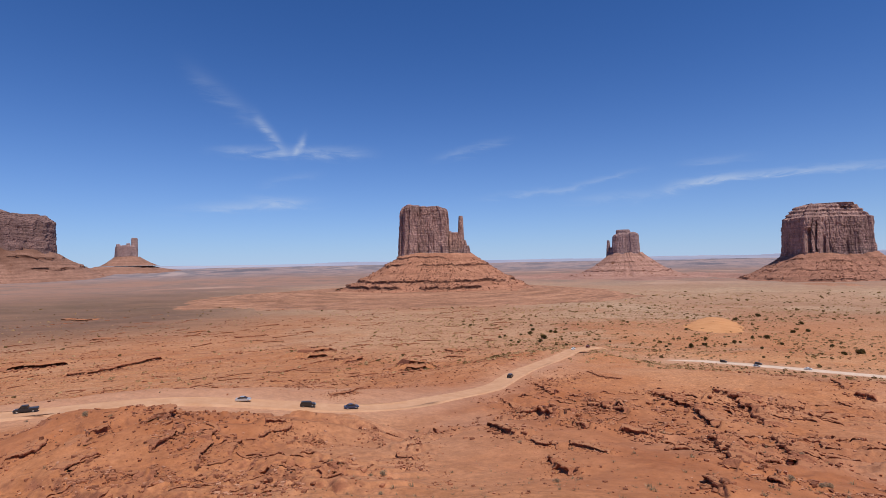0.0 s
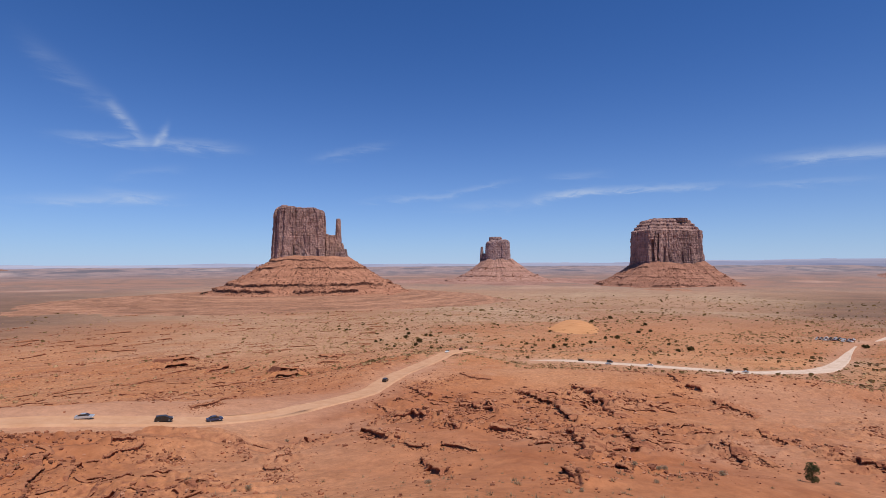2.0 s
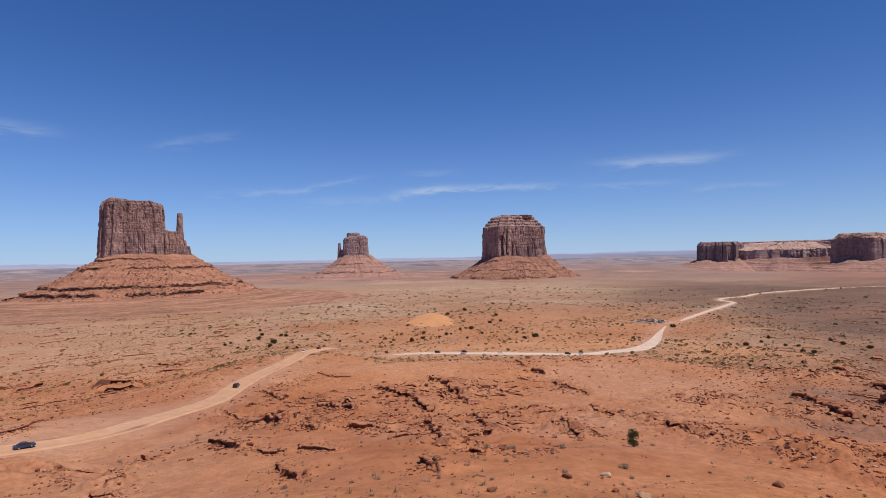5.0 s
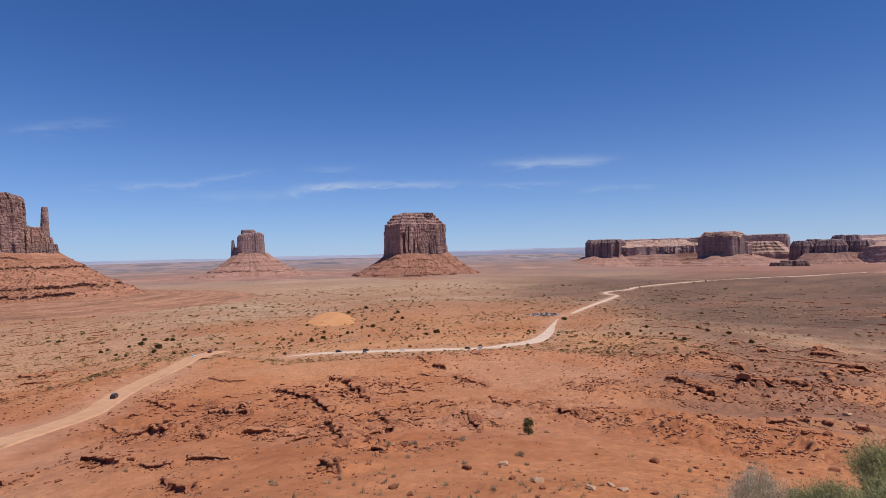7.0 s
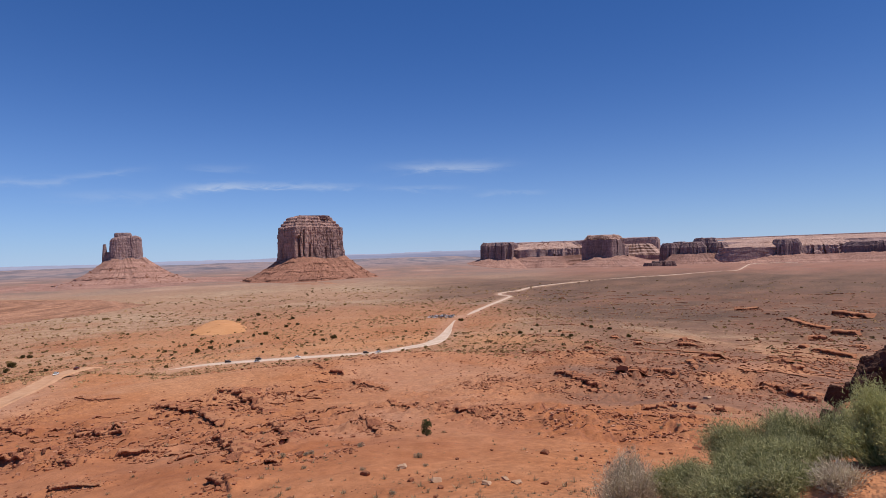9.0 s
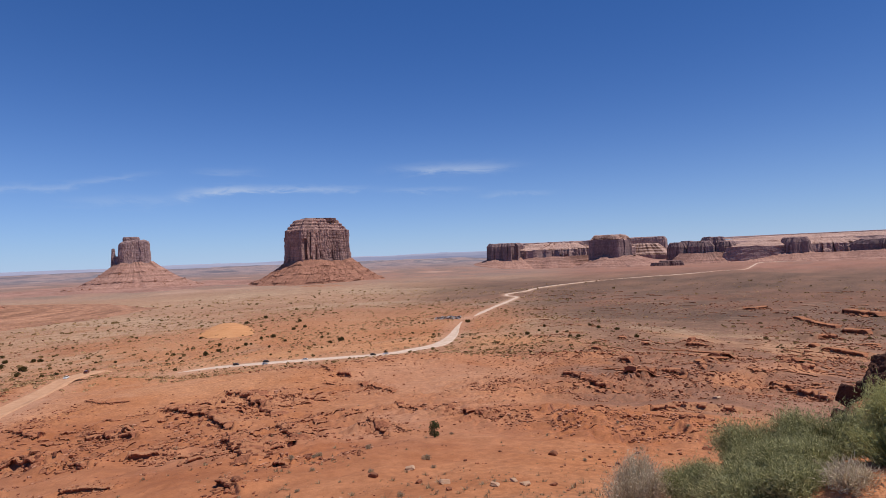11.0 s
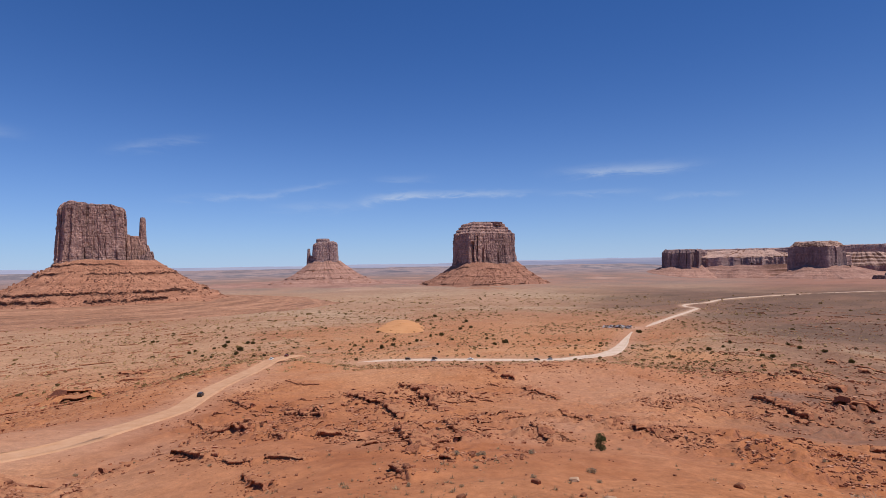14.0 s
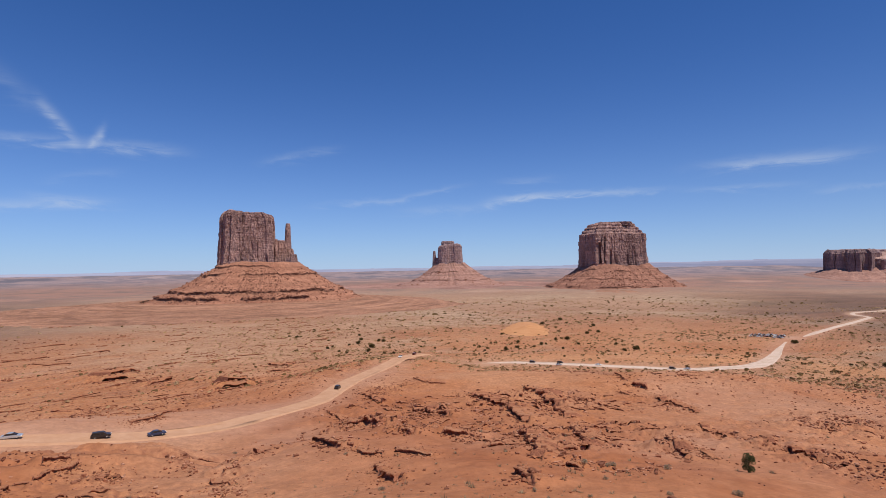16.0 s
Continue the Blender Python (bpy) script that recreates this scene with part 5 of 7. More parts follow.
def ledge_ribbon(p, h, rng, step=0.10, stepped=False):
    """A hard bed that breaks out of the slope: a jointed lip with a rough front over a hollow washed out beneath it. Returns points and triangles."""
    seg = np.r_[0, np.cumsum(np.hypot(*np.diff(p, axis=0).T))]
    total = seg[-1]
    n = max(8, int(total / (step * h)) + 1)
    s = np.linspace(0, total, n)
    q = np.stack([np.interp(s, seg, p[:, 0]), np.interp(s, seg, p[:, 1])], -1)
    for _ in range(max(2, int(0.35 / step))):
        q[1:-1] = (q[:-2] + 2 * q[1:-1] + q[2:]) / 4
    t = np.gradient(q, axis=0)
    t /= np.linalg.norm(t, axis=1)[:, None] + 1e-9
    o = np.stack([t[:, 1], -t[:, 0]], -1)
    o *= -np.sign((o * q).sum())
    seed = int(rng.integers(1, 9999))
    q = q + o * (0.55 * h * fbm(s / (2.6 * h), s * 0, 3, seed))[:, None]
    # joints: each block juts or stands back, thick or thin, and some have dropped out
    cell = np.floor(s / (0.75 * h) + 1.6 * vnoise(s / (2.3 * h), s * 0, seed + 1)).astype(np.int64)
    jut = 0.24 * lattice(cell, cell * 0, seed + 2) + 0.10 * fbm(s / (0.25 * h), s * 0, 2, seed + 3)
    thick = 0.34 + 0.14 * lattice(cell, cell * 0 + 1, seed + 4) + 0.05 * vnoise(s / (0.2 * h), s * 0, seed + 6)
    gone = smooth(0.45, 0.7, lattice(cell, cell * 0 + 2, seed + 5))
    fade = np.minimum(1, np.minimum(s, total - s) / (0.55 * h) + 0.12)
    hh = h * (0.72 + 0.35 * fbm(s / (3.5 * h), s * 0, 2, seed + 7)) * fade
    behind = set_back(np.hypot(*q.mean(0))) / h if stepped else 0.0
    back = q - o * ((0.9 + 1.6 * behind) * h)
    front = q + o * ((0.75 + 0.6 * behind) * h)
    zb, zf = ground(back[:, 0], back[:, 1]), ground(front[:, 0], front[:, 1])
    zt = np.maximum(zb + 0.04 * h, zf + 0.55 * hh) + 0.05 * h * fbm(s / (0.5 * h), s * 0, 2, seed + 8)
    zt = zf + (zt - zf) * fade
    under = float(smooth(3.4, 4.4, h)) if stepped and q[:, 0].mean() < 30 else 0.0
    jut = jut - 0.35 * gone * (1 - under) + 0.45 * under
    thick = thick * (1 - 0.5 * under)
    sec = [(-2.2 - 2.0 * behind + 0 * s, zb - 0.35 * h), (-1.0 - 1.2 * behind + 0.3 * jut, zt - 0.03 * h), (0.12 + jut, zt + 0.03 * h), (0.24 + jut, zt - 0.3 * thick * hh), (0.18 + jut + 0.04 * np.sin(9 * s / h), zt - thick * hh),
           (-0.22 - 0.5 * under + 0.3 * jut, zt - (thick + 0.10) * hh), (-0.30 - 0.5 * under + 0.2 * jut, zf - 0.25 * h)]
    v = np.stack([np.c_[q + o * (w * h)[:, None], z] for w, z in sec], 1)
    m = len(sec)
    i, j = np.arange(n - 1)[:, None] * m, np.arange(m - 1)[None]
    a, b, c, d = i + j, i + j + 1, i + m + j + 1, i + m + j
    turned = (np.cross(t[n // 2], o[n // 2]) > 0)
    tris = np.concatenate([np.stack([a, b, c], -1).reshape(-1, 3), np.stack([a, c, d], -1).reshape(-1, 3)])
    return v.reshape(-1, 3), tris if turned else tris[:, ::-1], (q, o, s, zf)


def rock_ledge(p, h):
    """One ledge: its jointed bed, and the blocks that have dropped from it."""
    rng = np.random.default_rng(int(abs(p[0][0] * 13 + p[0][1] * 7)) % 100000)
    h = min(h, float(np.hypot(*np.diff(p, axis=0).T).sum()) / 2.3)
    ob = new("rock_ledge")
    tagged(ob, "broken dark red rock ledge with an undercut face", "rock ledge", "ledges on the slopes")
    v, tris, (q, o, s, zf) = ledge_ribbon(p, h, rng, stepped=True)
    thing("bed", tri_mesh("bed", v, tris), M_LEDGE, ob)
    count = int(3 + s[-1] / (0.6 * h))
    k = rng.integers(0, len(s), count)
    size = h * np.exp(rng.normal(-1.35, 0.45, count)).clip(0.10, 0.5)
    out = 0.15 + np.abs(rng.normal(0.0, 0.75, count))
    c = q[k] + o[k] * (h * out)[:, None]
    zs = ground(c[:, 0], c[:, 1])
    for i in range(count):
        kind = "block" if size[i] > 0.3 * h else "boulder"
        b = new(kind, (BLOCKS if kind == "block" else PEBBLES)[rng.integers(7)])
        b.parent = ob
        b.matrix_local = pose(c[i, 0], c[i, 1], float(zs[i]) + 0.15 * size[i], rng.normal() * 14, rng.normal() * 14, rng.uniform(0, 360)) @ Matrix.Diagonal((size[i] * rng.uniform(1.0, 1.7), size[i], size[i] * rng.uniform(0.45, 0.8), 1))


for line, high in LEDGES:
    rock_ledge(line, high)


def minor_ledges():
    """The short broken ledges between the large ones, past counting: they follow the strike of the beds where rock shows through the sand."""
    rng = np.random.default_rng(23)
    verts, tris, count = [], [], 0
    az = np.where(rng.uniform(0, 1, 9000) < 0.35, rng.uniform(4, 35, 9000), rng.uniform(-46, 93, 9000))
    r = 52 * (520 / 52) ** rng.uniform(0, 1, az.size)
    x, y = r * np.sin(np.radians(az)), r * np.cos(np.radians(az))
    dens = smooth(0.45, 1.0, stony(x, y) + 0.45 * fbm(x / 14, y / 14, 3, 501))
    road = np.minimum(near_line(x, y, NEAR_ROAD)[0], near_line(x, y, FAR_ROAD)[0]) > 14
    crest = (az > -28) & (az < -8) & (r > 110) & (r < 135)
    keep = np.nonzero((rng.uniform(0, 1, az.size) < dens * 0.6) & road & ~crest)[0][:820]
    for k in keep:
        h = (0.20 + 0.42 * rng.uniform() ** 2) * (0.65 + r[k] / 250) * (1.3 if 4 < az[k] < 40 else 1.0)
        strike = math.radians(-az[k] + 32 * float(fbm(x[k] / 45, y[k] / 45, 2, 511)[()] * 1.8) + rng.normal() * 14 + (28 if -10 < az[k] < 50 else -20 if az[k] <= -10 else 10))
        n = rng.integers(2, 5)
        p = [np.array((x[k], y[k]))]
        for _ in range(n):
            strike += rng.normal() * 0.35
            p.append(p[-1] + np.array((math.cos(strike), math.sin(strike))) * h * rng.uniform(1.2, 2.6))
        v, t, _ = ledge_ribbon(np.array(p), h, rng, 0.2)
        verts.append(v)
        tris.append(t + count)
        count += len(v)
    az = np.concatenate([rng.uniform(-43, 7, 900), rng.uniform(54, 93, 900)])
    r = 215 * (760 / 215) ** rng.uniform(0, 1, az.size)
    x, y = r * np.sin(np.radians(az)), r * np.cos(np.radians(az))
    road = np.minimum(near_line(x, y, NEAR_ROAD)[0], near_line(x, y, FAR_ROAD)[0]) > 26
    keep = np.nonzero((fbm(x / 70, y / 45, 3, 521) > 0.0) & road & ((az < 10) | (r < 480)) & (rng.uniform(0, 1, az.size) < 0.6))[0]
    for k in keep[::2][:230]:
        h = (0.45 + 0.8 * rng.uniform() ** 1.6) * (0.5 + r[k] / 420)
        strike = math.radians(-az[k] + rng.normal() * 9 + (14 if az[k] < 10 else -24))
        p = [np.array((x[k], y[k]))]
        for _ in range(rng.integers(2, 7)):
            strike += rng.normal() * 0.22
            p.append(p[-1] + np.array((math.cos(strike), math.sin(strike))) * h * rng.uniform(1.5, 4.5))
        v, t, _ = ledge_ribbon(np.array(p), h, rng, 0.28)
        verts.append(v)
        tris.append(t + count)
        count += len(v)
    tagged(thing("broken_ledges", tri_mesh("broken_ledges", np.vstack(verts), np.vstack(tris)), M_LEDGE), "short broken red rock ledges on the sandy slopes", "rock ledge", kind="stuff")


minor_ledges()


SHRUBS = [
    (88.5, 498.2, 5.8), (55.4, 540.4, 3.7), (63.0, 511.4, 3.1), (89.8, 568.0, 6.1), (104.2, 649.0, 5.0), (114.1, 579.3, 4.9), (97.2, 470.0, 3.3),
    (194.4, 485.2, 4.0), (186.9, 454.9, 3.0), (208.9, 456.2, 6.5), (242.3, 500.0, 4.6), (257.4, 479.7, 5.0), (243.4, 467.3, 3.6), (262.7, 479.3, 3.3),
    (301.7, 504.8, 6.3), (257.8, 437.9, 3.5), (292.8, 468.1, 4.2), (353.6, 546.4, 5.4), (380.0, 562.6, 5.2), (418.6, 631.0, 6.9), (322.5, 448.3, 5.0),
    (302.8, 409.3, 3.9), (318.6, 413.1, 6.7), (372.3, 689.4, 7.7), (434.3, 745.9, 9.2), (262.0, 584.3, 3.9), (411.4, 264.1, 5.2), (412.0, 279.6, 3.4),
    (392.2, 274.6, 2.9),
]
SHRUBS_1 = [
    (460.2, 275.1, 4.5), (441.6, 270.2, 3.5), (433.0, 246.3, 3.8), (438.3, 239.0, 3.8), (411.5, 221.7, 4.3), (414.6, 215.9, 4.6), (396.5, 209.7, 3.4),
    (471.5, 224.5, 5.2), (472.6, 206.5, 4.3), (447.5, 178.8, 4.4), (480.8, 237.5, 4.1), (369.7, 199.4, 2.6), (96.2, 522.5, 6.9), (97.8, 598.3, 5.1),
    (61.4, 548.8, 3.8), (67.5, 494.3, 3.4), (78.5, 554.6, 3.4), (118.3, 574.8, 4.9), (100.7, 446.3, 3.5), (151.0, 491.6, 3.5), (141.5, 507.7, 2.8),
    (32.5, 665.9, 4.6), (234.7, 397.5, 2.6), (225.2, 467.0, 5.1), (288.0, 504.6, 4.9), (321.3, 415.0, 5.2), (302.1, 405.9, 3.5), (489.0, 395.3, 7.2),
    (283.7, 180.2, 2.0),
]
SAGES = [
    (47.2, 68.3, 1.1), (54.2, 63.9, 1.4), (54.8, 52.5, 1.5), (41.1, 59.9, 0.9), (51.1, 47.6, 0.8), (29.2, 56.5, 0.9), (41.9, 66.1, 1.2),
    (29.1, 53.2, 0.6), (33.8, 52.2, 0.7), (91.9, 53.4, 0.7), (85.0, 50.9, 0.8), (73.2, 63.7, 0.9), (37.5, 39.5, 1.0), (44.4, 52.1, 0.9),
    (67.6, 34.7, 0.9), (77.0, 34.7, 0.8), (105.6, 36.4, 1.0),
]
SAGES_1 = [
    (107.5, 33.6, 1.1), (104.3, 53.6, 0.8), (103.6, 45.8, 0.9), (241.5, 126.7, 1.3), (655.7, 181.6, 1.5), (-8.6, 73.5, 1.3), (-10.2, 71.4, 0.8),
    (-7.1, 130.0, 1.2), (12.3, 91.4, 0.8), (-67.3, 100.7, 1.8), (-102.8, 132.2, 1.0), (48.2, 68.5, 1.2), (78.4, 140.6, 1.0), (58.4, 89.2, 1.2),
    (-7.5, 61.1, 0.8), (13.0, 65.0, 1.0), (45.7, 86.2, 0.9),
]
BOULDERS = [
    (67.9, 39.8, 1.9), (48.5, 49.3, 1.5), (42.5, 49.4, 1.3), (43.5, 39.0, 1.6), (43.4, 42.8, 0.9), (41.5, 36.6, 0.9), (90.5, 25.5, 1.7),
    (47.4, 31.1, 1.3), (45.1, 33.4, 1.2), (47.6, 32.7, 1.1), (114.8, 37.0, 1.6), (118.1, 34.4, 1.8), (147.7, 36.7, 1.6), (117.6, 41.6, 1.1),
    (171.2, 29.0, 1.4), (179.6, 47.6, 2.8), (83.5, 27.3, 0.8), (82.0, 28.3, 0.7), (79.4, 32.2, 0.8), (50.7, 29.8, 0.9), (52.4, 64.0, 0.6),
]
BOULDERS_1 = [
    (74.1, 78.1, 0.8), (68.0, 75.6, 1.2), (116.5, 36.3, 1.5), (30.2, 61.3, 1.0), (45.0, 69.3, 0.6), (46.2, 68.1, 0.6), (31.7, 49.0, 1.2),
    (30.3, 43.9, 1.0), (-65.6, 90.4, 0.8), (-49.5, 77.7, 1.0), (-41.7, 83.2, 0.9), (-39.7, 76.0, 1.0), (-30.5, 66.2, 1.1), (42.8, 79.3, 1.1),
    (49.6, 87.6, 1.0), (31.8, 62.0, 1.2), (66.4, 108.2, 1.0), (-22.8, 98.8, 0.8), (-16.9, 84.8, 0.7), (-17.0, 68.6, 0.9),
]

for k, (x, y, size) in enumerate(BOULDERS + BOULDERS_1):
    b = new("boulder", ROCKS[k % len(ROCKS)])
    pale = k in (1, 3, 7, 8, 9, 15)
    if pale:
        b.data = b.data.copy()
        b.data.materials.clear()
        b.data.materials.append(M_PALE_ROCK)
    wide = 1.0 + 0.5 * ((k * 7) % 5) / 5
    b.matrix_world = pose(x, y, float(ground(x, y)[0]) + size * 0.14, 6 * ((k % 5) - 2), 5 * ((k % 3) - 1), 47 * k) @ Matrix.Diagonal((size * wide, size, size * (0.5 if pale else 0.95), 1))
    tagged(b, "pale flat sandstone block lying on red sand" if pale else "dark red angular boulder lying on red sand", "boulder", "boulders on the terrace")


def scatter_rocks():
    """Rubble too small and too much to count."""
    rng = np.random.default_rng(5)
    az = rng.uniform(-43, 95, 700000)
    r = 38 * (900 / 38) ** rng.uniform(0, 1, az.size) ** 0.85
    x, y = r * np.sin(np.radians(az)), r * np.cos(np.radians(az))
    dens = 5.4 * smooth(0.30, 0.85, stony(x, y) + 0.3 * fbm(x / 13, y / 13, 3, 301)) * smooth(-0.02, 0.32, fbm(x / (2.5 + r / 40), y / (2.5 + r / 40), 3, 305)) + 0.005 + 0.16 * (1 - smooth(110, 200, r)) * smooth(0.05, 0.4, fbm(x / 6, y / 6, 3, 331)) + 1.5 * (1 - smooth(2, 18, az)) * smooth(185, 230, r) * smooth(-0.25, 0.15, fbm(x / 45, y / 30, 3, 321)) + 1.5 * smooth(48, 60, az) * smooth(110, 160, r) * smooth(-0.3, 0.2, fbm(x / 40, y / 40, 3, 341)) + 0.9 * smooth(26, 36, az) * smooth(235, 275, r) * (1 - smooth(375, 405, r)) + 0.22 * smooth(0.3, 0.5, fbm(x / 9, y / 9, 3, 311))
    keep = rng.uniform(0, 1, az.size) < dens * 0.085
    x, y, r = x[keep], y[keep], r[keep]
    fallen = [np.zeros(len(x))]
    for p, h in LEDGES:
        # stones broken off the hard beds lie before and behind them
        long = np.hypot(*np.diff(p, axis=0).T).sum()
        k = int(40 + 15.0 * long / h)
        f = rng.uniform(0, len(p) - 1.001, k)
        i = f.astype(int)
        c = p[i] + (p[i + 1] - p[i]) * (f - i)[:, None] + rng.normal(size=(k, 2)) * h * np.abs(rng.normal(1.6, 1.6, (k, 1)))
        x, y, r = np.r_[x, c[:, 0]], np.r_[y, c[:, 1]], np.r_[r, np.hypot(c[:, 0], c[:, 1])]
        fallen.append(np.full(k, h))
    fallen = np.concatenate(fallen)
    off = np.minimum(near_line(x, y, NEAR_ROAD)[0], near_line(x, y, FAR_ROAD)[0]) > 6.5
    fallen = fallen[off]
    x, y, r = x[off], y[off], r[off]
    n = len(x)
    size = np.clip(np.exp(rng.normal(-1.25, 0.65, n)), 0.08, 0.85) * (0.6 + r / 260) * np.where(stony(x, y) > 0.45, 0.8, 0.65)
    size = np.where(fallen > 0, fallen * np.exp(rng.normal(-1.85, 0.55, n)).clip(0.06, 0.6), size)
    corner = np.array([(i, j, k) for i in (-1, 1) for j in (-1, 1) for k in (-1, 1)], float) * 0.5
    v = corner[None] * (1 + rng.uniform(-0.45, 0.25, (n, 8, 3))) * np.stack([np.ones(n), rng.uniform(0.5, 1, n), rng.uniform(0.35, 0.75, n)], -1)[:, None]
    a = rng.uniform(0, 6.283, n)
    ca, sa = np.cos(a)[:, None], np.sin(a)[:, None]
    v = np.stack([v[..., 0] * ca - v[..., 1] * sa, v[..., 0] * sa + v[..., 1] * ca, v[..., 2]], -1) * size[:, None, None]
    z = ground(x, y)
    v += np.stack([x, y, z + size * 0.12], -1)[:, None]
    faces = np.array([(0, 1, 3), (0, 3, 2), (4, 6, 7), (4, 7, 5), (0, 4, 5), (0, 5, 1), (2, 3, 7), (2, 7, 6), (0, 2, 6), (0, 6, 4), (1, 5, 7), (1, 7, 3)])
    tris = (faces[None] + 8 * np.arange(n)[:, None, None]).reshape(-1, 3)
    me = tri_mesh("rubble", v.reshape(-1, 3), tris)
    m, nt, b = nodes("rubble_rock")
    geo = nt.nodes.new("ShaderNodeNewGeometry")
    col = ramp(nt, geo.outputs["Random Per Island"], [(0.0, (0.165, 0.062, 0.036)), (0.75, (0.38, 0.152, 0.080)), (1.0, (0.48, 0.25, 0.155))])
    nt.links.new(col, b.inputs["Base Color"])
    tagged(thing("rubble", me, m), "scattered broken red stones on the slopes", "rubble", kind="stuff")


scatter_rocks()


# ---- plants ----
def mat_leaf(name, a, c):
    m, nt, b = nodes(name, 0.8)
    geo = nt.nodes.new("ShaderNodeNewGeometry")
    col = ramp(nt, geo.outputs["Random Per Island"], [(0.0, a), (1.0, c)])
    nt.links.new(col, b.inputs["Base Color"])
    thin = nt.nodes.new("ShaderNodeBsdfTranslucent")
    nt.links.new(col, thin.inputs["Color"])
    both = nt.nodes.new("ShaderNodeMixShader")
    both.inputs[0].default_value = 0.4
    nt.links.new(b.outputs[0], both.inputs[1])
    nt.links.new(thin.outputs[0], both.inputs[2])
    nt.links.new(both.outputs[0], nt.nodes["Material Output"].inputs["Surface"])
    return m


M_JUNIPER = mat_leaf("juniper_green", (0.045, 0.060, 0.022), (0.115, 0.130, 0.050))
M_SHRUB = mat_leaf("dusty_olive_leaf", (0.12, 0.074, 0.028), (0.27, 0.165, 0.068))
M_SHRUB_DARK = mat_leaf("dark_olive_leaf", (0.085, 0.060, 0.022), (0.19, 0.135, 0.052))
M_SAGE = mat_leaf("grey_sage_leaf", (0.36, 0.216, 0.104), (0.60, 0.39, 0.21))
M_SAGE_GREY = mat_leaf("silver_sage_leaf", (0.26, 0.195, 0.120), (0.54, 0.42, 0.29))
M_SAGE_GREEN = mat_leaf("grey_green_leaf", (0.135, 0.138, 0.055), (0.60, 0.56, 0.29))
M_GREEN = mat_leaf("bright_green_leaf", (0.30, 0.29, 0.105), (0.58, 0.55, 0.26))
M_DRY = mat_leaf("dry_straw", (0.40, 0.31, 0.20), (0.74, 0.63, 0.47))
M_TUFT = mat_leaf("dry_grey_tuft", (0.22, 0.15, 0.085), (0.46, 0.34, 0.21))
M_BARK = mat_plain("grey_bark", (0.12, 0.085, 0.06), (0.24, 0.18, 0.13), 6.0)


def leaf_cloud(name, centres, radii, per, leaf, rng, material, up_bias=0.2):
    """Many small leaf sprigs round the given clump centres."""
    c = np.repeat(np.asarray(centres, float), per, axis=0)
    rad = np.repeat(np.asarray(radii, float), per)[:, None]
    d = rng.normal(size=c.shape)
    d /= np.linalg.norm(d, axis=1)[:, None]
    p = c + d * rad * rng.uniform(0.45, 1.0, (len(c), 1)) ** 0.5
    t = d + rng.normal(size=d.shape) * 0.6
    t[:, 2] += up_bias
    t /= np.linalg.norm(t, axis=1)[:, None]
    s = np.cross(t, rng.normal(size=t.shape))
    s /= np.linalg.norm(s, axis=1)[:, None]
    ln = leaf * rng.uniform(0.6, 1.4, (len(c), 1))
    v = np.stack([p - s * ln * 0.30, p + t * ln * 0.5 + s * ln * 0.1, p + t * ln, p + s * ln * 0.30], 1)
    k = 4 * np.arange(len(c))[:, None]
    tris = np.concatenate([k + np.array([[0, 3, 1]]), k + np.array([[3, 2, 1]])], 1).reshape(-1, 3)
    me = tri_mesh(name, v.reshape(-1, 3), tris)
    me.materials.append(material)
    return me


def stem_mesh(name, paths):
    """Tapered limbs: (points, first radius, last radius) each."""
    bm = bmesh.new()
    for pts, r0, r1 in paths:
        rings = []
        for k, q in enumerate(pts):
            rr = r0 + (r1 - r0) * k / (len(pts) - 1)
            rings.append([bm.verts.new(Vector(q) + Vector((rr * math.cos(a), rr * math.sin(a), 0))) for a in np.linspace(0, 2 * math.pi, 6, endpoint=False)])
        for a, b in zip(rings, rings[1:]):
            for k in range(6):
                bm.faces.new((a[k], a[(k + 1) % 6], b[(k + 1) % 6], b[k]))
        bm.faces.new(rings[-1])
    me = bpy.data.meshes.new(name)
    bm.to_mesh(me)
    bm.free()
    me.materials.append(M_BARK)
    return me


def shrub_kind(seed, material, leaf, lumps, per, spread=0.42, tall=0.62):
    """One bush a metre wide: crown and stems."""
    rng = np.random.default_rng(seed)
    centres, radii, limbs = [], [], []
    for k in range(lumps):
        a, q = rng.uniform(0, 6.283), rng.uniform(0.1, 1) ** 0.6
        c = (spread * 0.75 * q * math.cos(a), spread * 0.75 * q * math.sin(a), tall * rng.uniform(0.30, 0.72) * (1.15 - 0.5 * q))
        centres.append(c)
        radii.append(rng.uniform(0.13, 0.22))
        limbs.append(([(0, 0, -0.15), (c[0] * 0.4, c[1] * 0.4, c[2] * 0.5), c], 0.022, 0.008))
    return leaf_cloud("crown", centres, radii, per, leaf, rng, material), stem_mesh("stem", limbs)


def plant(name, kind, x, y, size, turn, label, category, group="", sink=0.0, tall=1.0):
    ob = new(name)
    ob.matrix_world = pose(x, y, float(ground(x, y)[0]) - sink, 0, 0, turn) @ Matrix.Diagonal((size, size, size * tall, 1))
    for nm, me in zip(("crown", "stem"), kind):
        c = new(nm, me)
        c.parent = ob
    return tagged(ob, label, category, group)


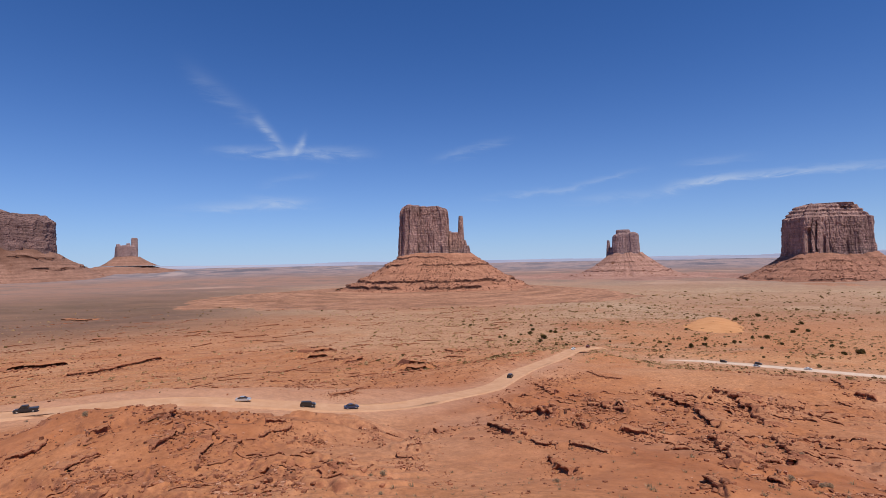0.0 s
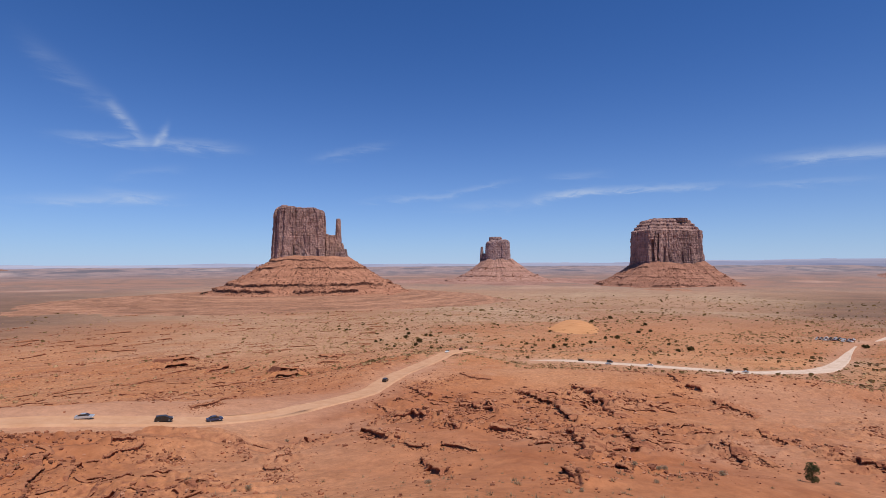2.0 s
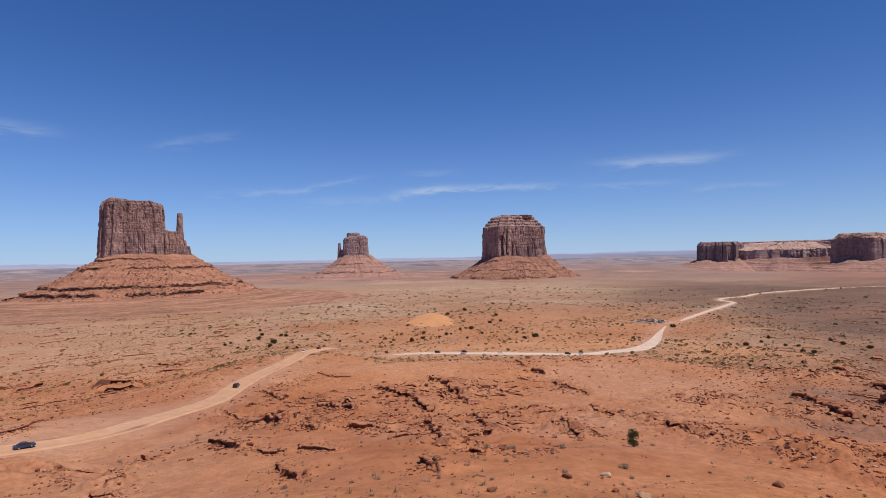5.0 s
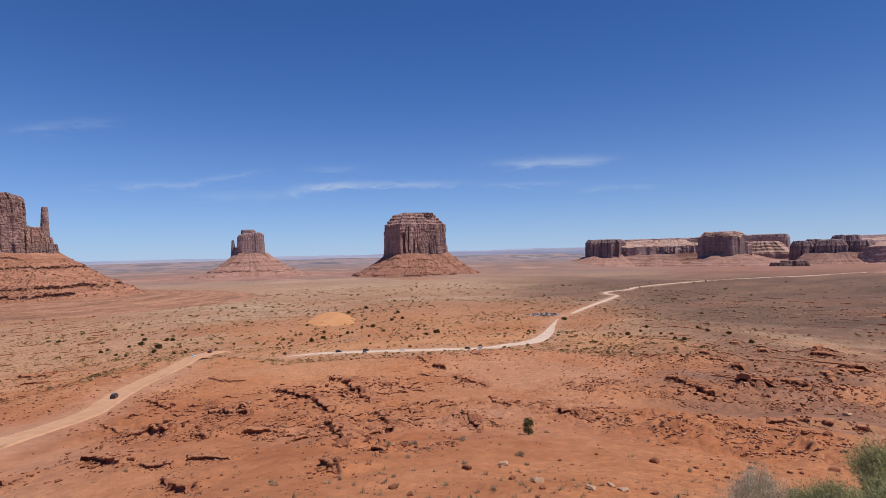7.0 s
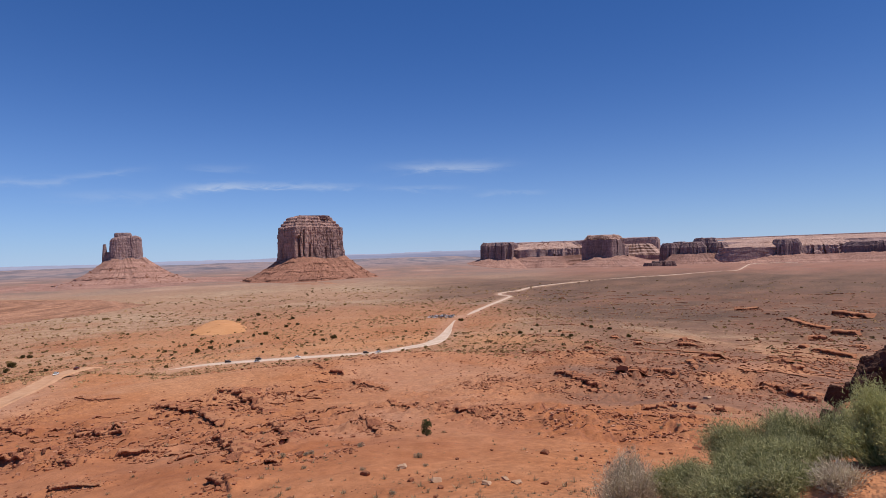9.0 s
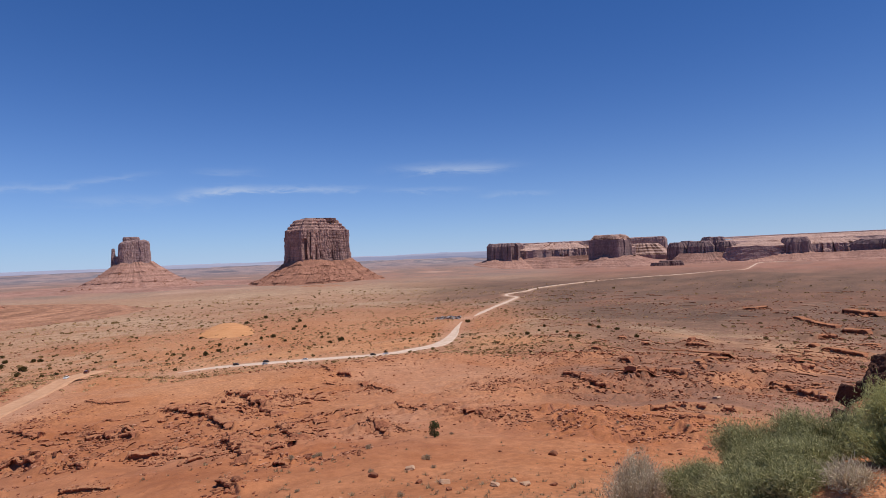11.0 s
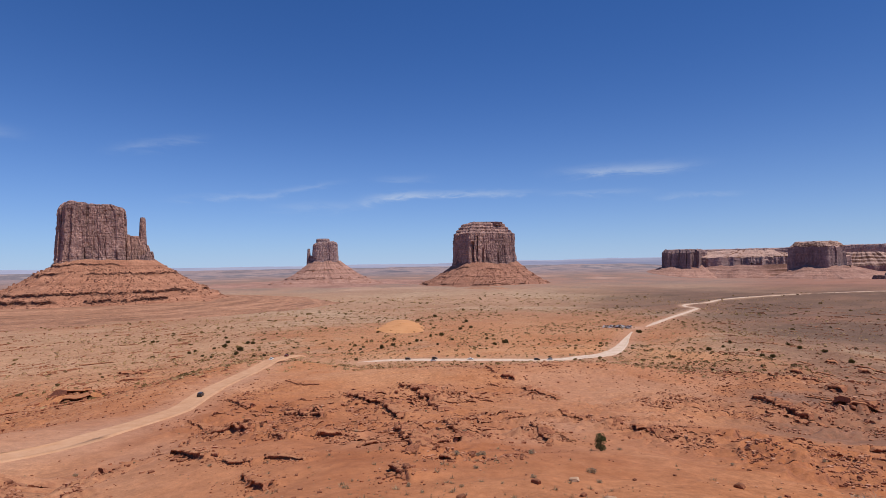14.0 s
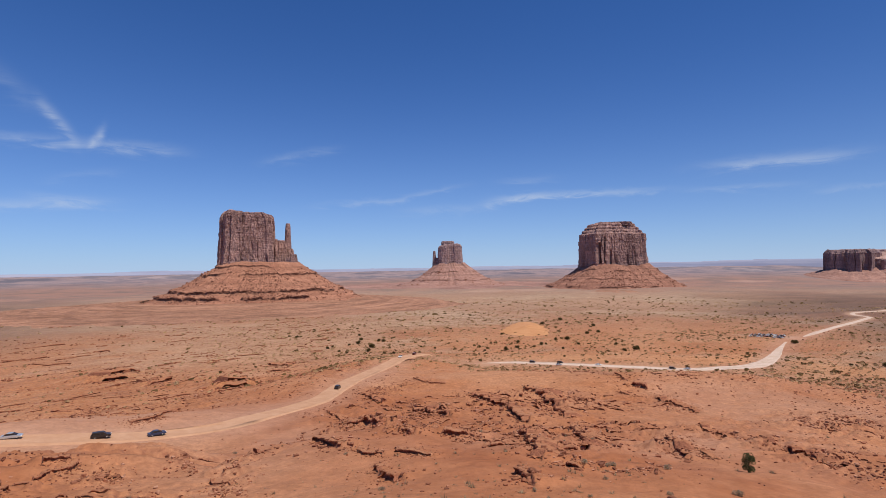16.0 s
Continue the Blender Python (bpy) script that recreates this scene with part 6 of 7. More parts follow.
BUSH_KINDS = [shrub_kind(40 + k, M_SHRUB_DARK, 0.15, 12, 80) for k in range(4)]
for k, (x, y, size) in enumerate(SHRUBS + SHRUBS_1):
    plant("desert_shrub", BUSH_KINDS[k % 4], x, y, size, 53 * k, "dark olive desert shrub on the red plain", "shrub", "shrubs on the plain", tall=0.95)
SAGE_KINDS = [shrub_kind(60 + k, M_SAGE_GREY, 0.10, 10, 60, tall=0.5) for k in range(3)]
for k, (x, y, size) in enumerate(SAGES + SAGES_1):
    plant("sagebrush", SAGE_KINDS[k % 3], x, y, size, 37 * k, "low grey sagebrush tuft on red sand", "shrub", "sagebrush on the slopes")


def juniper(x, y, tall):
    rng = np.random.default_rng(3)
    z = float(ground(x, y)[0])
    ob = new("juniper_tree")
    ob.matrix_world = pose(x, y, z)
    centres, radii, limbs = [], [], [([(0, 0, -0.3), (0.05, 0.02, tall * 0.3), (0.0, 0.0, tall * 0.75)], 0.13, 0.04)]
    for k in range(26):
        h = rng.uniform(0.16, 0.93)
        q = 0.34 * tall * math.sin(math.pi * (0.12 + 0.80 * h)) ** 0.7
        a = 2.4 * k
        c = (q * math.cos(a) * rng.uniform(0.4, 0.9), q * math.sin(a) * rng.uniform(0.4, 0.9), tall * h)
        centres.append(c)
        radii.append(rng.uniform(0.30, 0.48))
        limbs.append(([(0, 0, tall * h * 0.6), (c[0] * 0.5, c[1] * 0.5, tall * h * 0.85), c], 0.04, 0.012))
    crown = new("crown", leaf_cloud("crown", centres, radii, 170, 0.16, rng, M_JUNIPER))
    trunk = new("trunk", stem_mesh("trunk", limbs))
    crown.parent = trunk.parent = ob
    tagged(ob, "lone dark green juniper tree on red sand", "tree")


juniper(71.0, 65.8, 2.9)


def scatter_scrub(name, seed, count, r0, r1, size, material, label, lo, hi, blades=7):
    """Scrub beyond counting: little fans of leaves, denser in patches."""
    rng = np.random.default_rng(seed)
    az = rng.uniform(-43, 95, count * 4)
    r = r0 * (r1 / r0) ** rng.uniform(0, 1, az.size)
    x, y = r * np.sin(np.radians(az)), r * np.cos(np.radians(az))
    dens = 0.12 + smooth(lo, hi, fbm(x / 120, y / 120, 3, seed) + 0.4 * fbm(x / 25, y / 25, 2, seed + 3))
    dens = dens * (0.18 + 0.82 * smooth(-14, 8, az) * (1 - 0.85 * smooth(56, 66, az))) if r0 > 200 else dens
    dens = dens * (1 - ridge(x, y, (30, 452), (44, 470), 0.95, 26)) * (1 - ridge(x, y, (-8, 352), (7, 432), 0.95, 26))
    if name == "dark_scrub":
        dens = dens + ridge(x, y, (46, 480), (62, 430), 1.2, 38)
    keep = rng.uniform(0, 1, az.size) < dens * 0.55
    x, y, r = x[keep][:count], y[keep][:count], r[keep][:count]
    off = np.minimum(near_line(x, y, NEAR_ROAD)[0], near_line(x, y, FAR_ROAD)[0]) > 7
    x, y, r = x[off], y[off], r[off]
    n, m = len(x), blades
    s = size * np.exp(rng.normal(-0.45, 0.75, n)).clip(0.2, 3.2) * (0.7 + r / 1000)
    z = ground(x, y)
    if r1 < 400:
        # seen from near by: a tuft of thin stiff blades
        a = rng.uniform(0, 6.283, (n, m))
        lean = rng.uniform(0.1, 1.2, (n, m))
        ln = rng.uniform(0.5, 1.0, (n, m))
        way = np.stack([np.cos(a) * np.sin(lean), np.sin(a) * np.sin(lean), np.cos(lean)], -1)
        side = np.stack([-np.sin(a), np.cos(a), a * 0], -1)
        foot = np.stack([np.cos(a), np.sin(a), a * 0], -1) * rng.uniform(0, 0.3, (n, m, 1))
        v = np.stack([foot - side * 0.05, foot + side * 0.05, foot + way * ln[..., None] * 0.75], 2) * s[:, None, None, None] + np.stack([x, y, z - 0.03], -1)[:, None, None]
        tris = np.arange(n * m * 3).reshape(-1, 3)
    else:
        # a ragged low mound of twigs, open to the sky, and a few sprigs that stand out of it
        a = (np.arange(m) / m * 6.283)[None] + rng.uniform(0, 6.283, (n, 1)) + rng.uniform(-0.3, 0.3, (n, m))
        q = rng.uniform(0.3, 0.62, (n, m))
        rim = np.stack([np.cos(a) * q, np.sin(a) * q, rng.uniform(-0.05, 0.28, (n, m))], -1)
        apex = np.stack([rng.uniform(-0.15, 0.15, n), rng.uniform(-0.15, 0.15, n), rng.uniform(0.32, 0.6, n)], -1)
        root = np.stack([x, y, z], -1)[:, None]
        v = np.concatenate([apex[:, None], rim, rim * 1.15 + (0, 0, 0.22)], 1) * s[:, None, None] + root
        i = np.arange(m)
        fan = np.stack([i * 0, 1 + i, 1 + (i + 1) % m], -1)
        sprig = np.stack([1 + i, i * 0, 1 + m + i], -1)[::2]
        tris = (np.concatenate([fan, sprig])[None] + (2 * m + 1) * np.arange(n)[:, None, None]).reshape(-1, 3)
    me = tri_mesh(name, v.reshape(-1, 3), tris)
    tagged(thing(name, me, material), label, "scrub", kind="stuff")


scatter_scrub("dark_scrub", 401, 15000, 330, 1700, 1.0, M_SHRUB, "countless low dark scrub dotting the plain", -0.05, 0.35, 6)
scatter_scrub("dry_scrub", 431, 26000, 300, 1500, 0.9, M_SAGE, "countless dry straw-coloured tufts on the plain", -0.25, 0.2, 5)
scatter_scrub("near_tufts", 461, 5200, 42, 330, 0.42, M_TUFT, "small dry tufts on the sandy slopes", 0.0, 0.4, 20)


def blade_bush(name, az, r, wide, tall, count, material, label, seed, rough=0.9):
    """A bush seen from a few steps away: hundreds of thin twigs that fan out from the root and fine sprigs along them."""
    rng = np.random.default_rng(seed)
    x, y = at(az, r)
    ob = new(name)
    ob.matrix_world = pose(x, y, float(ground(x, y)[0]) - 0.04)
    a = rng.uniform(0, 6.283, 3 * count)
    q = np.sqrt(rng.uniform(0, 1, 3 * count))
    clump = fbm(np.cos(a) * q * wide / 0.15 + seed, np.sin(a) * q * wide / 0.15, 2, seed)
    # tufts with gaps between them
    stay = np.nonzero(rng.uniform(-0.30, 0.22, 3 * count) < clump)[0][:count]
    a, q, clump = a[stay], q[stay], clump[stay]
    count = len(a)
    lump = 1 + 0.25 * fbm(np.cos(a) * 2.1 + seed, np.sin(a) * 2.1, 3, seed) + 0.34 * clump
    tip = np.stack([np.cos(a) * q * wide * lump, np.sin(a) * q * wide * lump, tall * lump * np.sqrt(np.clip(1.05 - 0.75 * q ** 2, 0.1, 2)) * rng.uniform(0.62, 1.05, count)], -1)
    tip += rng.normal(size=tip.shape) * 0.03
    root = np.stack([np.cos(a) * q * wide * 0.45, np.sin(a) * q * wide * 0.45, np.zeros(count)], -1) + rng.normal(size=(count, 3)) * (0.04, 0.04, 0)
    knee = root * 0.5 + tip * 0.5 + rng.normal(size=(count, 3)) * 0.05 * tall
    side = np.cross(tip - root, rng.normal(size=(count, 3)))
    side /= np.linalg.norm(side, axis=1)[:, None]
    w = 0.0030
    v = np.stack([root - side * w, root + side * w, knee + side * w, knee - side * w, tip], 1)
    k = 5 * np.arange(count)[:, None]
    tris = np.concatenate([k + np.array([[0, 1, 2]]), k + np.array([[0, 2, 3]]), k + np.array([[3, 2, 4]])], 1).reshape(-1, 3)
    thing("stem", tri_mesh("stem", v.reshape(-1, 3), tris), M_DRY if material is M_DRY else material, ob)
    per = 16
    t = rng.uniform(0.35, 1.0, (count, per, 1))
    pts = (root[:, None] * (1 - t) + tip[:, None] * t + rng.normal(size=(count, per, 3)) * 0.022).reshape(-1, 3)
    d = np.repeat((tip - root) / np.linalg.norm(tip - root, axis=1)[:, None], per, axis=0) + rng.normal(size=pts.shape) * rough
    d /= np.linalg.norm(d, axis=1)[:, None]
    s = np.cross(d, rng.normal(size=d.shape))
    s /= np.linalg.norm(s, axis=1)[:, None]
    ln = rng.uniform(0.014, 0.042, (len(pts), 1))
    v = np.stack([pts - s * 0.0025, pts + d * ln, pts + s * 0.0025], 1)
    thing("crown", tri_mesh("crown", v.reshape(-1, 3), np.arange(len(pts) * 3).reshape(-1, 3)), material, ob)
    tagged(ob, label, "bush", "bushes on the lookout's edge")


blade_bush("sagebrush", 81.6, 5.0, 0.36, 0.40, 2800, M_SAGE_GREEN, "dense grey-green sagebrush on the lookout's sandy edge", 11)
blade_bush("sagebrush", 85.6, 5.1, 0.32, 0.34, 2000, M_SAGE_GREEN, "dense grey-green sagebrush on the lookout's sandy edge", 12)
blade_bush("sagebrush", 79.0, 4.7, 0.22, 0.26, 1800, M_SAGE_GREEN, "low grey-green sagebrush on the lookout's sandy edge", 18)
blade_bush("rabbitbrush", 91.2, 4.5, 0.38, 0.40, 2800, M_GREEN, "bright green rabbitbrush growing on the lookout's edge", 13)
blade_bush("rabbitbrush", 97.5, 4.4, 0.45, 0.50, 1800, M_GREEN, "bright green rabbitbrush growing on the lookout's edge", 14)
blade_bush("sagebrush", 84.0, 4.5, 0.26, 0.20, 1500, M_SAGE_GREEN, "low grey-green sagebrush on the lookout's sandy edge", 19)
blade_bush("dry_bush", 70.2, 5.2, 0.30, 0.50, 1000, M_DRY, "pale dry bush with bleached twigs", 15, 1.1)
blade_bush("dry_bush", 75.2, 5.15, 0.27, 0.24, 1700, M_SAGE_GREEN, "grey half-dry bush low on the sand", 16, 1.0)
blade_bush("sagebrush", 80.6, 4.1, 0.30, 0.22, 2200, M_SAGE_GREEN, "low grey-green sagebrush on the lookout's sandy edge", 20)
blade_bush("sagebrush", 83.4, 4.1, 0.22, 0.18, 1500, M_SAGE_GREEN, "low grey-green sagebrush on the lookout's sandy edge", 21)
blade_bush("dry_grass", 87.6, 4.0, 0.11, 0.10, 260, M_DRY, "tuft of pale dry grass on the sand", 17, 0.3)


def rugged_rock(name, seed):
    """A weathered boulder for close view: cracked, pitted, with blunt corners."""
    me = rock_mesh(name, seed, 0.95, 5)
    co = np.empty(len(me.vertices) * 3, np.float32)
    me.vertices.foreach_get("co", co)
    co = co.reshape(-1, 3)
    n = co / np.linalg.norm(co, axis=1)[:, None]
    d = 0.05 * fbm(co[:, 0] * 5 + co[:, 2] * 3, co[:, 1] * 5 - co[:, 2] * 2, 5, seed) - 0.05 * np.exp(-(fbm(co[:, 0] * 3, co[:, 2] * 5 + co[:, 1], 3, seed + 5) / 0.05) ** 2)
    co = co + n * d[:, None]
    me.vertices.foreach_set("co", co.astype(np.float32).ravel())
    me.update()
    return me


for k, (az, r, size, tall, turn) in enumerate(((88.5, 21.5, 1.7, 1.0, 20), (85.9, 21.0, 0.85, 1.0, 75), (84.9, 20.6, 0.55, 0.8, 10), (91.0, 21.5, 2.2, 1.1, 140), (87.0, 21.8, 0.9, 0.9, 200), (94.0, 21.0, 2.4, 1.0, 60))):
    x, y = at(az, r)
    b = new("boulder", rugged_rock("boulder", 970 + k))
    b.data.materials.clear()
    b.data.materials.append(M_ROCK_SHADED)
    b.matrix_world = pose(x, y, float(ground(x, y)[0]) + size * 0.2, 10, -8, turn) @ Matrix.Diagonal((size * 1.2, size, size * tall * 1.2, 1))
    tagged(b, "big boulder of the outcrop beside the lookout, darkened as in shade", "boulder", "outcrop boulders")


# ---- sand dune ----
def build_dune():
    c = np.array((313.0, 626.0))
    th = np.linspace(0, 2 * math.pi, 72, endpoint=False)
    T = np.linspace(1, 0.02, 14)[:, None]
    R = oval(th, 30, 120, 1.8) * (1 + 0.35 * fbm(np.cos(th) * 2, np.sin(th) * 2, 4, 88))
    a = radians(26.5)
    e, f = np.array((math.cos(a), -math.sin(a))), np.array((math.sin(a), math.cos(a)))
    ux, uy = np.cos(th) * R * T, np.sin(th) * R * T
    x, y = c[0] + ux * e[0] + uy * f[0], c[1] + ux * e[1] + uy * f[1]
    z = ground(x.ravel(), y.ravel()).reshape(x.shape)
    z = z * 0.35 + 0.65 * float(ground(*c)[0]) + 4.5 * (1 - T ** 1.2) + 1.2 * fbm(x / 14, y / 14, 3, 66) * (1 - T) - 2.2 * (T > 0.97)
    me = grid_mesh("sand_dune", np.stack([x, y, z], -1).reshape(-1, 3), len(T), 72, closed=True)
    shade_smooth(me)
    m = mat_plain("orange_dune_sand", (0.50, 0.225, 0.095), (0.58, 0.285, 0.13), 0.06)
    tagged(thing("sand_dune", me, m), "smooth bare orange sand dune among scrub", "dune")


build_dune()


# ---- vehicles ----
def paint(name, col, rough=0.3, metal=0.0):
    m, nt, b = nodes(name, rough)
    n = noise_node(nt, coords(nt), 3.0, 4, 0.6)
    c = mix(nt, math_node(nt, "MULTIPLY", n, 0.12), col, (0.40, 0.24, 0.15))
    nt.links.new(c, b.inputs["Base Color"])
    b.inputs["Metallic"].default_value = metal
    b.inputs["Specular IOR Level"].default_value = 0.35
    return m


PAINTS = {"black": paint("black_paint", (0.012, 0.012, 0.014)), "blue": paint("dark_blue_paint", (0.02, 0.035, 0.085)), "silver": paint("silver_paint", (0.55, 0.57, 0.58), 0.3, 0.5),
          "white": paint("white_paint", (0.78, 0.78, 0.77)), "red": paint("dark_red_paint", (0.12, 0.012, 0.01))}
M_GLASS = paint("car_glass", (0.014, 0.014, 0.014), 0.12)
M_GLASS.node_tree.nodes["Principled BSDF"].inputs["Specular IOR Level"].default_value = 0.25
M_TYRE = mat_plain("tyre_rubber", (0.015, 0.014, 0.013), (0.04, 0.034, 0.03), 8.0)
M_LAMP = paint("headlamp_glass", (0.75, 0.75, 0.72), 0.1)


def loft(name, sections, material, parent):
    """A closed body from cross-sections (x, half width low, half width high, z low, z high)."""
    bm = bmesh.new()
    rings = [[bm.verts.new(p) for p in ((x, -a, z0), (x, -a * 1.02, (z0 + z1) / 2), (x, -b, z1), (x, b, z1), (x, a * 1.02, (z0 + z1) / 2), (x, a, z0))] for x, a, b, z0, z1 in sections]
    for p, q in zip(rings, rings[1:]):
        for k in range(6):
            bm.faces.new((p[k], p[(k + 1) % 6], q[(k + 1) % 6], q[k]))
    bm.faces.new(rings[0][::-1])
    bm.faces.new(rings[-1])
    bmesh.ops.recalc_face_normals(bm, faces=bm.faces)
    me = bpy.data.meshes.new(name)
    bm.to_mesh(me)
    bm.free()
    return thing(name, me, material, parent)


def wheel(parent, x, y, r):
    bm = bmesh.new()
    bmesh.ops.create_cone(bm, cap_ends=True, segments=18, radius1=r, radius2=r, depth=0.22)
    bmesh.ops.rotate(bm, verts=bm.verts, matrix=Matrix.Rotation(radians(90), 3, "X"))
    me = bpy.data.meshes.new("wheel")
    bm.to_mesh(me)
    bm.free()
    w = thing("wheel", me, M_TYRE, parent)
    w.location = (x, y, r)
    bm = bmesh.new()
    bmesh.ops.create_cone(bm, cap_ends=True, segments=12, radius1=r * 0.6, radius2=r * 0.5, depth=0.25)
    bmesh.ops.rotate(bm, verts=bm.verts, matrix=Matrix.Rotation(radians(90), 3, "X"))
    me = bpy.data.meshes.new("rim")
    bm.to_mesh(me)
    bm.free()
    thing("rim", me, PAINTS["silver"], w)


def car(kind, colour, label):
    ob = new("pickup_truck" if kind == "pickup" else "car")
    m = PAINTS[colour]
    L, H, W = {"suv": (4.5, 1.60, 0.90), "sedan": (4.4, 1.42, 0.87), "pickup": (5.3, 1.78, 0.95)}[kind]
    h = L / 2
    belt = 1.05 if kind != "sedan" else 0.92
    loft("body", [(-h, W * 0.85, W * 0.8, 0.45, belt * 0.9), (-h + 0.15, W, W * 0.95, 0.32, belt), (0.6, W, W * 0.96, 0.28, belt), (h - 1.1, W, W * 0.94, 0.30, belt * 0.97),
                  (h - 0.3, W * 0.97, W * 0.88, 0.32, belt * 0.86), (h, W * 0.82, W * 0.75, 0.42, belt * 0.70)], m, ob)
    if kind == "pickup":
        a, b_, c, d = -0.6, -0.4, 0.95, 1.5
    elif kind == "suv":
        a, b_, c, d = -h + 0.1, -h + 0.4, 0.5, 1.25
    else:
        a, b_, c, d = -h + 0.55, -h + 1.4, 0.3, 1.2
    loft("cabin_glass", [(a, W * 0.92, W * 0.9, belt - 0.05, belt), (b_, W * 0.90, W * 0.76, belt - 0.05, H - 0.06), (c, W * 0.90, W * 0.76, belt - 0.05, H - 0.06), (d, W * 0.9, W * 0.88, belt - 0.05, belt)], M_GLASS, ob)
    loft("roof", [(b_ - 0.05, W * 0.77, W * 0.70, H - 0.07, H - 0.02), ((b_ + c) / 2, W * 0.78, W * 0.72, H - 0.07, H + 0.02), (c + 0.05, W * 0.77, W * 0.70, H - 0.07, H - 0.02)], m, ob)
    for sy in (-1, 1):
        for px in (-h + 0.95, h - 0.95):
            wheel(ob, px, sy * (W - 0.12), 0.36 if kind != "sedan" else 0.32)
        loft("headlight", [(h - 0.12, 0.16, 0.14, belt * 0.62, belt * 0.78), (h + 0.02, 0.14, 0.12, belt * 0.62, belt * 0.76)], M_LAMP, ob).location = (0, sy * W * 0.62, 0)
    return tagged(ob, label, "pickup" if kind == "pickup" else "car")


def on_road(ob, line, az, side, turn=0):
    b = np.degrees(np.arctan2(line[:, 0], line[:, 1]))
    k = int(np.abs(b - az).argmin())
    k = min(max(k, 1), len(line) - 2)
    t = line[k + 1] - line[k - 1]
    t = t / np.linalg.norm(t)
    n = np.array((t[1], -t[0]))
    ob.matrix_world = pose(line[k, 0] + n[0] * side, line[k, 1] + n[1] * side, line[k, 2] + 0.03, 0, 0, math.degrees(math.atan2(t[1], t[0])) + turn)
    tagged(ob, group="vehicles on the dirt road")


on_road(car("pickup", "black", "dark pickup truck driving on the sandy road"), NEAR_ROAD, -37.6, -1.4, 180)
on_road(car("sedan", "silver", "silver sedan driving on the sandy road"), NEAR_ROAD, -20.8, -1.2)
on_road(car("suv", "black", "black off-road car driving on the sandy road"), NEAR_ROAD, -14.2, 0.8)
on_road(car("sedan", "blue", "dark blue car driving on the sandy road"), NEAR_ROAD, -10.2, 1.0)
on_road(car("suv", "black", "black off-road car driving on the sandy road"), NEAR_ROAD, 6.8, 0.5)
on_road(car("sedan", "white", "white car far along the sandy road"), NEAR_ROAD, 13.6, -1.0, 180)
on_road(car("suv", "red", "dark red car at the end of the visible sandy road"), NEAR_ROAD, 14.9, 0.0)
for az, side, kind, col, turn in ((27.4, 0, "suv", "black", 0), (29.8, -2.5, "suv", "black", 0), (29.9, 6.5, "sedan", "silver", 20), (33.8, 0, "sedan", "white", 0), (41.2, 0.5, "suv", "black", 0), (42.2, 0.5, "sedan", "silver", 180)):
    on_road(car(kind, col, "%s %s on the pale dirt road" % (col, "off-road car" if kind == "suv" else "sedan")), FAR_ROAD, az, side, turn)
# the cars parked in a row above the bend
for k in range(36):
    kind, col = ("suv", "sedan", "suv", "pickup")[k * 5 % 4], ("white", "black", "red", "white", "black", "white", "red", "silver", "white")[k * 4 % 9]
    ob = car(kind, col, "parked %s car in a row by the road bend" % col)
    row, place = k // 12, k % 12
    x, y = at(47.65 + 0.215 * place + 0.05 * (k % 3) + 0.08 * row, (671, 682, 691)[row] + 1.2 * (k % 2))
    ob.matrix_world = pose(x, y, float(ground(x, y)[0]) + 0.05, 0, 0, 40 + 7 * (k % 4) + (180 if k % 5 == 0 else 0))
    tagged(ob, group="parked cars")


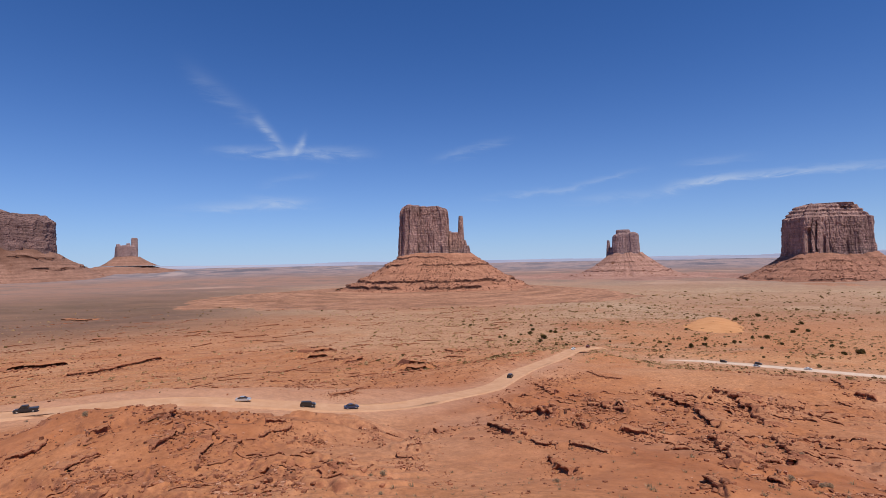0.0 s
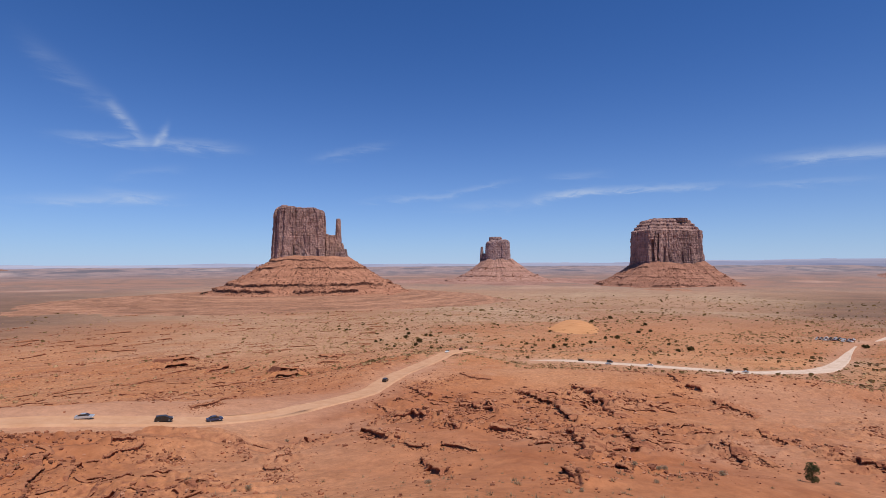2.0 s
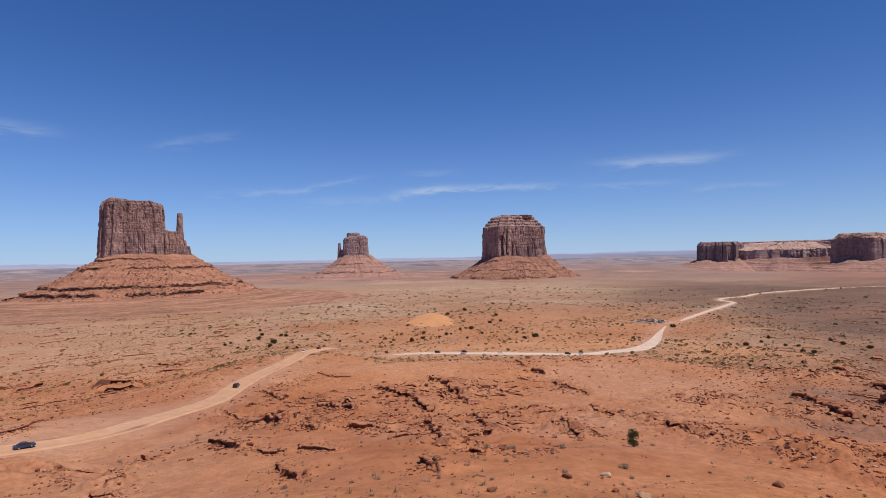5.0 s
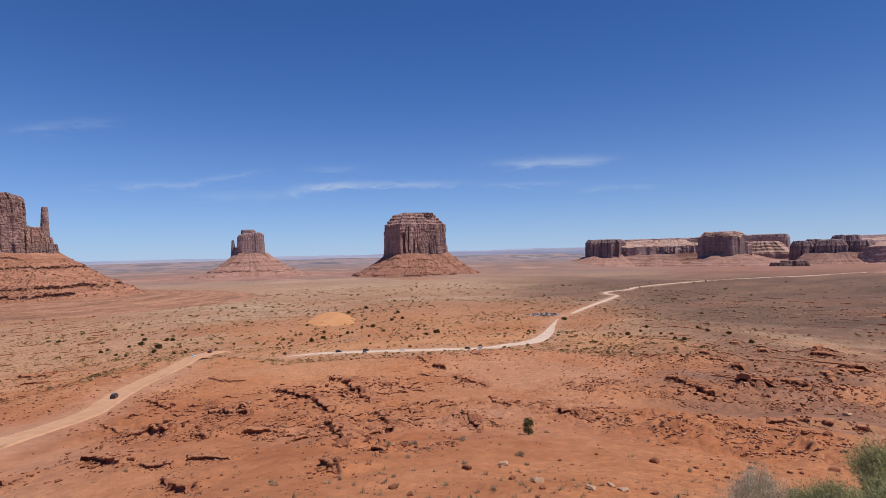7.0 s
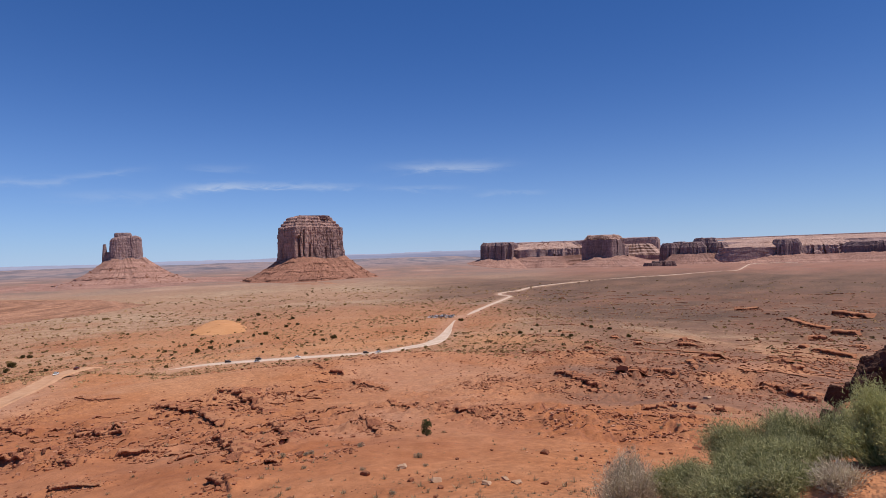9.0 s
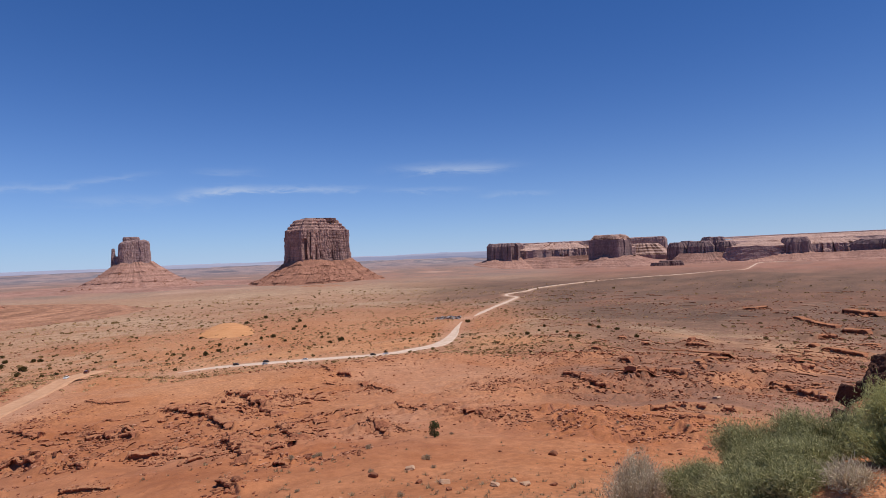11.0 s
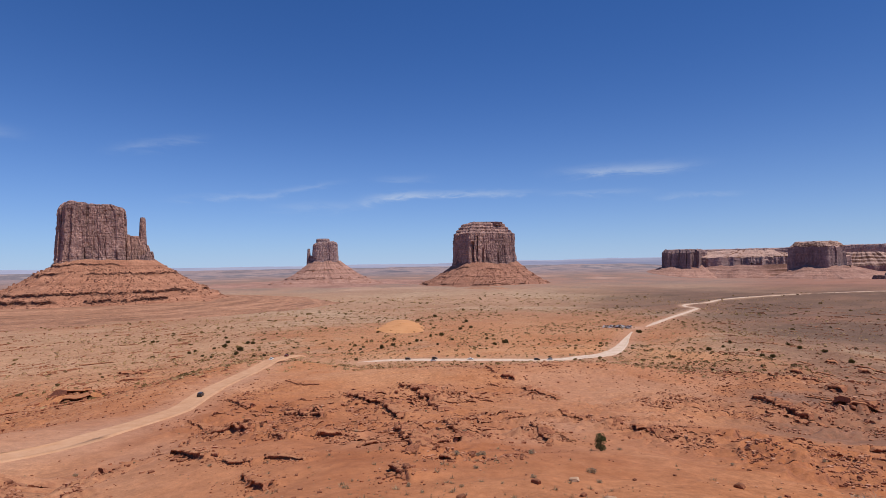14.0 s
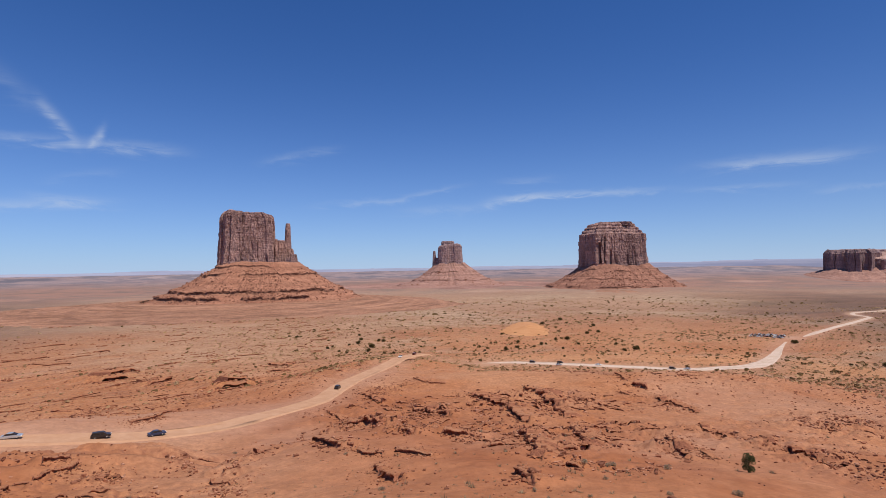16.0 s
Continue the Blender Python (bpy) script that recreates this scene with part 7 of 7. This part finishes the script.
# ---- low rock bands beyond counting, and blocks on the talus ----
def scatter_bands():
    rng = np.random.default_rng(77)
    n = 800
    az = np.where(rng.uniform(0, 1, n) < 0.55, rng.uniform(-43, 6, n), rng.uniform(58, 95, n))
    r = 230 * (1250 / 230) ** rng.uniform(0, 1, n)
    x, y = r * np.sin(np.radians(az)), r * np.cos(np.radians(az))
    keep = (fbm(x / 130, y / 70, 3, 88) > -0.1) & (np.minimum(near_line(x, y, NEAR_ROAD)[0], near_line(x, y, FAR_ROAD)[0]) > 14)
    x, y, r, az = x[keep], y[keep], r[keep], az[keep]
    corner = np.array([(i, j, k) for i in (-1, 1) for j in (-1, 1) for k in (-1, 1)], float) * 0.5
    verts = []
    for k in range(len(x)):
        strike = radians(-az[k] + rng.normal() * 24 + (8 if az[k] < 10 else -14))
        at_x, at_y = x[k], y[k]
        tall = rng.uniform(0.4, 1.2) * (0.45 + r[k] / 800)
        for q in range(rng.integers(1, 9)):
            ln = rng.uniform(0.6, 2.4) * (0.5 + r[k] / 600)
            hi = tall * rng.uniform(0.5, 1.2)
            b = corner * (1 + rng.uniform(-0.4, 0.3, (8, 3))) * (ln, hi * rng.uniform(1.0, 2.0), hi)
            strike += rng.normal() * 0.12
            a = strike + rng.normal() * 0.25
            c, s = math.cos(a), math.sin(a)
            verts.append(np.c_[b[:, 0] * c - b[:, 1] * s + at_x, b[:, 0] * s + b[:, 1] * c + at_y, b[:, 2]])
            step = ln * rng.uniform(0.7, 1.5)
            at_x += math.cos(strike) * step + rng.normal() * 0.25 * ln
            at_y += math.sin(strike) * step + rng.normal() * 0.25 * ln
    v = np.array(verts)
    mid = v.mean(1)
    v[:, :, 2] += (ground(mid[:, 0], mid[:, 1]) + 0.15)[:, None]
    faces = np.array([(0, 1, 3), (0, 3, 2), (4, 6, 7), (4, 7, 5), (0, 4, 5), (0, 5, 1), (2, 3, 7), (2, 7, 6), (0, 2, 6), (0, 6, 4), (1, 5, 7), (1, 7, 3)])
    tris = (faces[None] + 8 * np.arange(len(v))[:, None, None]).reshape(-1, 3)
    tagged(thing("rock_bands", tri_mesh("rock_bands", v.reshape(-1, 3), tris), M_LEDGE), "thin dark rock bands across the desert floor", "rock band", kind="stuff")


scatter_bands()
